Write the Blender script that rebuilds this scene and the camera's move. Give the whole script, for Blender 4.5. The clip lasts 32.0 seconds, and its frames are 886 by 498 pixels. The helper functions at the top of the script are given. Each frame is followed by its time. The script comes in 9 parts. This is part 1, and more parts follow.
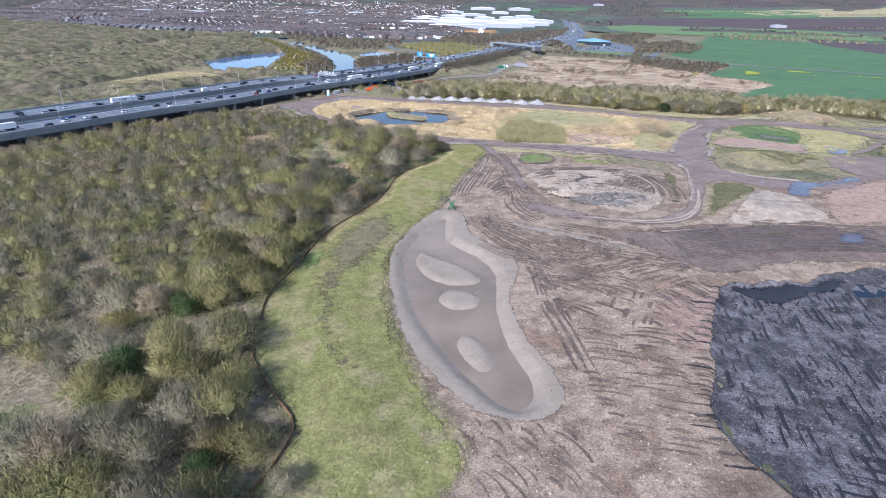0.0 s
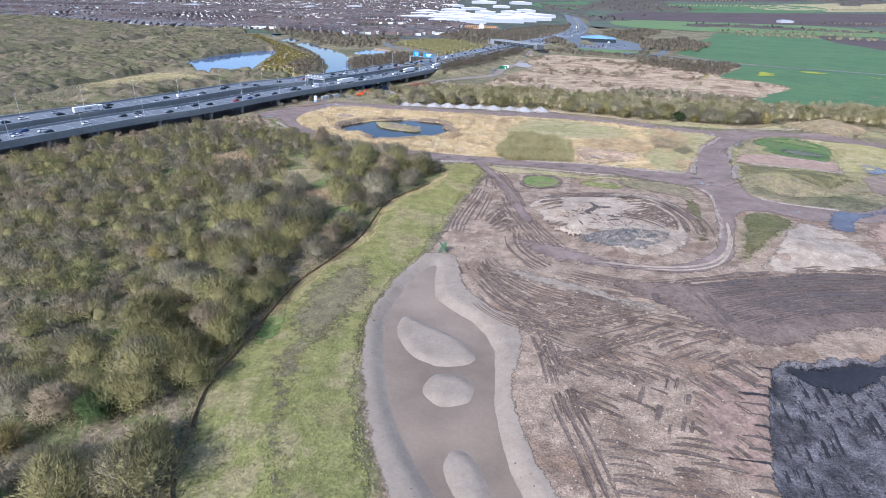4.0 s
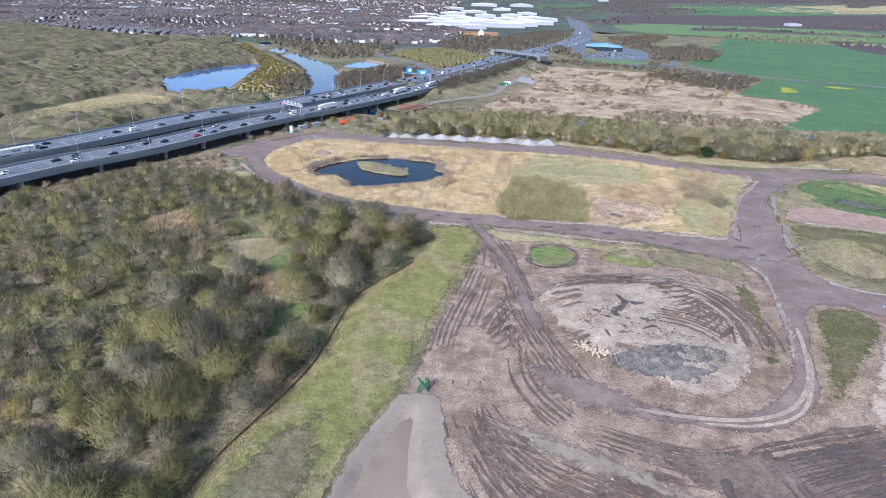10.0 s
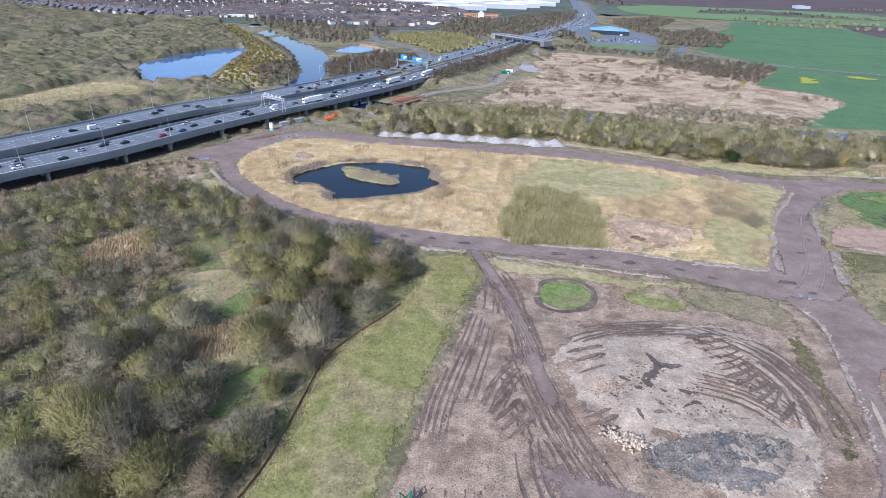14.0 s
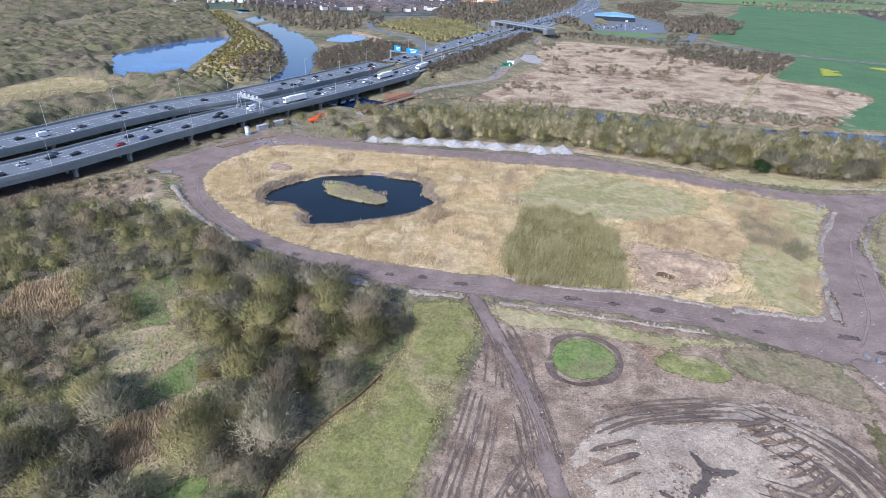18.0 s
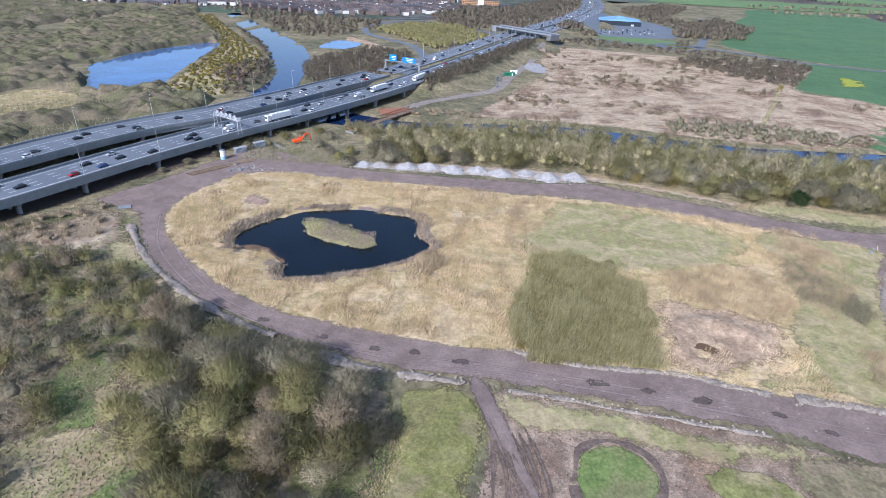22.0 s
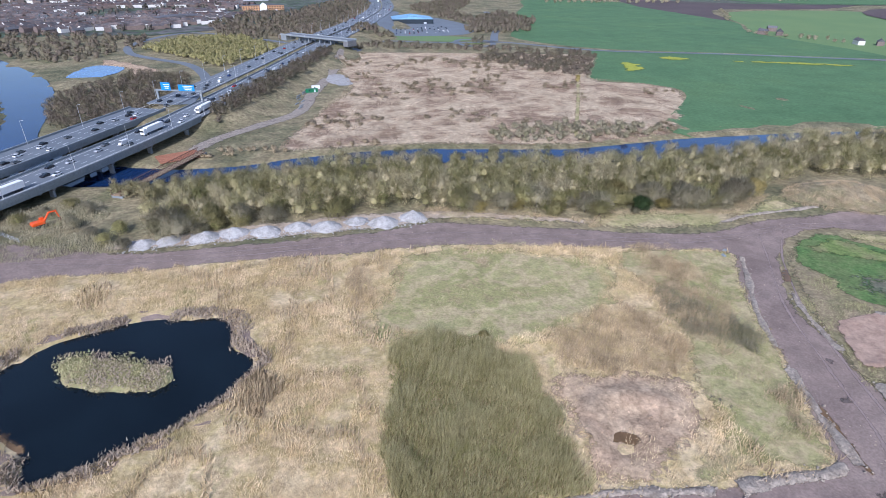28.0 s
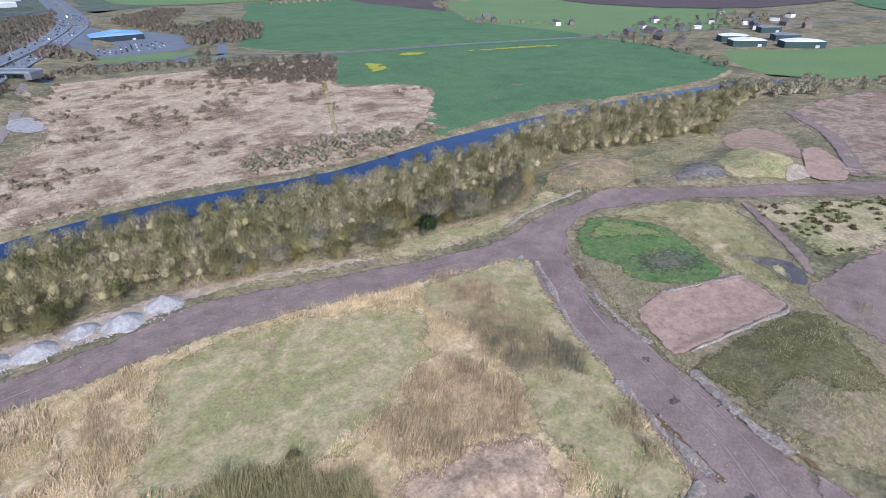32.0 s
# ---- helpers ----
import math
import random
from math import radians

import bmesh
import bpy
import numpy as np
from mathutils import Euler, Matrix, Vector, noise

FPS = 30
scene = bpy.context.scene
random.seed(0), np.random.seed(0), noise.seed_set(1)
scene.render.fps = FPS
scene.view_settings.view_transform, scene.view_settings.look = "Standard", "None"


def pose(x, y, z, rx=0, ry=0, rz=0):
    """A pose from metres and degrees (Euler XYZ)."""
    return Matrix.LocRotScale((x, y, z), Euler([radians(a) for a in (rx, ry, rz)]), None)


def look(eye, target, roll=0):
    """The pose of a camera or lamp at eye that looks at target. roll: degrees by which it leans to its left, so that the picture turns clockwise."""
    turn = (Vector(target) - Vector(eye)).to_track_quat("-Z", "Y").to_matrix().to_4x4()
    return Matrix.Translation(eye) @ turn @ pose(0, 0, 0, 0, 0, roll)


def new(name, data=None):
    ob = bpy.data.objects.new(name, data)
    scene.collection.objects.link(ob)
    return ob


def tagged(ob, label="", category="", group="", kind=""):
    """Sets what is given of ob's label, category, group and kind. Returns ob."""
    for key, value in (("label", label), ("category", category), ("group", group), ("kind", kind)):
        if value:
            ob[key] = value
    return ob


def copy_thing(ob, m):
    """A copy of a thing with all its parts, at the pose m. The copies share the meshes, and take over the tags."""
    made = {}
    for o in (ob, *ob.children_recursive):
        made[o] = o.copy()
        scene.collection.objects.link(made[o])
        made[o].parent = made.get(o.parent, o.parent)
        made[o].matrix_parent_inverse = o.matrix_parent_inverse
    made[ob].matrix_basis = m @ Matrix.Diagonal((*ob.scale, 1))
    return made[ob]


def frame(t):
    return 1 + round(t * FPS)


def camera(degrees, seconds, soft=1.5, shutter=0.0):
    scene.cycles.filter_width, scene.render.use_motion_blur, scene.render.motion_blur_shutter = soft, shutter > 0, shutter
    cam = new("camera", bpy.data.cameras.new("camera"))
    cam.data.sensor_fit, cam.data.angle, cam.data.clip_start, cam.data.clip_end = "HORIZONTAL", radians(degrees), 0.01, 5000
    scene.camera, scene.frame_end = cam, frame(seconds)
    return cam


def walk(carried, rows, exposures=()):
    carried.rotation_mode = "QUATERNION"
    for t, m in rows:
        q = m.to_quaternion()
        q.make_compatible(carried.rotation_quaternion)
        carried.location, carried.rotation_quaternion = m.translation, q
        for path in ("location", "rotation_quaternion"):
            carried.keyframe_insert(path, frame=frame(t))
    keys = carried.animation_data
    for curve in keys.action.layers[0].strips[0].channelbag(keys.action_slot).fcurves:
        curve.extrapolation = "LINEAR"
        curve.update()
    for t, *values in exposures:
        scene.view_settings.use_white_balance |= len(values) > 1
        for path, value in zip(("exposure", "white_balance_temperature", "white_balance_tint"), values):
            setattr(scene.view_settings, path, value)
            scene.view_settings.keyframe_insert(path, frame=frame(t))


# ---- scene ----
cam = camera(77.6, 32.0, soft=0.75)
PATH = [
    (0, (1.53, 0.44, 73.49), (0.32, 18.61, 65.22), 1.56),
    (1, (1.77, 9.02, 74.14), (0.57, 27.16, 65.82), 1.56),
    (2, (1.89, 17.64, 75.05), (0.7, 35.76, 66.67), 1.59),
    (3, (1.98, 26.52, 76.1), (0.78, 44.61, 67.66), 1.62),
    (4.5, (1.82, 40.66, 78.17), (0.62, 58.73, 69.69), 1.78),
    (6, (1.65, 55.07, 80.36), (0.46, 73.14, 71.87), 1.90),
    (7, (1.81, 64.68, 82.08), (0.61, 82.75, 73.6), 1.76),
    (8, (1.95, 74.38, 83.95), (0.74, 92.46, 75.47), 1.65),
    (9, (2.03, 84.28, 85.7), (0.81, 102.36, 77.22), 1.63),
    (10, (2.0, 94.14, 86.91), (0.77, 112.22, 78.44), 1.63),
    (11, (1.76, 103.7, 87.43), (0.54, 121.75, 78.92), 1.63),
    (12, (1.27, 112.82, 87.62), (0.07, 130.82, 78.99), 1.73),
    (13, (0.69, 121.71, 87.92), (-0.46, 139.62, 79.09), 1.95),
    (14.5, (0.43, 135.24, 88.81), (-0.68, 152.98, 79.65), 2.04),
    (16, (0.1, 148.59, 89.57), (-0.96, 166.17, 80.08), 2.13),
    (17, (-0.1, 157.78, 89.61), (-1.15, 175.34, 80.09), 2.08),
    (18, (-0.46, 166.66, 89.82), (-1.51, 184.22, 80.31), 2.05),
    (19, (-1.02, 175.36, 90.18), (-2.06, 192.92, 80.67), 2.06),
    (20, (-1.63, 184.12, 90.52), (-2.66, 201.69, 81.02), 2.12),
    (21, (-2.09, 192.85, 90.83), (-3.11, 210.43, 81.34), 2.17),
    (22, (-2.37, 201.33, 91.15), (-3.4, 218.9, 81.66), 2.16),
    (23, (-2.48, 209.28, 91.59), (-3.54, 226.85, 82.1), 2.06),
    (24, (-2.31, 217.04, 92.51), (-3.43, 234.62, 83.04), 1.59),
    (24.5, (-2.63, 221.21, 93.03), (-3.63, 238.8, 83.56), 1.43),
    (26.5, (-3.21, 238.27, 92.91), (-1.1, 255.77, 83.47), 1.23),
    (27, (-2.79, 242.45, 93.17), (0.21, 259.82, 83.73), 1.00),
    (27.5, (-2.18, 246.68, 93.33), (1.78, 263.87, 83.91), 0.81),
    (28, (-1.38, 250.91, 93.51), (3.54, 267.85, 84.08), 0.62),
    (28.5, (-0.36, 255.13, 93.7), (5.51, 271.77, 84.28), 0.45),
    (29, (0.91, 259.27, 93.96), (7.74, 275.53, 84.54), 0.26),
    (29.5, (2.43, 263.27, 94.28), (10.24, 279.09, 84.84), 0.06),
    (30, (4.21, 267.14, 94.62), (12.98, 282.44, 85.18), -0.17),
    (30.5, (6.27, 270.89, 94.99), (15.9, 285.65, 85.53), -0.43),
    (31, (8.63, 274.56, 95.36), (19.01, 288.79, 85.88), -0.70),
    (31.5, (11.3, 278.19, 95.6), (22.31, 291.91, 86.09), -0.96),
    (32, (14.19, 281.82, 95.52), (25.76, 295.07, 86.01), -1.15),
]
walk(cam, [(t, look(eye, target, roll)) for t, eye, target, roll in PATH], [(0, 0.56, 5500, 17), (13, 0.46, 5500, 17), (26, 0.36, 5500, 18), (32, 0.26, 5500, 19)])

# ---- sky, sun, exposure ----
SUN_EL, SUN_AZ = 36.0, 208.0
world = bpy.data.worlds.new("sky")
scene.world = world
world.use_nodes = True
wt = world.node_tree
sky = wt.nodes.new("ShaderNodeTexSky")
sky.sky_type, sky.sun_disc = "NISHITA", False
sky.sun_elevation, sky.sun_rotation = radians(SUN_EL), radians(SUN_AZ)
sky.air_density, sky.dust_density, sky.ozone_density = 1.0, 1.6, 1.0
wt.links.new(sky.outputs[0], wt.nodes["Background"].inputs[0])
wt.nodes["Background"].inputs[1].default_value = 0.14
sun = new("sun", bpy.data.lights.new("sun", "SUN"))
sun.data.energy, sun.data.angle, sun.data.color = 3.55, radians(0.5), (1.0, 0.97, 0.92)
TO_SUN = Vector((math.sin(radians(SUN_AZ)) * math.cos(radians(SUN_EL)), math.cos(radians(SUN_AZ)) * math.cos(radians(SUN_EL)), math.sin(radians(SUN_EL))))
sun.matrix_world = look((0, 0, 300), Vector((0, 0, 300)) - TO_SUN)


# ---- materials ----
def mat(name, cols, s1=0.08, s2=1.5, vary=0.35, rough=0.9, bump=0.4, dist=0.15, spec=0.25, metal=0.0, by_object=0.0, space="world", mid=0.0, s3=0.0):
    """Two scales of noise between the colours, fine grain and relief. Scales are per metre."""
    m = bpy.data.materials.new(name)
    m.use_nodes = True
    nt = m.node_tree
    N, K = nt.nodes.new, nt.links.new
    bsdf = nt.nodes["Principled BSDF"]
    if space == "world":
        pos = N("ShaderNodeNewGeometry").outputs["Position"]
    else:
        pos = N("ShaderNodeTexCoord").outputs["Object"]

    def noise_at(scale, detail=5.0, rgh=0.6):
        n = N("ShaderNodeTexNoise")
        n.inputs["Scale"].default_value, n.inputs["Detail"].default_value, n.inputs["Roughness"].default_value = scale, detail, rgh
        K(pos, n.inputs["Vector"])
        return n.outputs["Fac"]

    big, fine = noise_at(s1, 6.0, 0.62), noise_at(s2, 4.0, 0.65)
    ramp = N("ShaderNodeValToRGB")
    el = ramp.color_ramp.elements
    while len(el) < len(cols):
        el.new(0.5)
    lo, hi = 0.34 + mid, 0.66 + mid
    for i, c in enumerate(cols):
        el[i].position = lo + (hi - lo) * i / max(1, len(cols) - 1)
        el[i].color = (*c, 1)
    K(big, ramp.inputs[0])
    span = N("ShaderNodeMapRange")
    span.inputs["From Min"].default_value, span.inputs["From Max"].default_value = 0.3, 0.7
    span.inputs["To Min"].default_value, span.inputs["To Max"].default_value = 1 - vary, 1 + vary
    K(fine, span.inputs["Value"])
    value = span.outputs[0]
    if s3:
        sp3 = N("ShaderNodeMapRange")
        sp3.inputs["From Min"].default_value, sp3.inputs["From Max"].default_value = 0.3, 0.7
        sp3.inputs["To Min"].default_value, sp3.inputs["To Max"].default_value = 1 - vary * 0.7, 1 + vary * 0.7
        K(noise_at(s3, 3.0), sp3.inputs["Value"])
        mul3 = N("ShaderNodeMath")
        mul3.operation = "MULTIPLY"
        K(value, mul3.inputs[0]), K(sp3.outputs[0], mul3.inputs[1])
        value = mul3.outputs[0]
    if by_object:
        info = N("ShaderNodeObjectInfo")
        sp = N("ShaderNodeMapRange")
        sp.inputs["To Min"].default_value, sp.inputs["To Max"].default_value = 1 - by_object, 1 + by_object
        K(info.outputs["Random"], sp.inputs["Value"])
        mul = N("ShaderNodeMath")
        mul.operation = "MULTIPLY"
        K(value, mul.inputs[0]), K(sp.outputs[0], mul.inputs[1])
        value = mul.outputs[0]
    mix = N("ShaderNodeVectorMath")
    mix.operation = "SCALE"
    K(ramp.outputs[0], mix.inputs[0]), K(value, mix.inputs["Scale"])
    K(mix.outputs[0], bsdf.inputs["Base Color"])
    bsdf.inputs["Roughness"].default_value, bsdf.inputs["Metallic"].default_value = rough, metal
    bsdf.inputs["Specular IOR Level"].default_value = spec
    if bump:
        b = N("ShaderNodeBump")
        b.inputs["Strength"].default_value, b.inputs["Distance"].default_value = bump, dist
        K(fine, b.inputs["Height"])
        K(b.outputs[0], bsdf.inputs["Normal"])
    return m


def plain(name, c, rough=0.6, metal=0.0, spec=0.4, vary=0.12):
    return mat(name, [tuple(v * 0.92 for v in c), c], s1=0.6, s2=4.0, vary=vary, rough=rough, bump=0.08, dist=0.02, spec=spec, metal=metal, space="object")


def water(name, deep, rough=0.04, ripple=0.06, scale=1.2, cloud=0.03):
    m = mat(name, [tuple(v * 0.75 for v in deep), deep, tuple(v * 1.25 for v in deep)], s1=cloud, s2=scale, vary=0.05, rough=rough, bump=ripple, dist=0.05, spec=0.5)
    m.node_tree.nodes["Principled BSDF"].inputs["IOR"].default_value = 1.33
    return m


def twig(name, cols, scale=0.09, rnd=0.32):
    """Bare twigs and young leaves, tinted tree by tree."""
    m = mat(name, cols, s1=scale, s2=3.0, vary=0.30, rough=0.9, bump=0.0, spec=0.1, by_object=rnd, s3=0.8)
    nt = m.node_tree
    bsdf, out = nt.nodes["Principled BSDF"], nt.nodes["Material Output"]
    thin = nt.nodes.new("ShaderNodeBsdfTranslucent")
    both = nt.nodes.new("ShaderNodeMixShader")
    both.inputs[0].default_value = 0.36
    nt.links.new(bsdf.inputs["Base Color"].links[0].from_socket, thin.inputs["Color"])
    nt.links.new(bsdf.outputs[0], both.inputs[1])
    nt.links.new(thin.outputs[0], both.inputs[2])
    nt.links.new(both.outputs[0], out.inputs["Surface"])
    return m


SOFT = {}


def soft(m, scale=0.55):
    """The same ground, broken up and thinning out towards its border."""
    if m.name not in SOFT:
        c = m.copy()
        c.name = m.name + "_edge"
        nt = c.node_tree
        bsdf = nt.nodes["Principled BSDF"]
        at = nt.nodes.new("ShaderNodeAttribute")
        at.attribute_name = "inner"
        geo = nt.nodes.new("ShaderNodeNewGeometry")
        no = nt.nodes.new("ShaderNodeTexNoise")
        no.inputs["Scale"].default_value, no.inputs["Detail"].default_value, no.inputs["Roughness"].default_value = scale, 5.0, 0.7
        nt.links.new(geo.outputs["Position"], no.inputs["Vector"])
        add = nt.nodes.new("ShaderNodeMath")
        add.operation = "MULTIPLY_ADD"
        add.inputs[1].default_value = 1.9
        nt.links.new(no.outputs["Fac"], add.inputs[0])
        nt.links.new(at.outputs["Fac"], add.inputs[2])
        mr = nt.nodes.new("ShaderNodeMapRange")
        mr.inputs["From Min"].default_value, mr.inputs["From Max"].default_value = 1.15, 1.5
        nt.links.new(add.outputs[0], mr.inputs["Value"])
        nt.links.new(mr.outputs[0], bsdf.inputs["Alpha"])
        SOFT[m.name] = c
    return SOFT[m.name]


M_marsh = mat("marsh_floor", [(0.108, 0.106, 0.055), (0.166, 0.149, 0.081), (0.249, 0.204, 0.117), (0.141, 0.136, 0.066)], 0.02, 0.5, 0.45, bump=0.8, dist=0.5, s3=0.12)
M_far = mat("far_land", [(0.085, 0.10, 0.075), (0.115, 0.125, 0.095), (0.08, 0.12, 0.065), (0.14, 0.135, 0.105)], 0.006, 0.05, 0.4, bump=0.0)
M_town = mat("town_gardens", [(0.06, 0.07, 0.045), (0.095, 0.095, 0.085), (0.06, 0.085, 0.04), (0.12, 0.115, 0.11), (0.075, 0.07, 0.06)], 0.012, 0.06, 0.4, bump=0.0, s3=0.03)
M_floor = mat("wood_floor", [(0.11, 0.115, 0.05), (0.15, 0.16, 0.065), (0.215, 0.18, 0.11), (0.25, 0.20, 0.13), (0.13, 0.14, 0.05), (0.19, 0.155, 0.10)], 0.05, 0.8, 0.5, bump=0.8, dist=0.4, s3=0.25)
M_grass = mat("bank_grass", [(0.230, 0.209, 0.089), (0.237, 0.230, 0.086), (0.197, 0.199, 0.067), (0.302, 0.258, 0.132), (0.213, 0.185, 0.091)], 0.06, 1.3, 0.35, bump=0.7, dist=0.25, s3=0.3)
M_lush = mat("lush_grass", [(0.12, 0.165, 0.05), (0.155, 0.205, 0.06), (0.20, 0.21, 0.085), (0.16, 0.15, 0.07)], 0.1, 1.5, 0.3, bump=0.5, dist=0.2, s3=0.4)
M_dry = mat("dry_grass", [(0.36, 0.29, 0.17), (0.42, 0.34, 0.2), (0.30, 0.27, 0.13), (0.24, 0.24, 0.10)], 0.05, 1.0, 0.3, bump=0.7, dist=0.3, s3=0.25)
M_meadow = mat("meadow_grass", [(0.350, 0.294, 0.159), (0.301, 0.280, 0.125), (0.409, 0.327, 0.186), (0.263, 0.252, 0.102), (0.322, 0.247, 0.140)], 0.05, 1.3, 0.25, bump=0.6, dist=0.25, s3=0.3)
M_reed_floor = mat("reed_litter", [(0.445, 0.333, 0.184), (0.572, 0.447, 0.265), (0.382, 0.302, 0.143), (0.509, 0.385, 0.224), (0.350, 0.302, 0.133)], 0.06, 0.9, 0.3, bump=0.8, dist=0.4, s3=0.2)
M_earth = mat("bare_earth", [(0.179, 0.127, 0.088), (0.263, 0.194, 0.136), (0.347, 0.261, 0.185), (0.210, 0.150, 0.105), (0.284, 0.194, 0.127)], 0.05, 2.4, 0.41, bump=0.8, dist=0.25, s3=0.3)
M_road = mat("dirt_road", [(0.185, 0.138, 0.115), (0.225, 0.170, 0.142), (0.260, 0.200, 0.166)], 0.07, 1.7, 0.22, bump=0.35, dist=0.1, s3=0.2)
M_pale = mat("pale_soil", [(0.350, 0.278, 0.207), (0.424, 0.345, 0.259), (0.307, 0.242, 0.181)], 0.09, 2.0, 0.34, bump=0.8, dist=0.3, s3=0.3)
M_tan = mat("tan_soil", [(0.360, 0.260, 0.166), (0.460, 0.339, 0.221), (0.310, 0.219, 0.140), (0.420, 0.302, 0.200)], 0.12, 1.0, 0.3, bump=0.8, dist=0.3, s3=0.3)
M_red = mat("red_soil", [(0.322, 0.219, 0.158), (0.369, 0.260, 0.191), (0.286, 0.189, 0.138)], 0.1, 0.9, 0.2, bump=0.5, dist=0.2, s3=0.3)
M_dark = mat("dark_spoil", [(0.046, 0.044, 0.044), (0.086, 0.081, 0.081), (0.161, 0.149, 0.147), (0.063, 0.057, 0.057), (0.115, 0.109, 0.106)], 0.06, 2.4, 0.60, bump=1.0, dist=0.4, s3=0.4)
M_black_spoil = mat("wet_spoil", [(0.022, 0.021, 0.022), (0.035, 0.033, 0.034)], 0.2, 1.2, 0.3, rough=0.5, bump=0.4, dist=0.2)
M_mud = mat("ploughed_mud", [(0.134, 0.097, 0.076), (0.179, 0.130, 0.103), (0.213, 0.162, 0.125)], 0.06, 1.4, 0.34, bump=0.7, dist=0.3, s3=0.22)
M_wheel = mat("packed_wheel_line", [(0.230, 0.175, 0.152), (0.270, 0.210, 0.182)], 0.1, 1.0, 0.15, bump=0.3, dist=0.1)
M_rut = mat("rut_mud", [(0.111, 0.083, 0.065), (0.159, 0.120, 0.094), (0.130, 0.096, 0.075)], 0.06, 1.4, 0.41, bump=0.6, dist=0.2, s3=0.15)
# damp mud of the site, and the shade painted below the viaduct
M_damp_shade = mat("damp_mud", [(0.092, 0.071, 0.058), (0.133, 0.104, 0.086)], 0.2, 1.2, 0.25, rough=0.6, bump=0.3, dist=0.1)
M_grey = mat("grey_rubble_ground", [(0.158, 0.137, 0.119), (0.216, 0.189, 0.160), (0.144, 0.144, 0.134)], 0.15, 2.7, 0.54, bump=1.0, dist=0.3, s3=0.5)
M_turf = mat("worn_turf", [(0.096, 0.089, 0.036), (0.127, 0.116, 0.046), (0.151, 0.128, 0.064), (0.090, 0.098, 0.032)], 0.06, 1.2, 0.3, bump=0.6, dist=0.25, s3=0.3)
M_rough = mat("rough_grass", [(0.205, 0.167, 0.102), (0.257, 0.205, 0.126), (0.188, 0.167, 0.086), (0.291, 0.229, 0.147)], 0.06, 1.2, 0.3, bump=0.7, dist=0.3, s3=0.3)
M_sown = mat("sown_grass", [(0.075, 0.14, 0.045), (0.10, 0.17, 0.05), (0.125, 0.165, 0.06), (0.085, 0.125, 0.045)], 0.1, 1.3, 0.35, bump=0.5, dist=0.2, s3=0.4)
M_shed = plain("pale_sheet", (0.40, 0.42, 0.44), 0.6)
M_stone = mat("crushed_stone", [(0.310, 0.297, 0.277), (0.396, 0.378, 0.357), (0.267, 0.254, 0.235)], 0.2, 2.2, 0.25, bump=1.0, dist=0.25, s3=0.7)
M_rubble = mat("rubble_soil", [(0.24, 0.20, 0.16), (0.31, 0.265, 0.215), (0.20, 0.162, 0.128)], 0.25, 1.6, 0.35, bump=1.0, dist=0.25, s3=0.7)
M_rim = mat("silt_bank", [(0.285, 0.232, 0.176), (0.318, 0.262, 0.200), (0.262, 0.212, 0.160)], 0.08, 1.5, 0.1, bump=0.3, dist=0.1, s3=0.35)
M_field = mat("crop_field", [(0.075, 0.145, 0.062), (0.088, 0.165, 0.070), (0.100, 0.175, 0.070)], 0.012, 0.4, 0.18, bump=0.2, dist=0.15, s3=0.05)
M_field2 = mat("pasture", [(0.13, 0.205, 0.08), (0.155, 0.225, 0.085)], 0.012, 0.4, 0.12, bump=0.2, dist=0.15)
M_brownfield = mat("ploughed_field", [(0.085, 0.062, 0.06), (0.11, 0.082, 0.075)], 0.01, 0.3, 0.15, bump=0.2, dist=0.2)
M_scrub = mat("scrub_field", [(0.162, 0.109, 0.075), (0.270, 0.196, 0.129), (0.450, 0.361, 0.246), (0.414, 0.322, 0.217), (0.207, 0.139, 0.093), (0.360, 0.274, 0.183)], 0.022, 0.35, 0.35, bump=0.7, dist=0.5, s3=0.09)
M_rape = mat("flowering_crop", [(0.26, 0.30, 0.04), (0.36, 0.36, 0.05)], 0.05, 0.5, 0.25, bump=0.3)
M_asphalt = mat("asphalt", [(0.139, 0.156, 0.172), (0.172, 0.190, 0.206)], 0.05, 2.0, 0.1, rough=0.75, bump=0.15, dist=0.02)
M_conc = mat("concrete", [(0.189, 0.214, 0.228), (0.244, 0.265, 0.275)], 0.1, 1.2, 0.15, rough=0.8, bump=0.2, dist=0.05)
# darker concrete for inner girders, crossheads, one abutment and a container door
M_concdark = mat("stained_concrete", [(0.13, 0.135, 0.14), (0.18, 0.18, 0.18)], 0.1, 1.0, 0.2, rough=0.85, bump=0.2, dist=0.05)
M_paint = plain("road_paint", (0.7, 0.7, 0.68))
M_steel = plain("galvanised_steel", (0.52, 0.54, 0.55), 0.5, 0.3)
M_white = plain("white_cladding", (0.78, 0.78, 0.77), 0.5)
M_blue = plain("sign_blue", (0.02, 0.23, 0.55), 0.4)
M_roofblue = plain("blue_roof", (0.20, 0.38, 0.54), 0.45)
# brick red muted in the colour to stand in for distance haze
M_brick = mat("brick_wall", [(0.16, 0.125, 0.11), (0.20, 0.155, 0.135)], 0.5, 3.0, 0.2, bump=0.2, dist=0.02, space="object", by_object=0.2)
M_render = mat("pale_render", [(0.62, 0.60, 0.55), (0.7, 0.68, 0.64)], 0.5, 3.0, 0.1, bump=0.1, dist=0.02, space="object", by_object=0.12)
# tiles greyed in the colour, again for the haze over the town
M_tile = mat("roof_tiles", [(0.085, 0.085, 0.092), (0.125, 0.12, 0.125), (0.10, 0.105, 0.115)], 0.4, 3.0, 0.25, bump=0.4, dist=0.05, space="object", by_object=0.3)
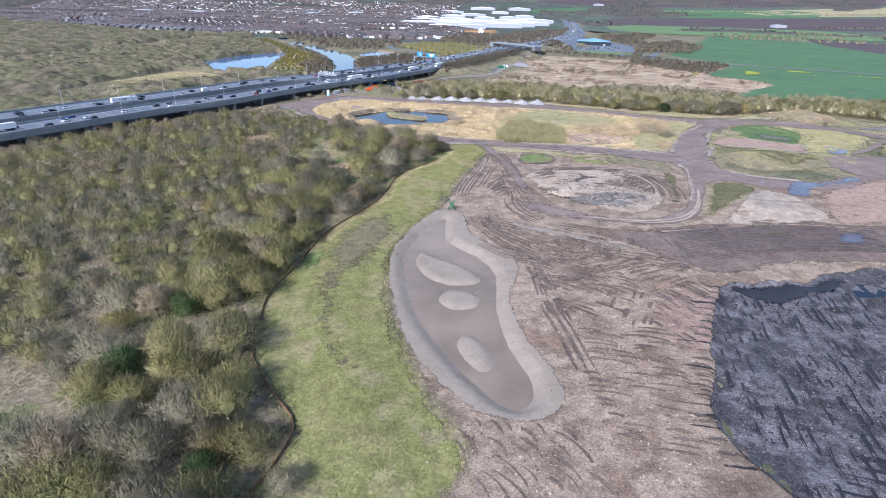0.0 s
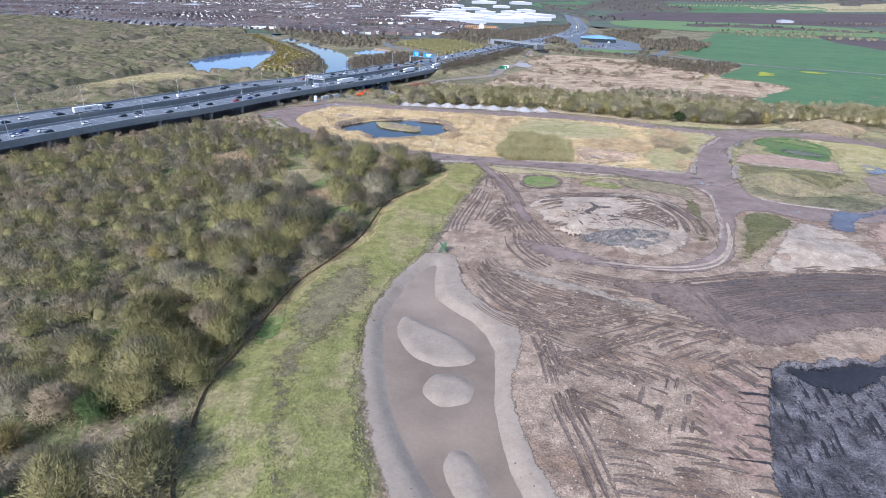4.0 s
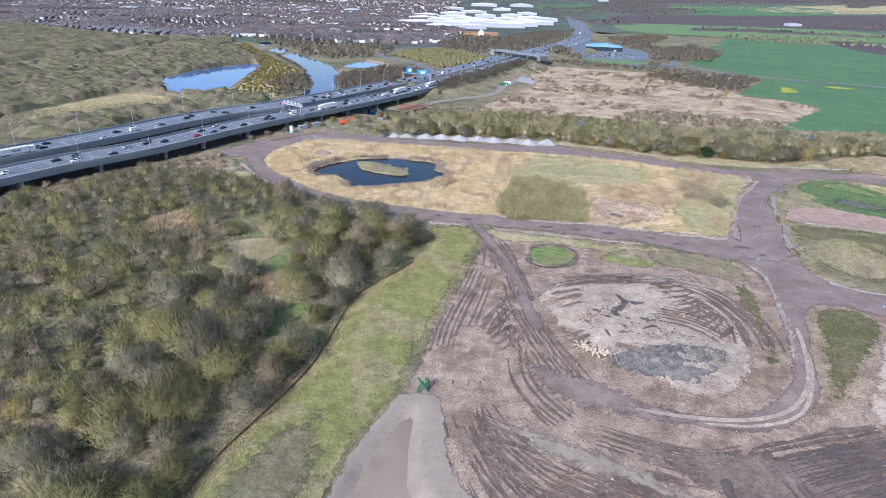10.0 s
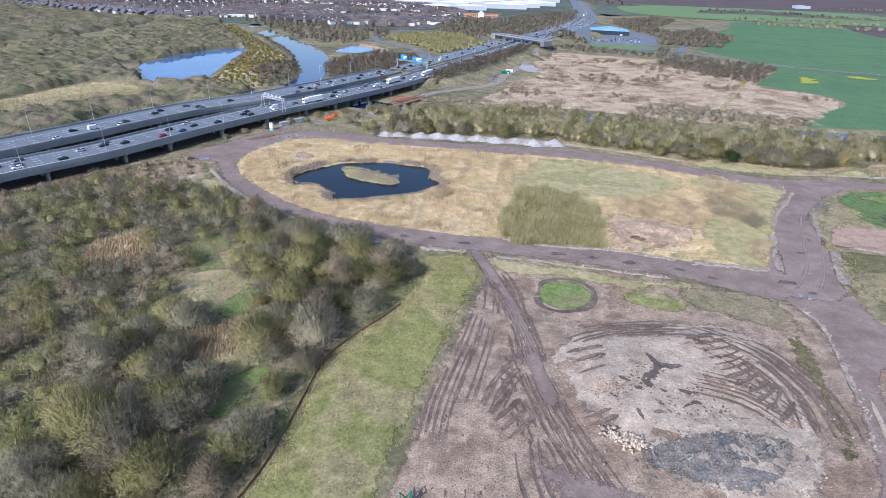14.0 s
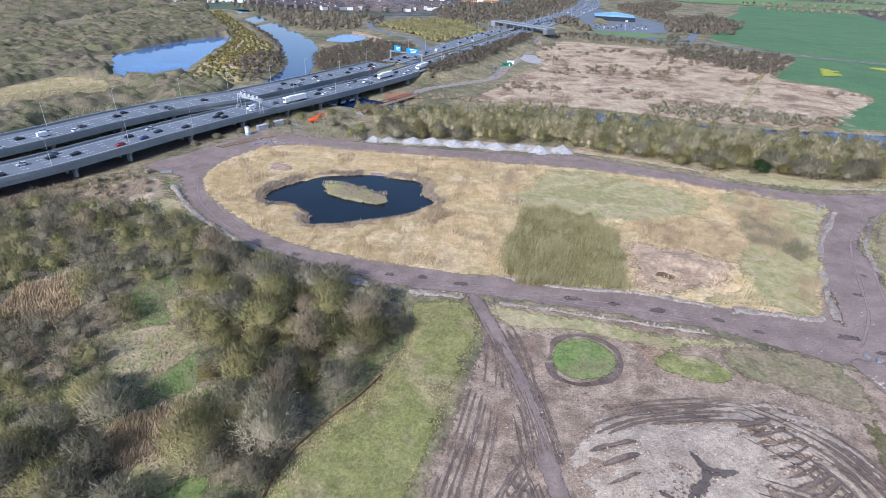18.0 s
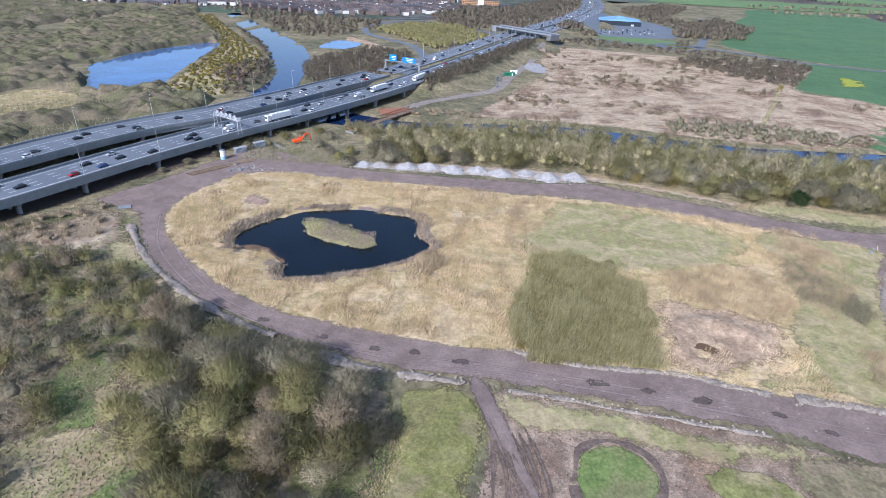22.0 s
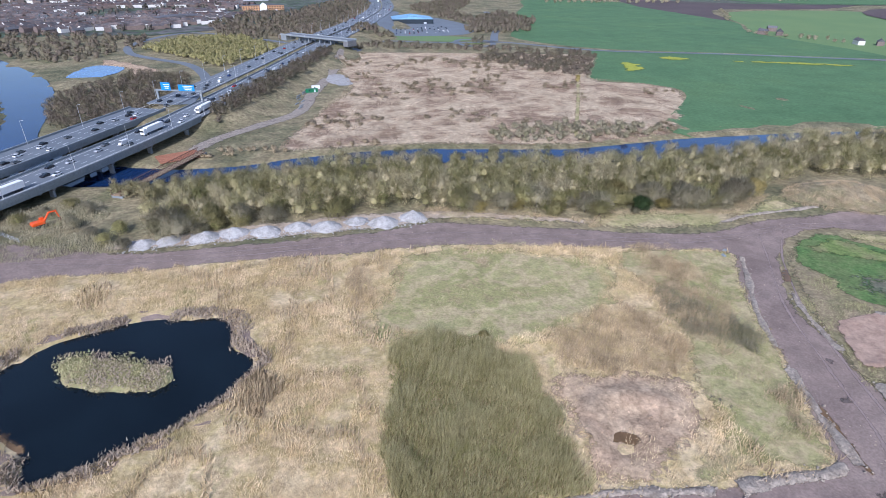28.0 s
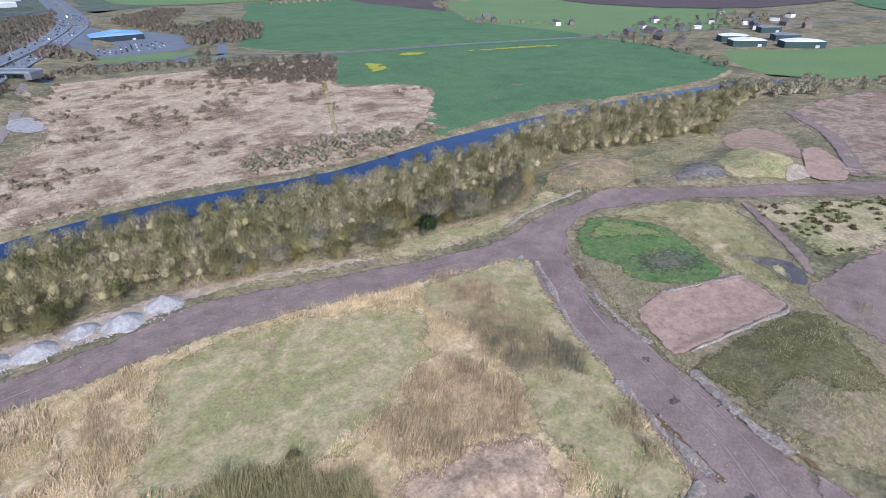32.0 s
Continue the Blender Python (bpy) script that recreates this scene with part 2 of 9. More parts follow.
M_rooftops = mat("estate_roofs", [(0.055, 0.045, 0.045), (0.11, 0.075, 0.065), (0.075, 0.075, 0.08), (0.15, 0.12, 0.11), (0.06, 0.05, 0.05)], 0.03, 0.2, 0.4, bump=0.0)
M_orange_brick = mat("orange_brick", [(0.40, 0.22, 0.11), (0.48, 0.28, 0.15)], 0.5, 3.0, 0.15, bump=0.2, dist=0.02, space="object")
M_glass = plain("window_glass", (0.03, 0.04, 0.05), 0.08, 0.0, 0.6)
M_dkgreen = plain("dark_green_cladding", (0.03, 0.06, 0.055), 0.6)
M_bark = mat("bark", [(0.10, 0.085, 0.07), (0.15, 0.13, 0.11)], 0.8, 6.0, 0.3, bump=0.5, dist=0.05, space="object")
M_orange = plain("orange_paint", (0.75, 0.10, 0.015), 0.4)
M_black = plain("dark_rubber", (0.025, 0.025, 0.027), 0.8)
M_rust = plain("rusty_steel", (0.16, 0.09, 0.06), 0.8)
M_timber = mat("old_timber", [(0.24, 0.17, 0.11), (0.32, 0.24, 0.16)], 1.0, 6.0, 0.25, bump=0.3, dist=0.02)
M_redtimber = mat("red_brown_timber", [(0.30, 0.12, 0.07), (0.37, 0.17, 0.10)], 0.3, 4.0, 0.25, bump=0.3, dist=0.03)
M_green = plain("green_paint", (0.015, 0.16, 0.07), 0.45)
M_fence = mat("brown_silt_fence", [(0.16, 0.09, 0.045), (0.26, 0.16, 0.08)], 0.3, 3.0, 0.25, bump=0.3, dist=0.03)

# river base colour holds some blue of the reflected sky
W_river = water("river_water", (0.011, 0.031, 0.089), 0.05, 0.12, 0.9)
W_pond = water("pond_water", (0.005, 0.009, 0.012), 0.03, 0.05, 1.0, 0.05)
# sky reflection is put into the lake's blue base colour
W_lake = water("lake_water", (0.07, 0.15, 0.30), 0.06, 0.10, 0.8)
W_mud = water("muddy_water", (0.245, 0.192, 0.142), 0.35, 0.02, 1.2, 0.04)
W_mud.node_tree.nodes["Principled BSDF"].inputs["Specular IOR Level"].default_value = 0.25
W_puddle = water("puddle_water", (0.10, 0.085, 0.085), 0.06, 0.02, 1.5, 0.2)
W_silt = water("brown_shallows", (0.16, 0.10, 0.05), 0.06, 0.02, 1.5, 0.2)

T_olive = twig("olive_twigs", [(0.273, 0.259, 0.109), (0.364, 0.331, 0.146), (0.329, 0.290, 0.140), (0.253, 0.250, 0.094)])
T_grey = twig("grey_twigs", [(0.277, 0.253, 0.160), (0.352, 0.312, 0.211), (0.264, 0.245, 0.140)])
T_bramble = twig("bramble_bush", [(0.081, 0.125, 0.050), (0.112, 0.163, 0.062)])
T_belt = twig("belt_twigs", [(0.365, 0.317, 0.181), (0.449, 0.387, 0.241), (0.388, 0.350, 0.174), (0.330, 0.289, 0.181)], 0.05)
T_marsh = twig("marsh_twigs", [(0.162, 0.158, 0.085), (0.246, 0.222, 0.131), (0.192, 0.192, 0.100), (0.312, 0.258, 0.169), (0.180, 0.162, 0.106), (0.228, 0.222, 0.112)], 0.025, 0.0)
T_brown = twig("brown_twigs", [(0.332, 0.266, 0.171), (0.393, 0.323, 0.213)])
T_yellow = twig("catkin_twigs", [(0.356, 0.296, 0.107), (0.439, 0.355, 0.155)])
T_thorn = twig("brown_thorn_twigs", [(0.192, 0.156, 0.118), (0.243, 0.198, 0.147), (0.211, 0.186, 0.122), (0.173, 0.147, 0.113)], 0.04, 0.0)
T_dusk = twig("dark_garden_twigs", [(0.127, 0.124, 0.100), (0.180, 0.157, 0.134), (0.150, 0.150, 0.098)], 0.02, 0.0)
T_willow = twig("willow_shoots", [(0.461, 0.418, 0.196), (0.592, 0.526, 0.267), (0.700, 0.620, 0.340), (0.414, 0.396, 0.164)], 0.2)
# blue-grey of far haze is painted into the hill colour
M_haze_hill = plain("far_hills", (0.10, 0.12, 0.12), 1.0, 0.0, 0.0)
T_reed = mat("dry_reeds", [(0.550, 0.416, 0.233), (0.682, 0.540, 0.339), (0.462, 0.356, 0.180), (0.616, 0.475, 0.286), (0.440, 0.367, 0.180)], 0.07, 2.0, 0.3, rough=0.8, bump=0.0, s3=0.3)
T_reedbrown = mat("brown_reeds", [(0.36, 0.265, 0.15), (0.46, 0.355, 0.215), (0.31, 0.235, 0.14), (0.40, 0.31, 0.19)], 0.1, 2.0, 0.35, rough=0.8, bump=0.0, s3=0.3)
T_sedge = mat("grey_sedge", [(0.25, 0.195, 0.145), (0.36, 0.29, 0.21), (0.20, 0.15, 0.11)], 0.3, 2.0, 0.3, rough=0.8, bump=0.0)
T_blade = mat("grass_blades", [(0.270, 0.240, 0.097), (0.275, 0.259, 0.092), (0.221, 0.225, 0.069), (0.373, 0.313, 0.152)], 0.06, 2.0, 0.3, rough=0.8, bump=0.0, s3=0.3)
T_tuss = mat("meadow_blades", [(0.370, 0.322, 0.182), (0.321, 0.306, 0.141), (0.448, 0.375, 0.232)], 0.05, 2.0, 0.3, rough=0.8, bump=0.0, s3=0.3)
T_bracken = mat("dead_bracken", [(0.149, 0.100, 0.066), (0.223, 0.157, 0.104), (0.373, 0.295, 0.202), (0.418, 0.338, 0.237), (0.202, 0.135, 0.091), (0.343, 0.263, 0.178)], 0.028, 0.5, 0.22, rough=0.9, bump=0.0)
T_gorse = mat("gorse", [(0.16, 0.125, 0.07), (0.103, 0.099, 0.040), (0.239, 0.182, 0.030), (0.111, 0.099, 0.050)], 0.15, 1.0, 0.3, rough=0.9, bump=0.0)
T_heath = mat("dark_gorse", [(0.085, 0.08, 0.035), (0.13, 0.115, 0.04), (0.10, 0.095, 0.05)], 0.15, 1.0, 0.35, rough=0.9, bump=0.0)
T_ivy = mat("bramble_leaves", [(0.11, 0.18, 0.045), (0.175, 0.265, 0.065), (0.15, 0.16, 0.07), (0.22, 0.27, 0.085)], 0.1, 1.0, 0.4, rough=0.8, bump=0.0)


# ---- the plan, in metres: x to the east of the flight line, y along it ----
RNG = np.random.default_rng(7)
FENCE = [(-33, 40), (-32.8, 62), (-31, 68), (-30.2, 77), (-33.5, 82), (-36.4, 85), (-46.5, 98), (-49.4, 108), (-53, 124), (-52, 137), (-50.7, 152), (-48.8, 170), (-44.3, 184), (-38.5, 202), (-36.5, 218), (-35, 238), (-30, 249), (-24, 258), (-19.8, 266), (-17, 276), (-15.5, 287)]
BANK_E = [(3.5, 290), (3, 285), (-2.5, 259), (-9.5, 231), (-13, 209), (-15, 196), (-19.5, 184), (-24, 165), (-24.5, 146), (-19.5, 119), (-13.7, 105), (-7.5, 90), (0.6, 76), (3.4, 65), (5, 40)]
POOL = [(-21.4, 150), (-21.4, 165), (-16.5, 184), (-11.5, 192), (-9.2, 190), (-7.8, 171), (2.8, 160), (8.9, 147), (8.6, 128), (11.6, 110), (15.5, 100), (16.2, 92), (12.3, 87), (7.4, 88.5), (0.2, 97), (-8.4, 110), (-15.2, 125)]
POOL_RIM = [(-24.5, 144), (-25, 163), (-19, 187), (-14, 197), (-6, 198), (-3.1, 193), (0.5, 174), (13.5, 159), (14.3, 145), (12, 131), (15.3, 113), (20, 102), (21.5, 92), (19, 86), (13.8, 83), (6, 84), (-2, 90), (-11.5, 103), (-18.2, 119)]
ISLANDS = [[(-17.1, 152.8), (-15.3, 160), (-7.7, 156), (-0.5, 151), (3.3, 144.5), (0.7, 140.3), (-6.5, 139.3), (-13.4, 144)],
           [(-8.5, 130.7), (-6.3, 136.3), (0, 137), (3.6, 133), (2.6, 127.5), (-2.5, 125), (-6.3, 126.6)],
           [(-2.6, 109.7), (-0.6, 114.2), (3.6, 113.4), (6.9, 107.3), (7.3, 102), (3.8, 99.3), (-0.1, 103.2)]]
DARK = [(75, 149), (67.5, 138), (60, 121), (55, 106), (50.5, 94), (49.5, 86), (51.5, 79), (55.5, 70), (62, 40), (190, 40), (185, 150), (150, 170), (120, 164), (94, 152)]
RIDGED = [(40, 186), (66, 187), (96, 197), (130, 200), (160, 206), (185, 195), (190, 172), (150, 171), (120, 167), (98, 163), (79, 154), (66, 159), (55, 170)]
MOUND = [(22.2, 248.6), (27.9, 257.6), (38.3, 262), (63, 268), (78, 264), (84.5, 253.5), (83.2, 241), (79.7, 228), (73.8, 214), (63, 204), (50.5, 205), (40.3, 216.7), (31.5, 223), (24, 236.5)]
ROAD = [(-152, 392), (-131, 383), (-118, 364), (-101, 345), (-81, 330), (-62, 321), (-45, 313), (-29, 308), (-18, 306), (-4, 305), (9, 303), (21, 302), (44, 298), (67, 294), (82, 289), (98, 283), (112, 284), (121, 290), (124, 304), (130, 316), (137, 343), (142, 358), (158, 378), (165, 385), (177, 393), (193, 396), (213, 388), (251, 363), (301, 320), (360, 262), (375, 275), (320, 325), (265, 369), (226, 402), (193, 408), (172, 409), (149, 406), (117, 415), (78, 431), (51, 441), (23, 439), (-18, 441), (-58, 444), (-85, 455), (-104, 463), (-118, 462), (-128, 440), (-140, 415)]
MEADOW = [(-119, 405), (-119.5, 383), (-109.6, 366), (-94, 349.5), (-77, 336), (-58, 326.5), (-40, 321), (-21, 318), (-5.6, 316), (8, 315.5), (22, 312.5), (46, 311.5), (72, 306), (96, 303), (102, 305), (109, 318), (121, 340), (133, 366), (147, 388), (148, 392), (130, 397.5), (91, 410), (52, 421), (11, 425.5), (-27, 429.5), (-62, 431.5), (-92, 434), (-110, 425)]
POND = [(-85, 363), (-87.2, 371), (-82, 383), (-69, 395), (-50, 400), (-32, 397), (-22.2, 393.7), (-22.6, 380), (-16, 373), (-20, 364.5), (-28, 356.4), (-42.4, 349.5), (-55, 345), (-62, 345.4), (-64, 353.4), (-71, 359.6)]
ISLET = [(-66.5, 387.4), (-60, 388), (-46, 381), (-37.3, 378), (-35.2, 370.5), (-40, 366.7), (-53.4, 370.4), (-63, 375.8)]
WILLOW = [(9.5, 320), (10.6, 336), (18, 364), (30, 372.5), (43, 364), (51.5, 352), (50.5, 333), (46, 314.5), (33, 313), (19, 312.6)]
BARE = [(51, 342.7), (59.6, 347.8), (85.6, 339.6), (88.5, 332), (83, 320.7), (71.6, 315.6), (61, 310), (48.5, 313.4), (49.8, 323), (50.7, 333)]
GREEN = [(12.9, 374), (22, 400), (28, 411), (40, 419), (70.5, 413.4), (98, 397.5), (98.2, 382), (85, 368.6), (65.6, 359.6), (48, 358), (28, 370)]
RIVER = [(520, 452), (481, 468), (374, 496), (296, 510), (219, 517), (150, 516), (103, 527), (55, 538), (3, 537), (-22, 532), (-60, 535), (-95, 555), (-137, 606), (-154, 691), (-182, 777), (-222, 847), (-279, 932), (-333, 1011), (-375, 1076), (-420, 1120), (-432, 1108), (-392, 1066), (-297, 897), (-239, 799), (-195, 709), (-167, 619), (-163, 582), (-134, 545), (-104, 524), (-72, 517), (-46, 519), (-20, 521), (20, 520), (47, 517), (89, 508), (140, 494), (195, 487), (243, 485), (309, 494), (430, 454), (515, 425)]
BELT = [(-58, 452), (-7, 457), (37, 456), (91, 438), (111, 425), (122, 433), (172, 421), (200, 432), (232, 447), (262, 436), (290, 426), (348, 414), (420, 432), (470, 425), (440, 448), (410, 455), (325, 485), (300, 490), (253, 482), (210, 480), (158, 487), (139, 489), (105, 499), (75, 507), (44, 512), (8, 513), (-40, 497), (-60, 480)]
SCRUB = [(50, 815), (86, 870), (214, 836), (325, 795), (258, 690), (292, 655), (299, 617), (219, 523), (151, 521), (103, 532), (55, 543), (5, 545), (-8, 552), (10, 600), (25, 640), (50, 700)]
FIELD_A = [(344, 826), (470, 772), (606, 696), (620, 640), (596, 571), (527, 487), (382, 501), (223, 522), (299, 615), (292, 655), (258, 688), (320, 790)]
FIELD_B = [(294, 941), (330, 1040), (420, 1250), (500, 1400), (590, 1580), (773, 1470), (735, 1200), (726, 1054), (650, 930), (632, 716), (480, 780), (354, 842)]
LAKE = [(-271, 567), (-320, 640), (-327, 664), (-323, 710), (-308, 760), (-288, 793), (-272, 770), (-255, 680), (-236, 600), (-241, 566)]
LAKE2 = [(-176, 800), (-166, 851), (-136, 830), (-150, 786)]
GORSE = [(-221, 578), (-243, 655), (-262, 754), (-302, 844), (-412, 1017), (-400, 1035), (-318, 905), (-252, 796), (-212, 736), (-184, 640), (-178, 563)]
MW = [(-300, 105), (-262, 190), (-232, 255), (-197, 328), (-172, 368), (-148, 420), (-125, 464), (-99, 506), (-62, 575), (-38, 632), (12, 764), (53, 878), (88, 965), (150, 1125), (222, 1375), (280, 1850), (345, 2490)]
MF = [(-345, 75), (-302, 190), (-268, 265), (-240, 322), (-222, 354), (-198, 402), (-184, 434), (-165, 467), (-146, 489), (-132, 513), (-115, 543), (-95, 583), (-67, 640), (-14, 775), (27, 887), (64, 975), (128, 1132), (199, 1382), (256, 1855), (321, 2495)]
DECK_Z = 7.0
ABUT_Y = 600.0


def smooth(points, step, closed=False):
    """Catmull-Rom through the points, sampled about every step metres."""
    p = np.array(points, float)
    n = len(p)
    out = []
    for i in range(n if closed else n - 1):
        if closed:
            a, b, c, d = p[(i - 1) % n], p[i], p[(i + 1) % n], p[(i + 2) % n]
        else:
            a, b, c, d = p[max(i - 1, 0)], p[i], p[i + 1], p[min(i + 2, n - 1)]
        k = max(2, int(np.linalg.norm(c - b) / step))
        for j in range(k):
            u = j / k
            out.append(0.5 * (2 * b + (c - a) * u + (2 * a - 5 * b + 4 * c - d) * u * u + (3 * b - a - 3 * c + d) * u ** 3))
    if not closed:
        out.append(p[-1])
    return np.array(out)


def lattice(i, j, seed):
    v = np.sin(i * 127.1 + j * 311.7 + seed * 74.7) * 43758.5453
    return v - np.floor(v)


def vnoise(x, y, size, seed=0):
    """Value noise, -1 to 1, with features of about that size in metres."""
    u, v = np.asarray(x) / size, np.asarray(y) / size
    i, j = np.floor(u), np.floor(v)
    f, g = u - i, v - j
    f, g = f * f * (3 - 2 * f), g * g * (3 - 2 * g)
    a, b, c, d = lattice(i, j, seed), lattice(i + 1, j, seed), lattice(i, j + 1, seed), lattice(i + 1, j + 1, seed)
    return 2 * (a * (1 - f) * (1 - g) + b * f * (1 - g) + c * (1 - f) * g + d * f * g) - 1


def line_dist(points, x, y):
    """Distance to a polyline, and how far along it the nearest place lies."""
    p = np.asarray(points, float)
    best, along, s = np.full(np.shape(x), 1e9), np.zeros(np.shape(x)), 0.0
    for a, b in zip(p[:-1], p[1:]):
        e = b - a
        l = np.hypot(*e)
        u = np.clip(((x - a[0]) * e[0] + (y - a[1]) * e[1]) / (l * l + 1e-9), 0, 1)
        d = np.hypot(x - a[0] - u * e[0], y - a[1] - u * e[1])
        near = d < best
        best, along = np.where(near, d, best), np.where(near, s + u * l, along)
        s += l
    return best, along


def inside(points, x, y):
    p = np.asarray(points, float)
    hit = np.zeros(np.shape(x), bool)
    for a, b in zip(p, np.roll(p, -1, 0)):
        if a[1] != b[1]:
            hit ^= ((a[1] > y) != (b[1] > y)) & (x < (b[0] - a[0]) * (y - a[1]) / (b[1] - a[1]) + a[0])
    return hit


def depth_in(points, x, y):
    """Positive inside the outline, negative outside: metres from its edge."""
    p, x, y = np.asarray(points, float), np.asarray(x, float), np.asarray(y, float)
    lo, hi = p.min(0) - 12, p.max(0) + 12
    out = np.full(np.shape(x), -12.0)
    box_in = (x > lo[0]) & (x < hi[0]) & (y > lo[1]) & (y < hi[1])
    if box_in.any():
        X, Y = x[box_in], y[box_in]
        d, _ = line_dist(np.vstack([p, p[:1]]), X, Y)
        out[box_in] = np.where(inside(p, X, Y), d, -d)
    return out


def ease(v, a, b):
    u = np.clip((np.asarray(v, float) - a) / (b - a), 0, 1)
    return u * u * (3 - 2 * u)


SM = {k: smooth(v, 9, True) for k, v in dict(pool=POOL, pond=POND, river=RIVER, lake=LAKE, lake2=LAKE2, dark=DARK, mound=MOUND).items()}
BANK_LINE = [(-14, 60), (-24, 90), (-34, 115), (-38, 150), (-36, 172), (-30, 198), (-24, 225), (-16, 250), (-8, 275), (-4, 294)]
HILLS = [(155, 303, 20, 14, 3.0), (140, 292, 14, 9, 2.5), (228, 420, 22, 13, 7.0), (302, 372, 20, 13, 5.5), (222, 365, 22, 12, 2.0), (268, 386, 12, 9, 4.0), (112, 226, 10, 16, 1.6), (115, 212, 20, 10, 1.4), (-200, 640, 30, 40, 5.0)]


def height(x, y):
    """The lie of the land."""
    x, y = np.asarray(x, float), np.asarray(y, float)
    calm = ease(np.maximum(np.abs(x - 20) - 340, np.abs(y - 365) - 310), 60, 0)
    z = (0.30 * vnoise(x, y, 32, 1) + 0.12 * vnoise(x, y, 9, 2)) * calm
    near = (x > -450) & (x < 560) & (y > 0) & (y < 1200)
    if near.any():
        X, Y = x[near], y[near]
        Z = z[near]
        by = (X > -75) & (X < 35) & (Y < 330)
        if by.any():
            d, _ = line_dist(BANK_LINE, X[by], Y[by])
            Z[by] += 1.2 * np.exp(-((d / 11) ** 2))
        for key, low, soft in (("pool", 1.5, 4.0), ("pond", 1.8, 5.0), ("river", 3.0, 7.0), ("lake", 2.0, 8.0), ("lake2", 2.0, 6.0)):
            e = depth_in(SM[key], X, Y)
            k = ease(e, -soft * 0.6, soft * 0.6)
            Z = Z * (1 - k) - low * k
        Z = Z - 1.3 * ease(depth_in(SM["dark"], X, Y), -0.5, 2.5)
        Z = Z + 1.6 * ease(depth_in(SM["mound"], X, Y), -2.0, 12.0)
        for hx, hy, rx, ry, hz in HILLS:
            Z = Z + hz * np.exp(-(((X - hx) / rx) ** 2 + ((Y - hy) / ry) ** 2))
        z[near] = Z
    # the motorway's embankment beyond the viaduct
    far = (y > ABUT_Y - 60) & (y < 2700) & (x > -250) & (x < 520)
    if far.any():
        X, Y = x[far], y[far]
        mid = [((a[0] + b[0]) / 2, (a[1] + b[1]) / 2) for a, b in zip(MW[8:], MF[11:])]
        lead = np.array(mid)
        close = np.abs(X - np.interp(Y, lead[:, 1], lead[:, 0])) < 60
        d = np.full(X.shape, 99.0)
        if close.any():
            d[close], _ = line_dist(mid, X[close], Y[close])
        top = (DECK_Z - 0.7) * ease(Y, ABUT_Y - 12, ABUT_Y + 12)
        k = 1 - ease(d, 25, 40)
        z[far] = z[far] * (1 - k) + top * k
    # the land climbs slowly to the skyline
    return z + 165 * np.clip((np.hypot(x, y) - 2350) / 2300, 0, 1.1) ** 1.6


def h1(x, y):
    return float(height(np.array([x]), np.array([y]))[0])


# ---- building blocks ----
def mesh_of(name, verts, faces, material=None, flat=False):
    me = bpy.data.meshes.new(name)
    me.from_pydata([tuple(v) for v in verts], [], faces)
    if not flat:
        me.shade_smooth()
    if material:
        me.materials.append(material)
    return me


def soup(name, tris, material):
    """A mesh of loose triangles from an array (n, 3, 3)."""
    me = bpy.data.meshes.new(name)
    n = len(tris)
    me.vertices.add(3 * n)
    me.vertices.foreach_set("co", np.ascontiguousarray(tris, np.float32).ravel())
    me.loops.add(3 * n)
    me.loops.foreach_set("vertex_index", np.arange(3 * n, dtype=np.int32))
    me.polygons.add(n)
    me.polygons.foreach_set("loop_start", np.arange(0, 3 * n, 3, dtype=np.int32))
    me.update(calc_edges=True)
    me.materials.append(material)
    return me


def part(name, bm, material, parent, label=""):
    """Links a bmesh or a mesh as one object under a thing or a part."""
    if isinstance(bm, bmesh.types.BMesh):
        me = bpy.data.meshes.new(name)
        bm.to_mesh(me)
        bm.free()
    else:
        me = bm
    if material and not me.materials:
        me.materials.append(material)
    ob = new(name, me)
    ob.parent = parent
    return tagged(ob, label)


def empty(name, m, label, category, group="", kind=""):
    ob = new(name)
    ob.empty_display_size = 0.5
    ob.matrix_world = m
    return tagged(ob, label, category, group, kind)


def box(bm, cx, cy, cz, sx, sy, sz, m=None, bevel=0.0):
    """Adds a box by its centre and full sizes."""
    r = bmesh.ops.create_cube(bm, size=1.0, matrix=(m or Matrix()) @ Matrix.Translation((cx, cy, cz)) @ Matrix.Diagonal((sx, sy, sz, 1)))
    if bevel:
        es = {e for v in r["verts"] for e in v.link_edges}
        bmesh.ops.bevel(bm, geom=list(es), offset=bevel, segments=1, affect="EDGES")
    return bm


def rod(bm, a, b, r1, r2=None, n=6):
    """Adds a tapered bar from a to b."""
    a, b = Vector(a), Vector(b)
    d = b - a
    m = Matrix.Translation((a + b) / 2) @ d.to_track_quat("Z", "Y").to_matrix().to_4x4()
    bmesh.ops.create_cone(bm, cap_ends=True, segments=n, radius1=r1, radius2=r1 if r2 is None else r2, depth=d.length, matrix=m)
    return bm


from mathutils.geometry import delaunay_2d_cdt


# how far each kind of ground thins out at its border
FADE = {m.name: w for m, w in ((M_floor, 4), (M_grass, 2.2), (M_lush, 1.8), (M_sown, 2.5), (M_dry, 6), (M_meadow, 4), (M_reed_floor, 3), (M_earth, 4), (M_road, 1.6), (M_pale, 3.5), (M_tan, 6), (M_red, 6), (M_dark, 1.5), (M_black_spoil, 2.5), (M_mud, 4), (M_damp_shade, 1.6), (M_grey, 4), (M_turf, 5), (M_rough, 4), (M_rim, 1.6), (M_rubble, 1.5), (M_scrub, 7), (M_rape, 5), (W_puddle, 4), (W_silt, 1.2))}


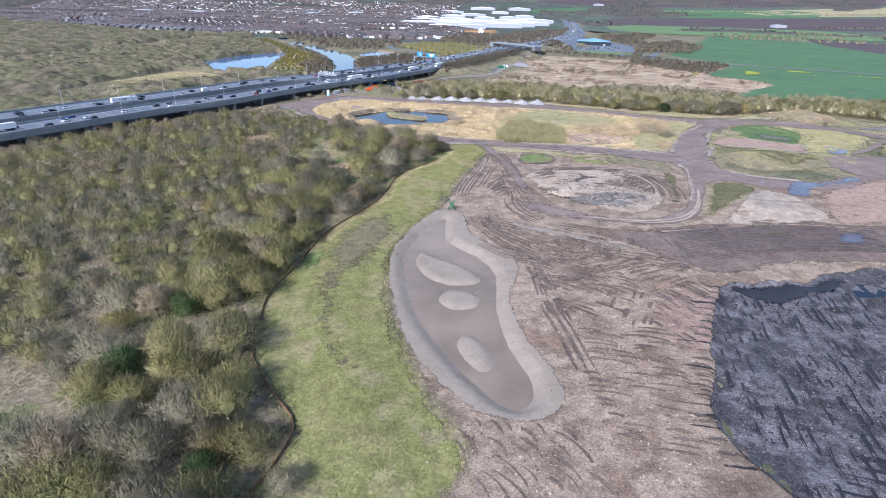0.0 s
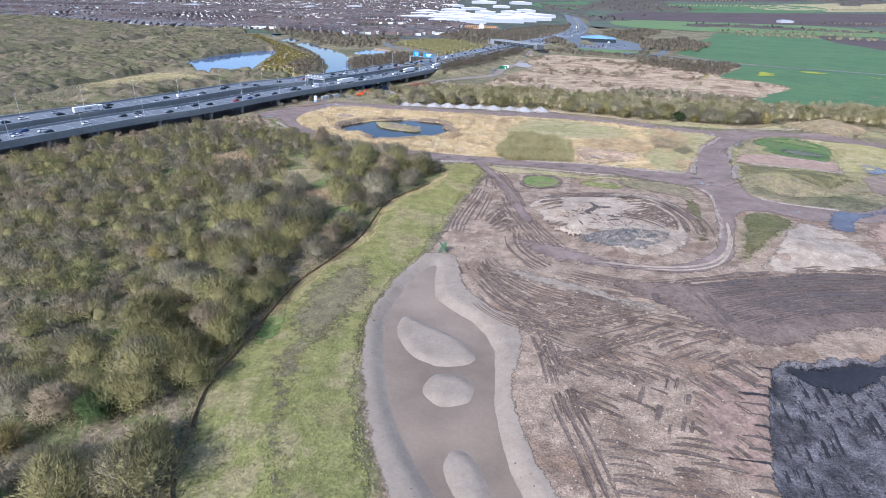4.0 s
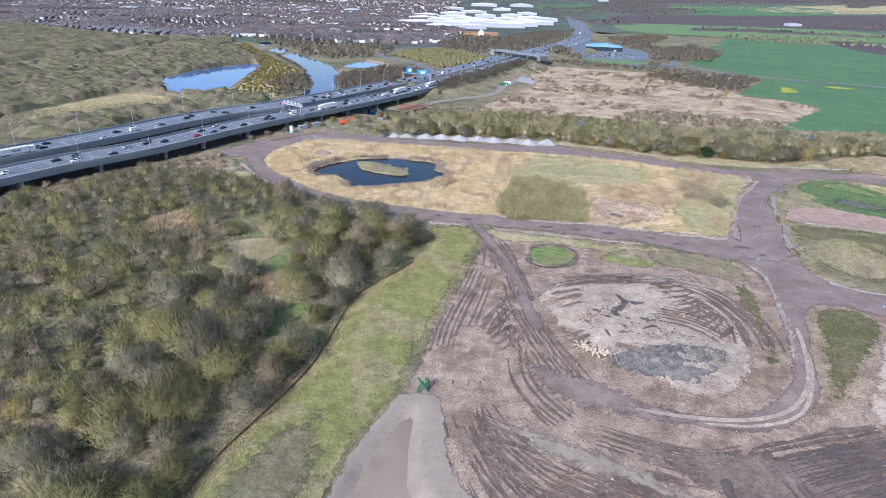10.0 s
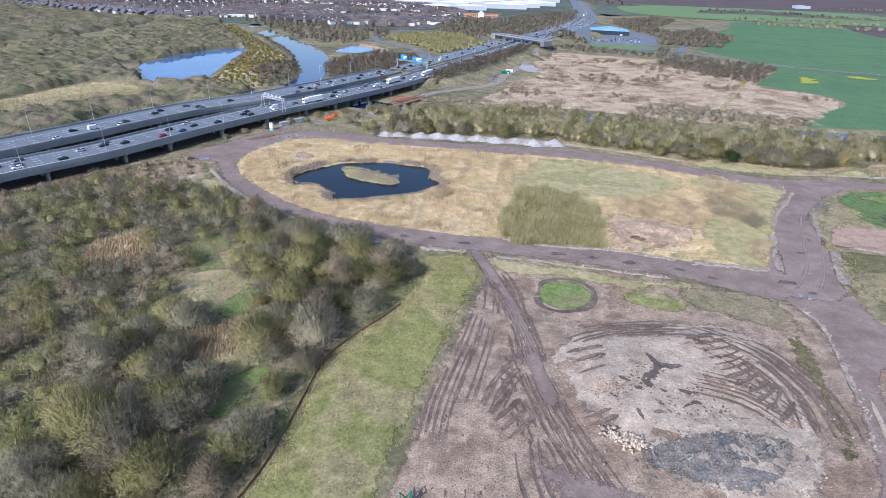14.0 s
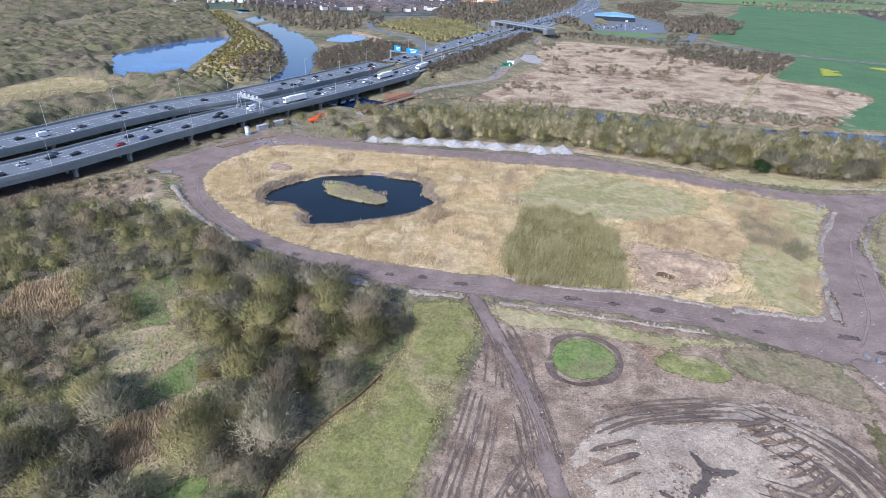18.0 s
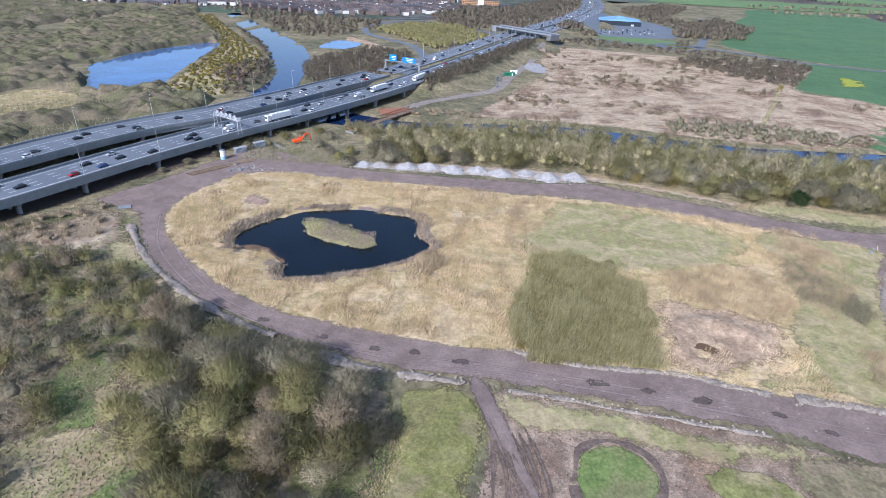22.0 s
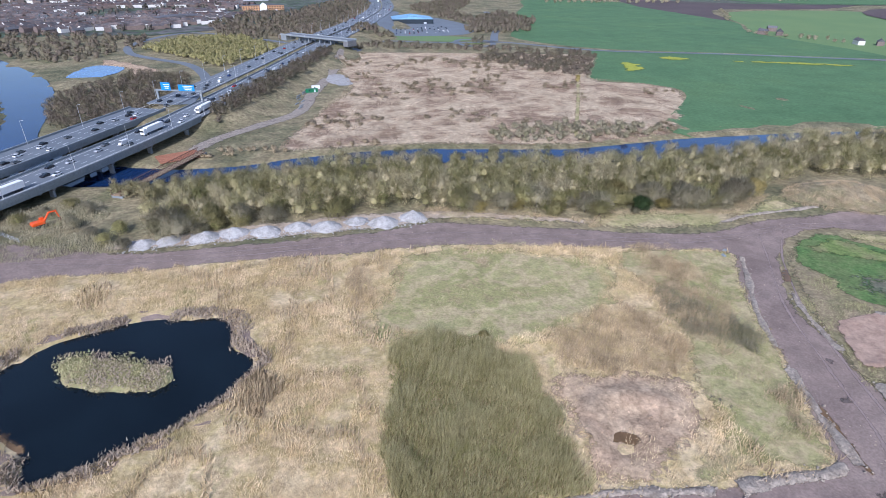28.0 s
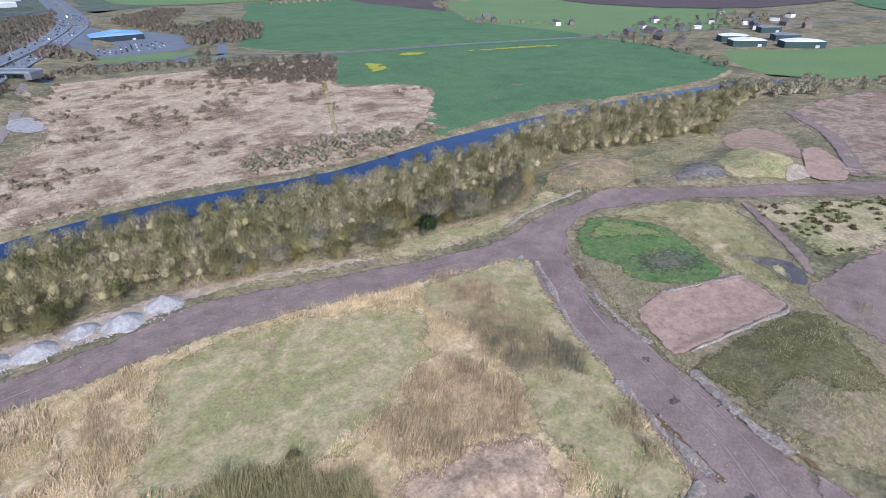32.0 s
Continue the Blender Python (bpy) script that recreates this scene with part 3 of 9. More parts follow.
def patch(name, points, material, dz=0.1, step=5.0, wob=0.8, label="", category="", kind="structure", lift=None, level=None, edge=None, parent=None, fade=None):
    """A sheet of ground within an outline, laid over the land (or level at a height), with an uneven edge."""
    line = smooth(points, edge or max(1.2, step * 0.5), True)
    if wob:
        line = line + np.stack([wob * (vnoise(line[:, 0], line[:, 1], 3.5, 11) + vnoise(line[:, 0], line[:, 1], 9.0, 12)) * 0.6, wob * (vnoise(line[:, 0], line[:, 1], 3.5, 13) + vnoise(line[:, 0], line[:, 1], 9.0, 14)) * 0.6], 1)
    if np.sum(line[:, 0] * np.roll(line[:, 1], -1) - line[:, 1] * np.roll(line[:, 0], -1)) < 0:
        line = line[::-1]
    lo, hi = line.min(0), line.max(0)
    gx, gy = np.meshgrid(np.arange(lo[0], hi[0], step), np.arange(lo[1], hi[1], step))
    gx, gy = gx.ravel() + RNG.uniform(-0.3, 0.3, gx.size) * step, gy.ravel() + RNG.uniform(-0.3, 0.3, gy.size) * step
    keep = depth_in(line, gx, gy) > step * 0.45
    pts = np.vstack([line, np.stack([gx[keep], gy[keep]], 1)])
    n = len(line)
    vs, _, fs, *_ = delaunay_2d_cdt([Vector(p) for p in pts], [(i, (i + 1) % n) for i in range(n)], [], 0, 1e-4, False)
    X = np.array([[v[0], v[1]] for v in vs])
    fs = np.array([f for f in fs if len(f) == 3])
    mid = X[fs].mean(1)
    fs = fs[inside(line, mid[:, 0], mid[:, 1])].tolist()
    if level is None:
        z = height(X[:, 0], X[:, 1]) + dz
    else:
        z = np.full(len(X), float(level))
    if lift is not None:
        z = z + lift(X[:, 0], X[:, 1])
    if fade is None:
        fade = FADE.get(material.name, 0)
        if fade > 2 and 205 < line[:, 0].mean() < 400 and line[:, 1].mean() < 460:
            fade *= 1.8
    if fade:
        material = soft(material)
    me = mesh_of(name, np.column_stack([X, z]), [tuple(f) for f in fs], material)
    if fade:
        me.attributes.new("inner", "FLOAT", "POINT").data.foreach_set("value", np.clip(depth_in(line, X[:, 0], X[:, 1]) / fade, 0, 1.2).astype(np.float32))
    ob = new(name, me)
    if parent is not None:
        ob.parent = parent
        return tagged(ob, label)
    return tagged(ob, label, category, "", kind)


def ribbon(name, line, width, material, dz=0.1, step=3.0, label="", category="", kind="structure", wob=0.3, lift=None, parent=None, across=4):
    """A strip of ground along a line."""
    p = smooth(line, step)
    t = np.gradient(p, axis=0)
    t /= np.linalg.norm(t, axis=1)[:, None] + 1e-9
    nrm = np.stack([-t[:, 1], t[:, 0]], 1)
    w = width * (1 + wob * 0.5 * vnoise(p[:, 0], p[:, 1], 5, 21))
    V, F = [], []
    for i in range(across + 1):
        o = (i / across - 0.5) * w
        q = p + nrm * o[:, None]
        z = height(q[:, 0], q[:, 1]) + dz
        if lift is not None:
            z = z + lift(i / across, q[:, 0], q[:, 1])
        V.append(np.column_stack([q, z]))
    V = np.stack(V, 1)
    n = len(p)
    for i in range(n - 1):
        for j in range(across):
            a = i * (across + 1) + j
            F.append((a, a + across + 1, a + across + 2, a + 1))
    worn = material.name in FADE or material == M_wheel
    me = mesh_of(name, V.reshape(-1, 3), F, soft(material) if worn else material)
    if worn:
        u = 1 - np.abs(np.linspace(-1, 1, across + 1))
        e = np.clip(np.minimum(np.arange(n), np.arange(n)[::-1]) / 2.0, 0, 1)
        me.attributes.new("inner", "FLOAT", "POINT").data.foreach_set("value", np.clip(e[:, None] * u[None, :] * (2.0 if across > 2 else 1.0), 0, 1.2).astype(np.float32).ravel())
    ob = new(name, me)
    if parent is not None:
        ob.parent = parent
        return tagged(ob, label)
    return tagged(ob, label, category, "", kind)


def scatter_in(points, gap, jitter=0.45, keep=None, avoid=(), warp=0.0):
    """Places about gap metres apart within an outline."""
    p = np.array(points, float)
    lo, hi = p.min(0), p.max(0)
    gx, gy = np.meshgrid(np.arange(lo[0], hi[0], gap), np.arange(lo[1], hi[1], gap))
    gx[1::2] += gap / 2
    gx, gy = gx.ravel() + RNG.uniform(-jitter, jitter, gx.size) * gap, gy.ravel() + RNG.uniform(-jitter, jitter, gy.size) * gap
    wx, wy = gx, gy
    if warp:
        wx = gx + warp * (vnoise(gx, gy, 6, 161) + 0.7 * vnoise(gx, gy, 2, 162) + RNG.normal(0, 0.35, gx.size))
        wy = gy + warp * (vnoise(gx, gy, 6, 163) + 0.7 * vnoise(gx, gy, 2, 164) + RNG.normal(0, 0.35, gx.size))
    ok = inside(p, wx, wy)
    for a in avoid:
        ok &= ~inside(np.array(a, float), wx, wy)
    if keep is not None:
        ok &= keep(gx, gy)
    return np.stack([gx[ok], gy[ok]], 1)


def unit(v):
    return v / (np.linalg.norm(v, axis=-1, keepdims=True) + 1e-9)


def blades(base, way, wide, length):
    """Loose triangles that stand on base and point along way."""
    n = len(base)
    side = unit(np.cross(way, RNG.normal(size=(n, 3)))) * np.reshape(wide, (-1, 1)) / 2
    return np.stack([base - side, base + side, base + way * np.reshape(length, (-1, 1))], 1)


def sward(name, points, per_m2, material, tall=(0.5, 1.0), wide=(0.2, 0.4), lean=0.5, label="", category="grass", dz=0.0, avoid=(), keep=None, wind=(0.25, 0.1), lump=0.0, lump_size=7.0, warp=1.4):
    """Reeds or grass as one sheet of standing blades."""
    gap = 1 / math.sqrt(per_m2)
    q = scatter_in(points, gap, 0.5, keep, avoid, warp)
    if len(q) == 0:
        return None
    n = len(q)
    z = height(q[:, 0], q[:, 1]) + dz
    way = unit(np.stack([RNG.normal(wind[0], lean, n), RNG.normal(wind[1], lean, n), np.ones(n)], 1))
    grow = 1 + lump * (vnoise(q[:, 0], q[:, 1], lump_size, 141) + 0.5 * vnoise(q[:, 0], q[:, 1], lump_size * 0.4, 142))
    tri = blades(np.column_stack([q, z]), way, RNG.uniform(*wide, n), RNG.uniform(*tall, n) * np.clip(grow, 0.15, 2.2))
    return tagged(new(name, soup(name, tri, material)), label, category, "", "stuff")


def clump_tris(cx, cy, cz, r, hgt, n, blade=(0.5, 1.2), wide=(0.12, 0.3), up=0.45):
    """A billowing leafless crown: packed inner twigs under fine outer shoots, as triangles and their normals."""
    k, rings, m = (15, 4, 7) if n >= 1000 else (6, 4, 6) if n >= 150 else (4, 4, 6) if n >= 60 else (2, 3, 6) if n >= 20 else (1, 3, 5)
    la = np.append(0.0, np.arange(k) * 2.4 + RNG.uniform(0, 6.283))
    lr = np.append(0.0, 0.66 * np.sqrt((np.arange(k) + 0.6) / k) * RNG.uniform(0.8, 1.15, k)) * r
    ls = np.append(0.66, RNG.uniform(0.26, 0.46, k)) * r
    lx, ly = cx + lr * np.cos(la), cy + lr * np.sin(la)
    tall = min(1.35, 0.62 * hgt / r + 0.15)
    lz = cz + np.append(0.40 * hgt, hgt * RNG.uniform(0.84, 1.06, k) * (1 - 0.5 * (lr[1:] / r) ** 2) - ls[1:] * tall * 0.9)
    core = np.array([cx, cy, cz + 0.25 * hgt])
    dome = np.array([r, r, 0.75 * hgt])
    pick = RNG.choice(k + 1, n, p=ls ** 2 / np.sum(ls ** 2))
    d = RNG.normal(size=(n, 3))
    d[:, 2] = np.abs(d[:, 2]) * 0.9 - 0.25
    d = unit(d)
    rad = ls[pick] * np.clip(RNG.normal(0.84, 0.17, n), 0.45, 1.25)
    base = np.stack([lx[pick] + d[:, 0] * rad, ly[pick] + d[:, 1] * rad, np.maximum(cz + 0.1, lz[pick] + d[:, 2] * rad * tall)], 1)
    low = RNG.random(n) < (0.18 if n >= 150 else 0.0)
    disc = 0.8 * r * np.sqrt(RNG.random(n))
    turn = RNG.uniform(0, 6.283, n)
    foot = np.stack([cx + disc * np.cos(turn), cy + disc * np.sin(turn), cz + 0.1 + RNG.random(n) * 0.45 * hgt], 1)
    base = np.where(low[:, None], foot, base)
    way = unit(d * 0.55 + RNG.normal(size=(n, 3)) * 0.45 + np.array([0, 0, up * 1.3]))
    tri = blades(base, way, RNG.uniform(*wide, n), RNG.uniform(*blade, n))
    lean = unit((base - core) / dome)
    nrm = np.repeat(unit(lean * 0.55 + d * 0.4 + np.array([0, 0, 0.45]) + RNG.normal(size=(n, 3)) * 0.3)[:, None, :], 3, 1)
    A, B = [tri], [nrm]
    a = np.arange(m + 1) / m * 2 * np.pi
    e, g = np.meshgrid(np.linspace(-0.35 if n >= 150 else -0.9, 1.5708, rings), a, indexing="ij")
    u = np.stack([np.cos(g) * np.cos(e), np.sin(g) * np.cos(e), np.sin(e)], -1)
    u[-1] = (0, 0, 1)
    inner = 1 if n >= 150 else k + 1
    for x, y, z, w in zip(lx[:inner], ly[:inner], lz[:inner], ls[:inner]):
        rr = w * (0.5 if n >= 150 else 0.58 if n >= 60 else 0.84) * (1 + RNG.uniform(-0.16, 0.12, g.shape))
        rr[:, -1], rr[-1] = rr[:, 0], rr[-1, 0]
        P = np.array([x, y, z]) + u * rr[..., None] * np.array([1, 1, tall])
        P[..., 2] = np.maximum(P[..., 2], cz - 0.3)
        Q = unit((unit((P - core) / dome) * 0.6 + u * 0.38 + np.array([0, 0, 0.42]) + RNG.normal(size=u.shape) * 0.2).reshape(-1, 3)).reshape(u.shape)
        Q[:, -1] = Q[:, 0]
        for arr, out in ((P, A), (Q, B)):
            out.append(np.stack([arr[:-1, :-1], arr[:-1, 1:], arr[1:, 1:]], 2).reshape(-1, 3, 3))
            out.append(np.stack([arr[:-2, :-1], arr[1:-1, 1:], arr[1:-1, :-1]], 2).reshape(-1, 3, 3))
    tri, nrm = np.concatenate(A), np.concatenate(B)
    back = np.einsum("ij,ij->i", np.cross(tri[:, 1] - tri[:, 0], tri[:, 2] - tri[:, 0]), nrm[:, 0]) < 0
    tri[back], nrm[back] = tri[back][:, ::-1], nrm[back][:, ::-1]
    return tri, nrm, list(zip(lx, ly, lz, ls))


def leafy(name, tris, normals, material):
    """A crown mesh whose shoots take the light of the whole crown."""
    me = soup(name, tris, material)
    at = me.attributes.new("custom_normal", "FLOAT_VECTOR", "POINT")
    at.data.foreach_set("vector", np.ascontiguousarray(normals, np.float32).ravel())
    return me


# ---- the ground: one sheet to the horizon ----
def spaced(lo, a, b, hi, fine):
    inner = np.arange(a, b + 0.1, fine)
    up, down = [b], [a]
    w = fine
    while up[-1] < hi:
        w = min(w * 1.25, 120)
        up.append(up[-1] + w)
    w = fine
    while down[-1] > lo:
        w = min(w * 1.25, 120)
        down.append(down[-1] - w)
    return np.concatenate([np.array(down[1:][::-1]), inner, np.array(up[1:])])


def build_ground():
    xs, ys = spaced(-4500, -345, 380, 4500, 4.2), spaced(-600, 30, 600, 5200, 4.2)
    X, Y = np.meshgrid(xs, ys)
    Z = height(X.ravel(), Y.ravel()) - 0.9 * ease(depth_in(POOL_RIM, X.ravel(), Y.ravel()), 1, 5)
    me = bpy.data.meshes.new("ground")
    nx, ny = len(xs), len(ys)
    me.vertices.add(nx * ny)
    me.vertices.foreach_set("co", np.column_stack([X.ravel(), Y.ravel(), Z]).astype(np.float32).ravel())
    i, j = np.meshgrid(np.arange(nx - 1), np.arange(ny - 1))
    a = (j * nx + i).ravel()
    quads = np.stack([a, a + 1, a + nx + 1, a + nx], 1).astype(np.int32)
    me.loops.add(quads.size)
    me.loops.foreach_set("vertex_index", quads.ravel())
    me.polygons.add(len(quads))
    me.polygons.foreach_set("loop_start", np.arange(0, quads.size, 4, dtype=np.int32))
    me.update(calc_edges=True)
    me.shade_smooth()
    me.materials.append(M_marsh)
    tagged(new("ground", me), "rough olive and straw-coloured marsh ground", "ground", "", "structure")


build_ground()

# ---- zones of the ground ----
WOOD = [(-335, 20)] + FENCE + [(-17, 296), (-30, 306), (-46, 311), (-63, 319), (-82, 328), (-102, 343), (-119, 362), (-132, 381), (-152, 390), (-160, 383), (-172, 366), (-199, 326), (-234, 252), (-264, 188), (-302, 104)]
patch("wood_floor", WOOD, M_floor, 0.06, 8, 0.8, "green and tan undergrowth below the scrub wood", "undergrowth")
patch("grass_bank", FENCE + [(-17, 298), (-4, 301)] + BANK_E, M_grass, 0.10, 4, 0.7, "yellow-green grass bank beside the scrub wood", "grass bank", lift=lambda x, y: -1.0 * ease(depth_in(POOL_RIM, x, y), 0.5, 4))
patch("worn_bank", [(-47, 166), (-42, 178), (-33, 190), (-27, 186), (-26, 165), (-30, 148), (-34, 130), (-30, 110), (-24, 96), (-30, 96), (-39, 118), (-44, 146)], mat("muddy_turf", [(0.20, 0.175, 0.10), (0.165, 0.14, 0.085), (0.23, 0.215, 0.11)], 0.08, 1.3, 0.35, bump=0.7, dist=0.25, s3=0.3), 0.17, 3, 2.0, "worn muddy turf along the bank", "grass bank", fade=9)
EARTH = [(5, 40), (1, 75), (-7, 90), (-14, 105), (-19.5, 119), (-25, 144), (-24.5, 163), (-19, 184), (-14.5, 197), (-12, 212), (-9, 232), (-2, 260), (3.5, 287), (5, 302), (21, 301.5), (67, 293.5), (97, 284), (121, 289), (121, 273), (131, 266), (160, 262), (185, 276), (200, 300), (235, 312), (262, 300), (275, 255), (260, 180), (230, 110), (200, 40)]

# wheel ruts and dozer furrows, each a bundle of parallel lines
RUTS = []


def bundle(points, count, gap, deep, wide=0.45, spread=0.0):
    p = smooth(points, 3)
    t = unit(np.gradient(p, axis=0))
    n = np.stack([-t[:, 1], t[:, 0]], 1)
    for i in range(count):
        o = (i - (count - 1) / 2) * gap + RNG.uniform(-0.25, 0.25) * gap
        u = np.linspace(-1, 1, len(p))[:, None]
        a, b = sorted(RNG.integers(0, len(p), 2)) if count > 3 and RNG.random() < 0.6 else (0, len(p) - 1)
        if b - a < 4:
            a, b = 0, len(p) - 1
        RUTS.append(((p + n * (o + spread * o * u + 0.5 * vnoise(p[:, 0], p[:, 1], 14, 76)[:, None]))[a:b + 1], deep * RNG.uniform(0.35, 0.85), wide * RNG.uniform(0.5, 1.0)))


bundle([(-3, 215), (2, 235), (6, 262), (7, 285), (2, 303)], 3, 1.9, 0.12)
bundle([(3, 302), (9, 285), (14, 262), (17, 240), (24, 217), (32, 200)], 6, 1.5, 0.3)
bundle([(-1, 205), (0, 190), (6, 175), (16, 163), (26, 157), (40, 152)], 9, 1.4, 0.28)
bundle([(14, 222), (15, 205), (24, 192), (40, 184), (60, 178)], 4, 1.7, 0.28)
def strokes(points, way, gap, long, deep=0.3, wide=0.5, curve=0.0):
    """Furrows in even rows over a plot, all one way, broken here and there."""
    d = unit(np.array([[way[0], way[1]]], float))[0]
    n = np.array([-d[1], d[0]])
    p = np.array(points, float)
    across, down = p @ n, p @ d
    for o in np.arange(across.min() + gap * 0.5, across.max(), gap):
        a = down.min() + RNG.uniform(0, 3)
        while a < down.max():
            l = RNG.uniform(*long)
            u = np.arange(a, a + l, 1.0)
            q = u[:, None] * d + (o + RNG.uniform(-0.18, 0.18) * gap + curve * l * np.sin((u - a) / l * 3.14))[:, None] * n
            q = q[inside(p, q[:, 0], q[:, 1])]
            if len(q) > 3 and RNG.random() < 0.86:
                RUTS.append((q, deep * RNG.uniform(0.6, 1.1), wide * RNG.uniform(0.6, 1.15)))
            a += l + RNG.uniform(0.4, 2.5)


strokes([(21, 147), (42, 158), (46, 150), (50, 140), (44, 128), (34, 121), (23, 128)], (15, -9), 2.1, (7, 18), 0.45, 0.5, 0.02)
strokes([(44, 159), (63, 167), (72, 152), (56, 141), (48, 143)], (14, 8), 2.3, (8, 18), 0.5, 0.6, 0.02)
strokes([(54, 147), (64, 150), (71, 147), (61, 122), (54, 114), (46, 124), (50, 138)], (8, -11), 2.3, (8, 18), 0.45, 0.6)
strokes([(36, 140), (50, 142), (49, 122), (36, 120)], (-5, -12), 2.2, (5, 11), 0.35, 0.5)
strokes([(27, 119), (49, 122), (58, 111), (50, 76), (30, 80), (25, 98)], (11, -1.5), 2.0, (5, 15), 0.26, 0.36, 0.04)
strokes([(-2, 84), (22, 84), (32, 62), (4, 62)], (8, -10), 2.2, (4, 12), 0.18, 0.26, 0.1)
strokes([(66, 140), (80, 150), (120, 150), (120, 60), (58, 60), (56, 95)], (2, 12), 1.9, (4, 18), 0.34, 0.34, 0.03)
strokes([(120, 150), (160, 160), (170, 60), (120, 60)], (3, 12), 2.2, (4, 18), 0.3, 0.3, 0.03)
strokes([(2, 196), (12, 192), (34, 178), (46, 168), (40, 160), (18, 166), (6, 178)], (15, -6.5), 1.7, (8, 22), 0.34, 0.4, -0.05)
strokes([(10, 250), (18, 246), (22, 226), (34, 208), (28, 200), (14, 214), (8, 232)], (5, -14), 1.9, (8, 20), 0.26, 0.36, 0.03)
bundle([(19, 158), (21.5, 131), (24, 118), (28, 95)], 7, 1.1, 0.3)
bundle([(18, 150), (21, 140), (24, 128)], 3, 1.0, 0.6, 0.6)
bundle([(12, 169), (26, 160), (55, 172)], 5, 1.8, 0.35)
bundle([(12, 166), (29, 152), (50, 161)], 6, 1.6, 0.35)
bundle([(20, 144), (32, 148), (44, 158)], 3, 1.4, 0.3)
bundle([(28, 188), (34, 178), (42, 171), (52, 170)], 7, 0.9, 0.35)
bundle([(-3, 197), (5, 174), (15, 162), (40, 158)], 9, 1.5, 0.35)
bundle([(1, 198), (10, 182), (24, 171), (50, 168)], 7, 1.5, 0.3)
bundle([(66, 185), (70, 164), (73, 150)], 3, 1.6, 0.25)
for k in range(15):
    bundle([(62 - k * 0.6, 155 + k * 2.1), (84, 168 + k * 1.9), (122, 178 + k * 1.75), (186, 176 + k * 1.6)], 1, 1.0, 0.5, 0.8)
bundle([(6, 225), (10, 236), (17, 247)], 5, 1.3, 0.22)
bundle([(62, 263), (74, 253), (80.5, 239), (79, 226)], 9, 2.1, 0.3, 0.55)
bundle([(27, 253), (40, 260), (62, 264)], 6, 1.7, 0.28, 0.5)
bundle([(56, 240), (66, 236), (74, 228)], 6, 1.8, 0.26, 0.5)
bundle([(-6, 205), (-5, 225), (0, 250), (5, 275)], 5, 1.4, 0.12)
bundle([(16, 200), (24, 190), (36, 184), (50, 181), (66, 184)], 8, 1.5, 0.25)
bundle([(20, 176), (34, 169), (52, 165), (68, 160)], 8, 1.6, 0.28)
for k in range(7):
    bundle([(104 + k * 6, 172 + k), (112 + k * 6, 182 + k), (118 + k * 6, 190)], 1, 1, 0.2)
bundle([(60, 80), (80, 76), (110, 80)], 5, 2.4, 0.3, 0.6)


for k, (a, b) in enumerate((((58.8, 257.4), (67.6, 261.3)), ((60.6, 255), (69.6, 258.8)), ((62, 252.4), (70.9, 256.1)), ((62.6, 249.3), (71.6, 253.5)), ((62.8, 246.8), (71.8, 251.2)), ((62.8, 244.5), (72, 249)), ((63.6, 241.8), (72.8, 247)), ((64.7, 239.1), (73.8, 245.4)), ((66.8, 236.7), (75.3, 243)), ((67.8, 233.8), (75.7, 241.4)), ((68.7, 231), (75.9, 239.8)), ((70.5, 228), (77, 236)))):
    bend = ((a[0] + b[0]) / 2 + 0.4, (a[1] + b[1]) / 2 - 0.5)
    RUTS.append((smooth([a, bend, b], 1.0), 0.55, 0.62))
for a, b in (((24.9, 226.3), (30.5, 229)), ((26.5, 225.1), (33.8, 228.4)), ((28, 223.1), (35, 226.4)), ((29.5, 221.2), (35.5, 224)), ((6.8, 221.7), (13.9, 231)), ((8.2, 219.3), (15, 227.4)), ((6.1, 224.3), (11.8, 234)), ((9.8, 217.5), (16.5, 225)), ((30, 262), (42, 264.5)), ((34, 259), (48, 262)), ((40, 256.5), (55, 259.5)), ((26, 248), (36, 251)), ((27, 244), (36, 247.5)), ((28, 240), (35, 243))):
    RUTS.append((smooth([a, ((a[0] + b[0]) / 2, (a[1] + b[1]) / 2 - 0.4), b], 1.0), 0.45, 0.5))
for side in (-1.3, 1.3):
    RUTS.append((smooth([(1 + side, 300.5), (7 + side, 286), (13.2 + side, 270), (17.2 + side, 253), (20.2 + side, 238), (22.3 + side, 228), (22.6 + side, 214)], 2.0), 0.3, 0.6))


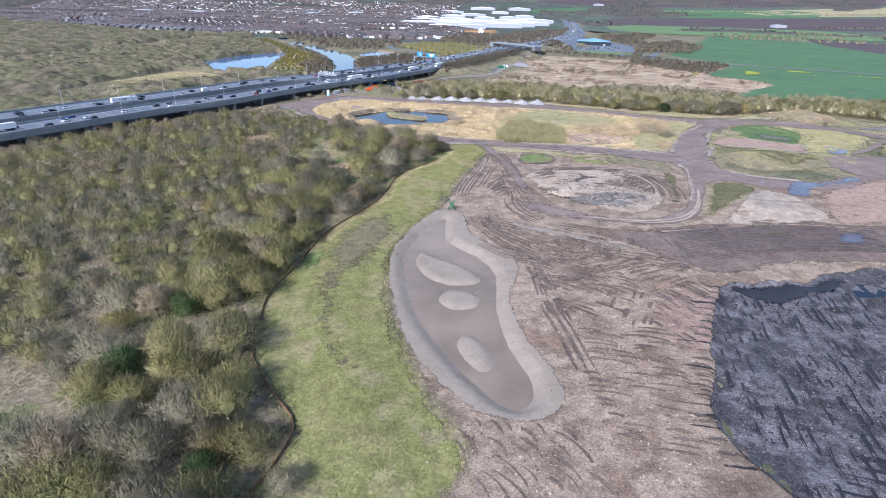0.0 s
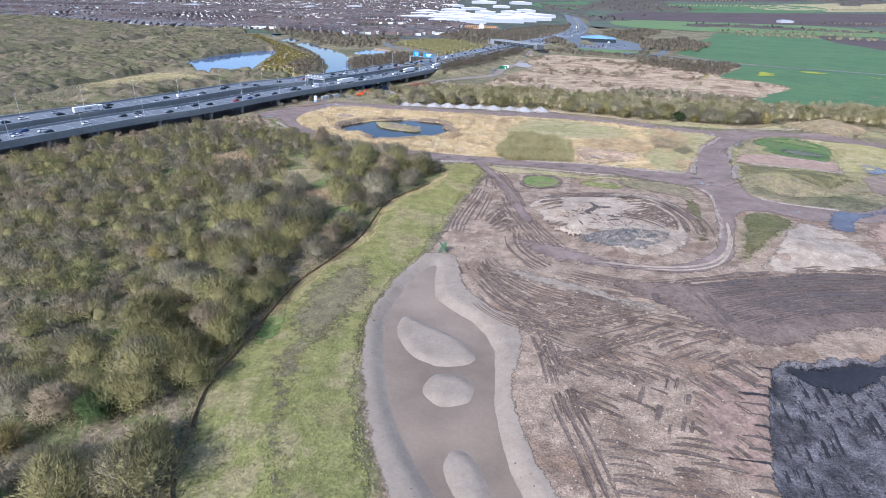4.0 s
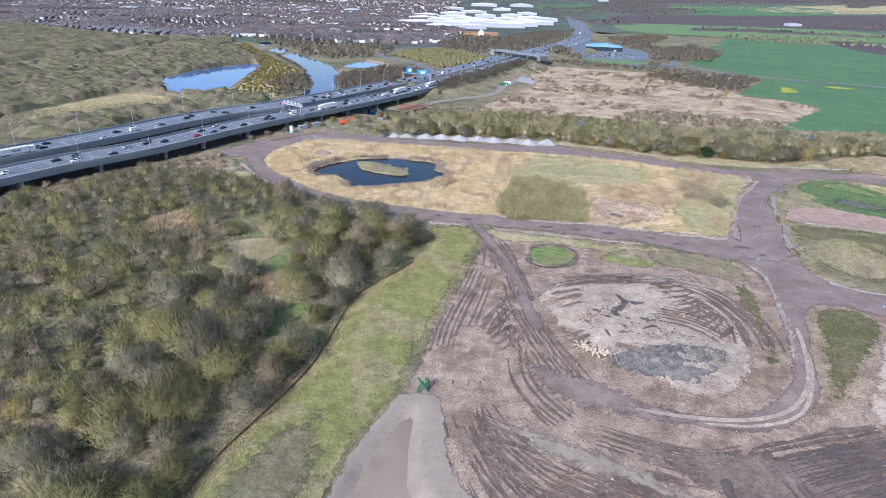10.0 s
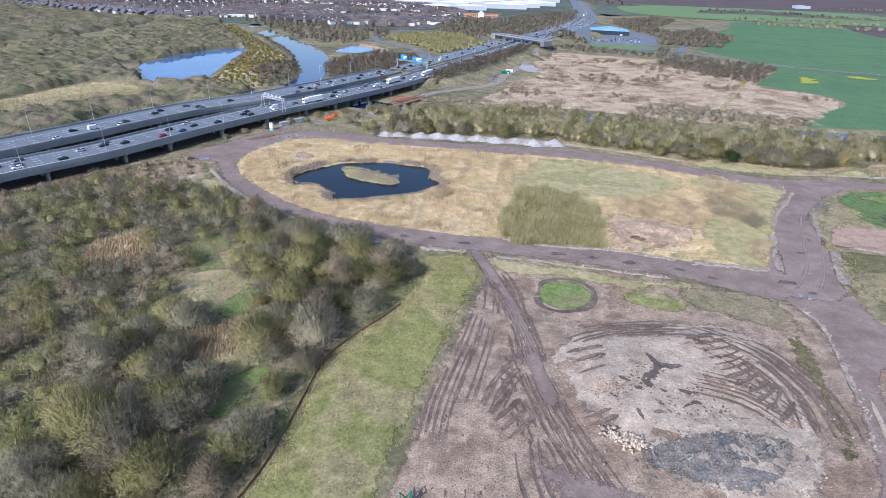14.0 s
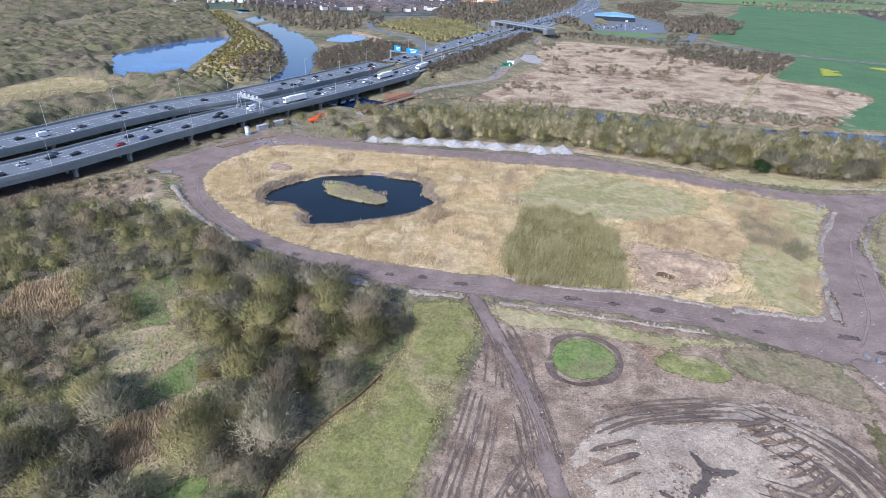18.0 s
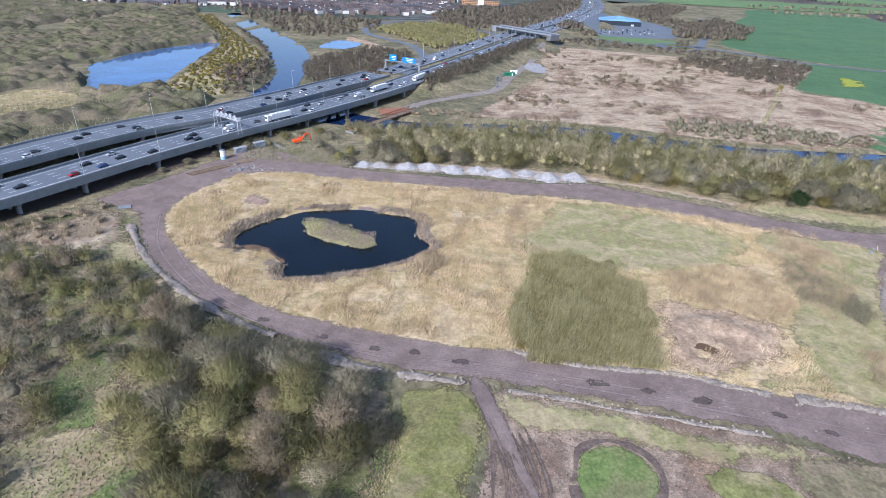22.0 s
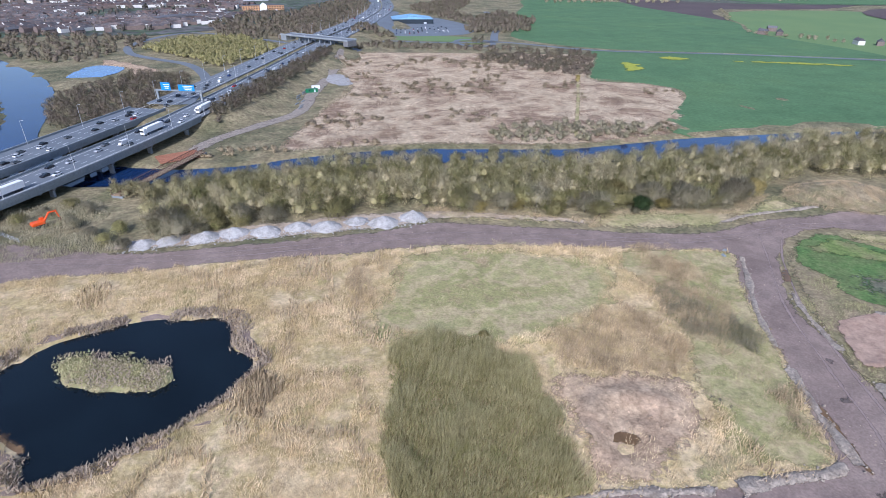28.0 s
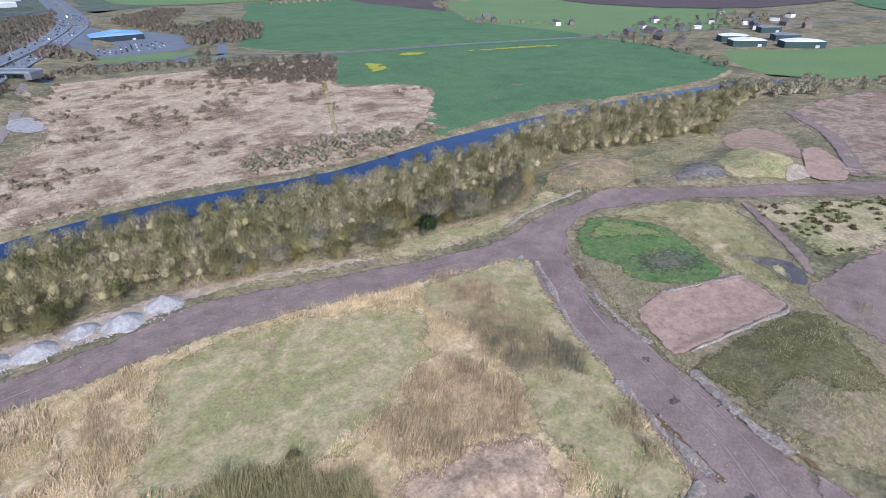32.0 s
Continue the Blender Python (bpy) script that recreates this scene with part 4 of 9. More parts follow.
def build_ruts():
    """Grooves with pushed-up rims, joined."""
    V, F, I, E = [], [], [], []
    for line, deep, wide in RUTS:
        if len(line) < 2:
            continue
        p = np.asarray(line)
        t = unit(np.gradient(p, axis=0))
        n = np.stack([-t[:, 1], t[:, 0]], 1)
        inn = inside(SM["dark"], p[:, 0], p[:, 1]).mean() > 0.5
        base = 0.22 if inn else 0.38 if inside(SM["mound"], p[:, 0], p[:, 1]).mean() > 0.6 else 0.0
        mud = (not inn) and inside(RIDGED, p[:, 0], p[:, 1]).mean() > 0.5
        m = len(p)
        fade = np.clip(np.minimum(np.arange(m), np.arange(m)[::-1]) / max(1.0, m * 0.22), 0.05, 1) * np.clip(1.1 + 1.3 * vnoise(p[:, 0], p[:, 1], 9, 78), 0.1, 1)
        rough = (1 + 0.5 * vnoise(p[:, 0], p[:, 1], 3, 77)) * (0.35 + 0.65 * fade)
        k0 = len(V)
        for o, u in ((-2.2, -0.12), (-1.1, 0.75), (-0.35, 0.2), (0.35, 0.2), (1.1, 0.75), (2.2, -0.12)):
            q = p + n * (o * wide * rough)[:, None]
            z = height(q[:, 0], q[:, 1]) + base + 0.05 + 0.15 * fade + u * deep * rough * fade * (1 if u > 0 else 1.6)
            V += [tuple(v) for v in np.column_stack([q, z])]
            E.append((0.0 if abs(o) > 2 else 0.55 if abs(o) > 1 else 1.1) * (0.35 + 0.65 * fade))
        m = len(p)
        for i in range(m - 1):
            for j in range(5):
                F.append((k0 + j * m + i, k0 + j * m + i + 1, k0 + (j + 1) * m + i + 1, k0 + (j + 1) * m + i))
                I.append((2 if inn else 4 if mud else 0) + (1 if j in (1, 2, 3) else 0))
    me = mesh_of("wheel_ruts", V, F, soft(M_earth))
    for m in (M_rut, M_dark, M_black_spoil, M_mud, M_damp_shade):
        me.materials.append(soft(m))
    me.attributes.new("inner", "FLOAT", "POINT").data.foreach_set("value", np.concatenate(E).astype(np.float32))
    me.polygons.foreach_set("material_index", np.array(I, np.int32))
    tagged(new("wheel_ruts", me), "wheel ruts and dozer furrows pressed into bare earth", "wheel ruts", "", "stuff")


build_ruts()
patch("bare_earth", EARTH, M_earth, 0.12, 1.8, 0.8, "bare purple-brown earth cut by wheel ruts", "bare earth", lift=lambda x, y: 0.07 * vnoise(x, y, 3.4, 31) - 0.8 * ease(depth_in(POOL_RIM, x, y), 1, 4), edge=2.0)
patch("ploughed_mud", RIDGED, M_mud, 0.19, 2.0, 1.5, "dark damp mud in long curved dozer ridges", "mud", lift=lambda x, y: 0.04 * vnoise(x, y, 3.0, 32))
patch("dark_spoil", DARK, M_dark, 0.42, 1.3, 1.2, "black tracked spoil in a shallow sunken plot", "spoil", lift=lambda x, y: 0.13 * np.sin((x * 0.94 - y * 0.34 + 3.0 * vnoise(x, y, 22, 41)) * 1.9) * ease(vnoise(x, y, 14, 42), -0.5, 0.4) + 0.10 * vnoise(x, y, 2.3, 43))
patch("pale_ridge", [(12, 191), (24, 187), (36, 182), (54, 171), (52, 167), (35, 174), (13, 183)], M_rim, 0.24, 1.6, 1.5, "pale dry soil swept into a low ridge", "soil ridge", fade=5, lift=lambda x, y: 0.2 * vnoise(x, y, 3, 33))
patch("black_hollow", [(53, 178), (55.5, 178.5), (54.5, 175), (54.5, 172), (52.5, 173)], M_damp_shade, 0.36, 0.6, 0.8, "small dark wet hollow", "mud", fade=0.8)
patch("brown_earth", [(52, 136), (64, 143), (68, 138), (61, 122), (55, 113), (49, 119)], mat("brown_soil", [(0.25, 0.165, 0.12), (0.31, 0.215, 0.16), (0.22, 0.15, 0.115)], 0.1, 1.2, 0.3, bump=0.7, dist=0.2, s3=0.3), 0.165, 1.8, 2.5, "brown graded soil beside the dark plot", "bare earth")
patch("wet_spoil", [(76, 148.5), (91, 149), (112, 158), (110, 152), (92, 142), (84, 139), (75, 145)], M_black_spoil, 0.62, 1.3, 2.5, "black wet spoil under the plot's edge", "spoil")
patch("silt_bank", POOL_RIM, M_rim, 0.26, 1.2, 0.6, "smooth pale silt bank round the muddy pool", "bank")
tagged(patch("muddy_pool", POOL, W_mud, 0, 6, 0.3, "still grey-brown muddy water in a dug pool", "pool", level=-0.95))
for line in ISLANDS:
    cxy = np.mean(line, 0)
    grown = smooth([tuple(cxy + (np.array(p) - cxy) * 1.12) for p in line], 0.8, True)
    patch("pool_island", [tuple(p) for p in grown[::4]], M_rim, 0, 1.0, 0.2, "low rounded silt island in the muddy pool", "island", level=-1.25, fade=0, lift=lambda x, y, g=grown: 0.9 * ease(depth_in(g, x, y), 0, 3.5) + 0.05 * vnoise(x, y, 2, 5))
patch("pale_mound", MOUND, M_pale, 0.22, 1.4, 1.6, "broad pale soil mound with tracked furrows", "soil mound", lift=lambda x, y: 0.28 * np.sin((np.hypot((x - 66) * 1.0, (y - 232) * 0.9) - 3 * vnoise(x, y, 25, 51)) * 1.9) * ease(np.hypot(x - 40, y - 235), 20, 30) * ease(y, 225, 240) + 0.22 * vnoise(x, y, 3.0, 52) * ease(y, 262, 235))
patch("grey_rubble_ground", [(36.9, 218), (45, 222), (62.7, 224.5), (70.8, 222.7), (69, 216.5), (58.5, 208), (51.5, 207), (40.3, 211.7)], M_grey, 0.34, 1.3, 1.3, "grey crushed rubble spread at the mound foot", "rubble", lift=lambda x, y: 0.35 * np.maximum(0, vnoise(x, y, 2.4, 61)) + 0.2 * vnoise(x, y, 1.5, 62))
patch("damp_apron", [(12, 221), (22, 213), (34, 209), (46, 201), (54, 194), (48, 192), (36, 194), (24, 198), (14, 210)], M_road, 0.30, 1.6, 2.0, "dark damp packed earth below the mound", "bare earth", fade=6)
patch("damp_hollow", [(41, 198), (42, 200.5), (52, 197), (56, 193), (50, 193)], M_road, 0.36, 2, 0.8, "damp dark silt in a hollow", "mud")
for pts, w in (([(46.2, 249.5), (47.8, 245.8), (49.1, 244.5), (54.7, 245.1)], 1.9), ([(48.6, 245.4), (46.4, 241.5), (43.7, 238.4), (44.8, 235.3)], 2.2), ([(49.1, 244.5), (51.5, 243.2)], 1.2), ([(37.2, 239.4), (38.6, 238), (40.2, 237.2)], 1.8), ([(39.6, 236.2), (42.4, 234.4)], 2.6), ([(45.6, 235.8), (48, 234.4)], 1.6), ([(49.8, 236.4), (52.4, 235), (55, 234.8)], 2.0), ([(44.8, 232.2), (45.3, 229.2)], 2.8), ([(39.4, 228.6), (40.1, 224.6)], 1.7), ([(49.3, 229.2), (52, 231.2), (55, 232)], 1.4), ([(53, 239), (56, 238)], 0.9), ([(34, 233), (36, 231)], 1.2)):
    ribbon("soil_crack", pts, w, M_damp_shade, 0.50, 0.8, "dark wet crack in the pale soil", "crack", wob=1.4, across=2)

# site roads
main = patch("site_road", ROAD, M_road, 0.16, 3.0, 0.5, "packed purple-brown dirt haul road looping round the reeds", "road", lift=lambda x, y: 0.04 * vnoise(x, y, 2.5, 71))
RING = [(98, 286), (112, 286), (121, 290), (121, 274), (131, 266.5), (143, 263), (160, 261), (182, 274), (188, 268), (165, 249), (143, 246), (131, 245), (122, 251), (108, 252), (98, 234), (91, 216), (86, 205), (75, 195), (65, 192), (52, 192.7), (38, 195), (38, 199.5), (52, 197.5), (63, 198), (73, 203.5), (81, 211), (88, 225), (94.5, 246), (100, 268)]
patch("ring_track", RING, M_road, 0.30, 2.0, 0.5, "narrow dirt track curling round the pale mound", "track")
ribbon("pale_wheel_line", [(97, 240), (92, 224), (86, 211), (77, 201), (66, 196.5), (52, 196), (40, 198)], 1.6, M_pale, 0.42, label="pale dried wheel line on the curling track", category="track")
ribbon("pale_wheel_line", [(94, 228), (88, 213), (79, 200), (67, 194.6), (54, 194.2)], 1.2, M_pale, 0.42, label="pale dried wheel line on the curling track", category="track")
ribbon("spur_track", [(0, 306), (4, 295), (9, 281), (13.5, 266), (17, 247), (21, 228)], 5.0, M_road, 0.30, label="rutted dirt spur leaving the haul road", category="track", lift=lambda u, x, y: 0.15 * math.cos(u * 9.4))
patch("road_puddle", [(146, 260), (160, 259), (180, 271), (181, 264), (152, 249), (143, 235), (134, 238)], W_puddle, 0.34, 2.5, 1.2, "shallow blue-grey water lying on the track", "puddle")
patch("road_puddle", [(125, 182), (130, 193), (139, 196), (137, 186)], W_puddle, 0.45, 2.0, 0.8, "shallow blue-grey water in the ridged mud", "puddle")
patch("road_puddle", [(150, 366), (154, 370), (157, 376), (153, 374), (149, 369)], W_silt, 0.22, 1.5, 0.3, "small yellow-brown puddle on the haul road", "puddle")
spots = [(-3, 311, 3), (30, 306.5, 3.2), (42, 305, 2.4), (47, 302, 1.8), (54, 303, 3), (70, 300, 2.2), (80, 296, 2.4), (-15, 313, 2.4), (-26, 313, 2.2), (-40, 316.5, 2.6), (-58, 322, 2.4), (-78, 332, 1.8), (88, 301, 1.8), (104, 296, 3.2), (109, 290, 2.4), (115, 303, 2.2), (128, 332, 2.2), (136, 346, 2.0), (120, 320, 2.6), (124, 262, 2.4), (108, 262, 2.8), (-10, 310, 1.8), (60, 298, 2.0)]
for x, y, r in spots:
    ring = [(x + r * (0.9 + 0.3 * RNG.random()) * math.cos(a), y + 0.6 * r * (0.8 + 0.4 * RNG.random()) * math.sin(a)) for a in np.arange(0, 6.2, 0.9)]
    patch("damp_patch", ring, M_damp_shade, 0.23, 1.5, 0.3, parent=main)

# ground inside the loop
patch("reed_litter", MEADOW, M_reed_floor, 0.26, 4.0, 0.8, "straw-coloured reed litter inside the loop road", "reed bed")
patch("green_meadow", GREEN, M_meadow, 0.36, 3.0, 4.5, "pale green rough meadow among the reeds", "meadow")
patch("rough_grass", [(88, 335), (97, 352), (104, 372), (101, 392), (112, 401), (146, 390), (132, 366), (120, 341), (108, 319), (100, 305), (88, 308), (72, 308), (62, 309), (72, 315), (84, 320)], M_meadow, 0.36, 3.5, 1.5, "rough green-tan grass inside the road bend", "grass")
patch("bare_plot", BARE, M_tan, 0.46, 1.6, 1.0, "bare tan soil plot among dry reeds", "bare soil", fade=7, lift=lambda x, y: 1.1 * np.exp(-((np.hypot((x - 66) * 0.9, y - 324) - 11) / 3.0) ** 2) * ease(y - 0.4 * x, 292, 302) + 0.35 * vnoise(x, y, 5, 81) + 0.2 * vnoise(x, y, 2, 82))
patch("soil_puddle", [(54.3, 327.7), (58, 328.3), (65, 323), (63, 320.5), (55, 324.5)], W_silt, 0.9, 1.5, 0.3, "small red-brown puddle in the bare plot", "puddle", level=0.75)
patch("wet_ditch", [(88, 329), (90, 330), (92, 325), (91, 321), (89.5, 323)], W_puddle, 0.44, 1.2, 0.7, "dark wet ditch beside the bare plot", "ditch")
patch("pond", POND, W_pond, 0, 8, 0.6, "dark blue pond with still water in the reed bed", "pond", level=-0.75)
patch("pond_shallow", [(-85, 362), (-80, 366), (-73, 365), (-65, 358), (-63, 351), (-65, 350), (-71, 356)], W_silt, 0, 3, 0.5, "brown silty shallows at the pond edge", "shallows", level=-0.735)
patch("islet", [tuple(np.mean(ISLET, 0) + (np.array(p) - np.mean(ISLET, 0)) * 1.08) for p in ISLET], M_meadow, 0, 2.0, 0.5, "small grassy islet in the pond", "islet", level=-1.0, lift=lambda x, y: 0.9 * ease(depth_in(ISLET, x, y), -0.5, 3))
patch("pink_soil", [(-97, 400), (-93.4, 407), (-85, 403), (-82.5, 396.5), (-90, 393)], M_red, 0.4, 2.0, 0.4, "small bare pink soil patch in the reeds", "bare soil")

# beside the bare earth
patch("green_oval", [(20.9, 278), (23.6, 284.8), (31.4, 287.2), (37.3, 283), (37.6, 276.6), (33, 271), (26, 270), (21.8, 272.8)], M_lush, 0.32, 1.6, 0.5, "round bright green grass patch in the mud", "grass patch")
ribbon("mud_ring", [(20.8, 277), (23, 285), (29.5, 288.2), (36.6, 285.4), (38.6, 279), (35, 272), (27.5, 268.9), (21.6, 271), (20.6, 276)], 1.7, M_rut, 0.27, 1.2, "dark churned mud round the green patch", "mud", wob=1.5, across=4)
patch("grass_verge", [(5, 299.5), (22.7, 299), (51, 292.5), (69, 291), (78, 287.5), (60, 285), (49, 283.7), (33, 288), (16, 288), (8.6, 291)], M_meadow, 0.30, 2.5, 1.2, "tan and green grass verge below the haul road", "verge")
patch("green_wedge", [(46, 278), (50, 284), (60, 283), (67, 277.5), (60, 272.5), (52, 273.4)], M_grass, 0.34, 2.0, 0.9, "small green grass wedge by the mound", "grass patch")
patch("brown_verge", [(67, 288), (92, 287), (97, 270), (91, 266), (73, 272.5), (66, 276)], M_rough, 0.28, 2.5, 1.0, "thin brown grass on stony ground", "verge")
patch("green_strip", [(91, 268.6), (93, 257), (89.5, 242), (86, 227), (81, 216), (77, 215.8), (82.5, 228.6), (84.4, 243.6), (85.8, 256.4)], M_turf, 0.36, 2.0, 0.8, "green grass strip between mound and track", "grass strip", fade=4)
patch("grass_knoll", [(106, 248.5), (118.4, 252), (123, 242), (103, 217), (88, 202), (89, 208), (96.6, 227)], M_turf, 0.34, 2.0, 0.9, "rough green knoll beside the curling track", "knoll")
patch("pale_soil_slope", [(92, 199), (104, 216), (124, 243), (137, 231), (137, 208), (112, 198)], M_pale, 0.30, 2.0, 1.5, "pale heaped soil slope", "soil", lift=lambda x, y: 0.3 * vnoise(x, y, 4, 91))
patch("red_spoil", [(151, 244), (194, 268), (215, 255), (180, 210), (154, 205), (136, 204)], M_red, 0.26, 2.5, 1.5, "red-brown graded spoil", "spoil", lift=lambda x, y: 0.25 * np.sin((x * 0.9 - y * 0.5) * 1.4))
patch("east_plot", [(125, 297), (129.6, 323), (140, 348), (160, 378), (178, 391), (196, 388), (226, 380), (240, 360), (225, 335), (205, 318), (200, 300), (178, 285), (140, 273), (125, 286)], M_rough, 0.20, 3.5, 1.0, "dry grass plot beside the eastern haul road", "rough ground")
patch("green_plot", [(171, 387), (177, 391), (185, 393), (194, 392), (203, 374), (200, 358), (192, 345), (188, 338), (176, 339), (167, 346), (161, 356), (165, 365), (163, 376)], M_sown, 0.32, 2.0, 1.2, "deep green sown plot beside the road", "grass plot", fade=3)
patch("plot_mud", [(176, 368), (187, 362), (195, 355), (191, 341), (174, 347), (165, 356)], mat("dark_wet_silt", [(0.10, 0.10, 0.055), (0.16, 0.145, 0.095), (0.085, 0.10, 0.045), (0.20, 0.18, 0.13)], 0.12, 1.6, 0.35, rough=0.5, bump=0.6, dist=0.2, s3=0.4), 0.40, 1.6, 2.0, "dark wet silt inside the green plot", "mud", fade=13)
patch("dry_bank", [(198, 392), (214, 385), (228, 376), (240, 360), (222, 340), (206, 327), (197, 319), (182, 317), (186, 327), (189, 339), (202, 359), (204, 375)], M_dry, 0.36, 1.6, 2.0, "dry straw bank of tussocks behind the green plot", "bank", fade=5, lift=lambda x, y: 0.35 * vnoise(x, y, 4, 87) + 0.2 * vnoise(x, y, 1.8, 88))
patch("brown_channel", [(203, 339), (207, 333), (210, 327), (205, 319), (197, 316), (195, 322), (199, 330)], W_puddle, 0.46, 1.5, 1.0, "shallow dark water in a channel beside the tip", "ditch", fade=2)
ribbon("bank_path", [(250, 359), (240, 348), (229, 337), (218, 327), (206, 318)], 4.5, M_road, 0.30, 2.0, "narrow worn path down to the tipping ground", "path", wob=0.8)
patch("yellow_weeds", [(178, 388), (192, 388), (200, 374), (196, 362), (188, 372), (176, 380)], M_lush, 0.42, 1.6, 2.0, "yellow-green weeds over the sown plot", "grass patch", fade=4)
patch("red_plot", [(144, 345), (152, 346), (160, 346), (171, 341), (186, 334.5), (188, 332), (185, 324), (180, 316), (165, 319), (139, 326), (134, 327), (138, 335)], M_red, 0.38, 1.6, 0.5, "smooth red-brown soil plot with a raised edge", "soil plot", fade=0.8, lift=lambda x, y: 0.9 * np.exp(-((depth_in([(144, 345), (152, 346), (160, 346), (171, 341), (186, 334.5), (188, 332), (185, 324), (180, 316), (165, 319), (139, 326), (134, 327), (138, 335)], x, y) - 1.2) ** 2)) * (0.6 + 0.5 * vnoise(x, y, 2.2, 83)) + 0.05 * vnoise(x, y, 1.5, 84))
patch("green_hump", [(133, 324), (143, 323), (160, 319.5), (177, 315.5), (183, 311), (183, 304), (174, 296), (160.7, 286), (147.5, 291), (144, 302), (129, 303), (131, 314)], M_turf, 0.34, 2.0, 0.8, "grassed hump of green and brown turf", "grass hump")
patch("dump_ground", [(193, 315), (221, 313), (241, 307), (262, 296), (255, 262), (215, 258), (188, 272), (180, 292)], M_road, 0.24, 3.0, 1.5, "grey-purple tipping ground", "tipping ground", lift=lambda x, y: 0.5 * np.maximum(0, vnoise(x, y, 8, 95)))
patch("east_scrub", [(247, 357), (278, 339), (300, 318), (320, 290), (262, 300), (240, 306), (218, 318), (227, 330)], M_dry, 0.22, 3.0, 1.5, "dry brown scrub ground", "rough ground")
patch("yard", [(418, 400), (520, 375), (470, 300), (375, 268), (328, 327), (316, 340), (345, 352), (368, 362)], M_earth, 0.2, 4.0, 1.5, "purple-brown bare works yard", "yard", lift=lambda x, y: 0.9 * np.maximum(0, vnoise(x, y, 12, 97)) ** 2)
patch("orange_bank", [(330, 406), (350, 406), (366, 402), (365, 386), (345, 367), (323, 360), (312, 389)], mat("orange_soil", [(0.27, 0.185, 0.125), (0.33, 0.235, 0.165), (0.24, 0.18, 0.115)], 0.1, 1.4, 0.3, bump=0.7, dist=0.2, s3=0.35), 0.24, 2.0, 1.2, "orange-brown earth bank", "bank", fade=5)
patch("red_cut", [(339, 366), (350, 362), (338, 350), (325, 341), (307, 337), (298, 348), (314, 357)], M_red, 0.6, 1.5, 0.8, "fresh red cut earth face", "bank", fade=1.5)
patch("pale_spill", [(306, 361), (312, 355), (300, 349), (285, 354), (292, 358)], M_pale, 0.5, 1.5, 0.8, "pale stony spill below the red cut", "soil", fade=2)
ribbon("yard_track", [(418, 400), (400, 384), (379, 365), (343, 346), (316, 334)], 9.0, M_road, 0.45, 3, "dirt track down from the works yard", "track", wob=0.5)
patch("dry_knoll", [(289, 388), (310, 390), (326, 386), (319, 370), (309, 357), (290, 354), (278, 364), (274, 376)], M_dry, 0.28, 1.6, 1.5, "dry tussocky knoll beside the road", "knoll", fade=4, lift=lambda x, y: 0.4 * vnoise(x, y, 3, 90))
patch("green_bank", [(250, 388), (259, 396), (281, 395), (282, 384), (270, 373)], M_grey, 0.28, 1.6, 1.0, "grey-green stony bank", "bank", lift=lambda x, y: 0.3 * vnoise(x, y, 2.5, 92))
patch("brown_hillock", [(200, 424), (214, 434), (230, 438), (251, 431), (253, 416), (240, 403), (225, 400), (206, 412)], M_rough, 0.26, 1.8, 1.5, "rounded brown grassy hillock beside the road", "hillock", fade=4, lift=lambda x, y: 0.3 * vnoise(x, y, 3, 89))
patch("road_verge", [(52, 443), (80, 433), (118, 417), (150, 408), (172, 411), (200, 412), (196, 426), (172, 420), (122, 432), (111, 424), (91, 437), (60, 450)], M_dry, 0.18, 3.0, 1.5, "dry grass verge below the tree belt", "verge")
patch("heap_apron", [(-66, 447), (-18, 443), (30, 441), (52, 443), (80, 435), (112, 421), (108, 428), (60, 450), (20, 456), (-40, 457), (-64, 454)], M_pale, 0.24, 2.5, 1.3, "pale gravel spread below the stone heaps", "gravel")
patch("grass_west", [(-125, 352), (-118.5, 362), (-88, 334), (-63, 320), (-40.5, 312), (-17, 299), (-35, 299), (-64, 315), (-87, 325)], M_dry, 0.14, 3.0, 1.0, "tan grass strip beside the haul road", "verge")
patch("brown_heath", [(-160, 360), (-143, 384), (-122, 366), (-124, 352.6), (-146, 342.8)], M_scrub, 0.14, 3.0, 1.5, "dull brown dead grass by the viaduct", "rough ground")
CLEAR = [[(-129, 281.5), (-131.7, 295), (-116.5, 302.5), (-107.8, 287), (-108.4, 274), (-119, 272)], [(-73, 239.5), (-73.7, 249), (-62, 253.7), (-58, 249.6), (-57, 238.7), (-69, 235)], [(-99, 271), (-76, 282), (-61, 262), (-52, 231), (-62, 224), (-68, 233), (-66, 252), (-80, 258)], [(-88, 282), (-97, 296.7), (-89.6, 299.4), (-81, 295), (-75, 283), (-80, 279.6)], [(-88.6, 143.5), (-79.6, 146.7), (-74.5, 139.6), (-81.5, 133.3)], [(-100, 92), (-88, 90), (-74, 76), (-76, 66), (-92, 70)]]
for k in (0, 1):
    patch("reed_clearing", CLEAR[k], M_reed_floor, 0.14, 3, 1.0, "orange-tan reed clearing in the scrub wood", "clearing")
for k in (2, 3):
    patch("grass_clearing", CLEAR[k], M_meadow, 0.12, 3, 1.2, "tan and green grass clearing in the scrub wood", "clearing")

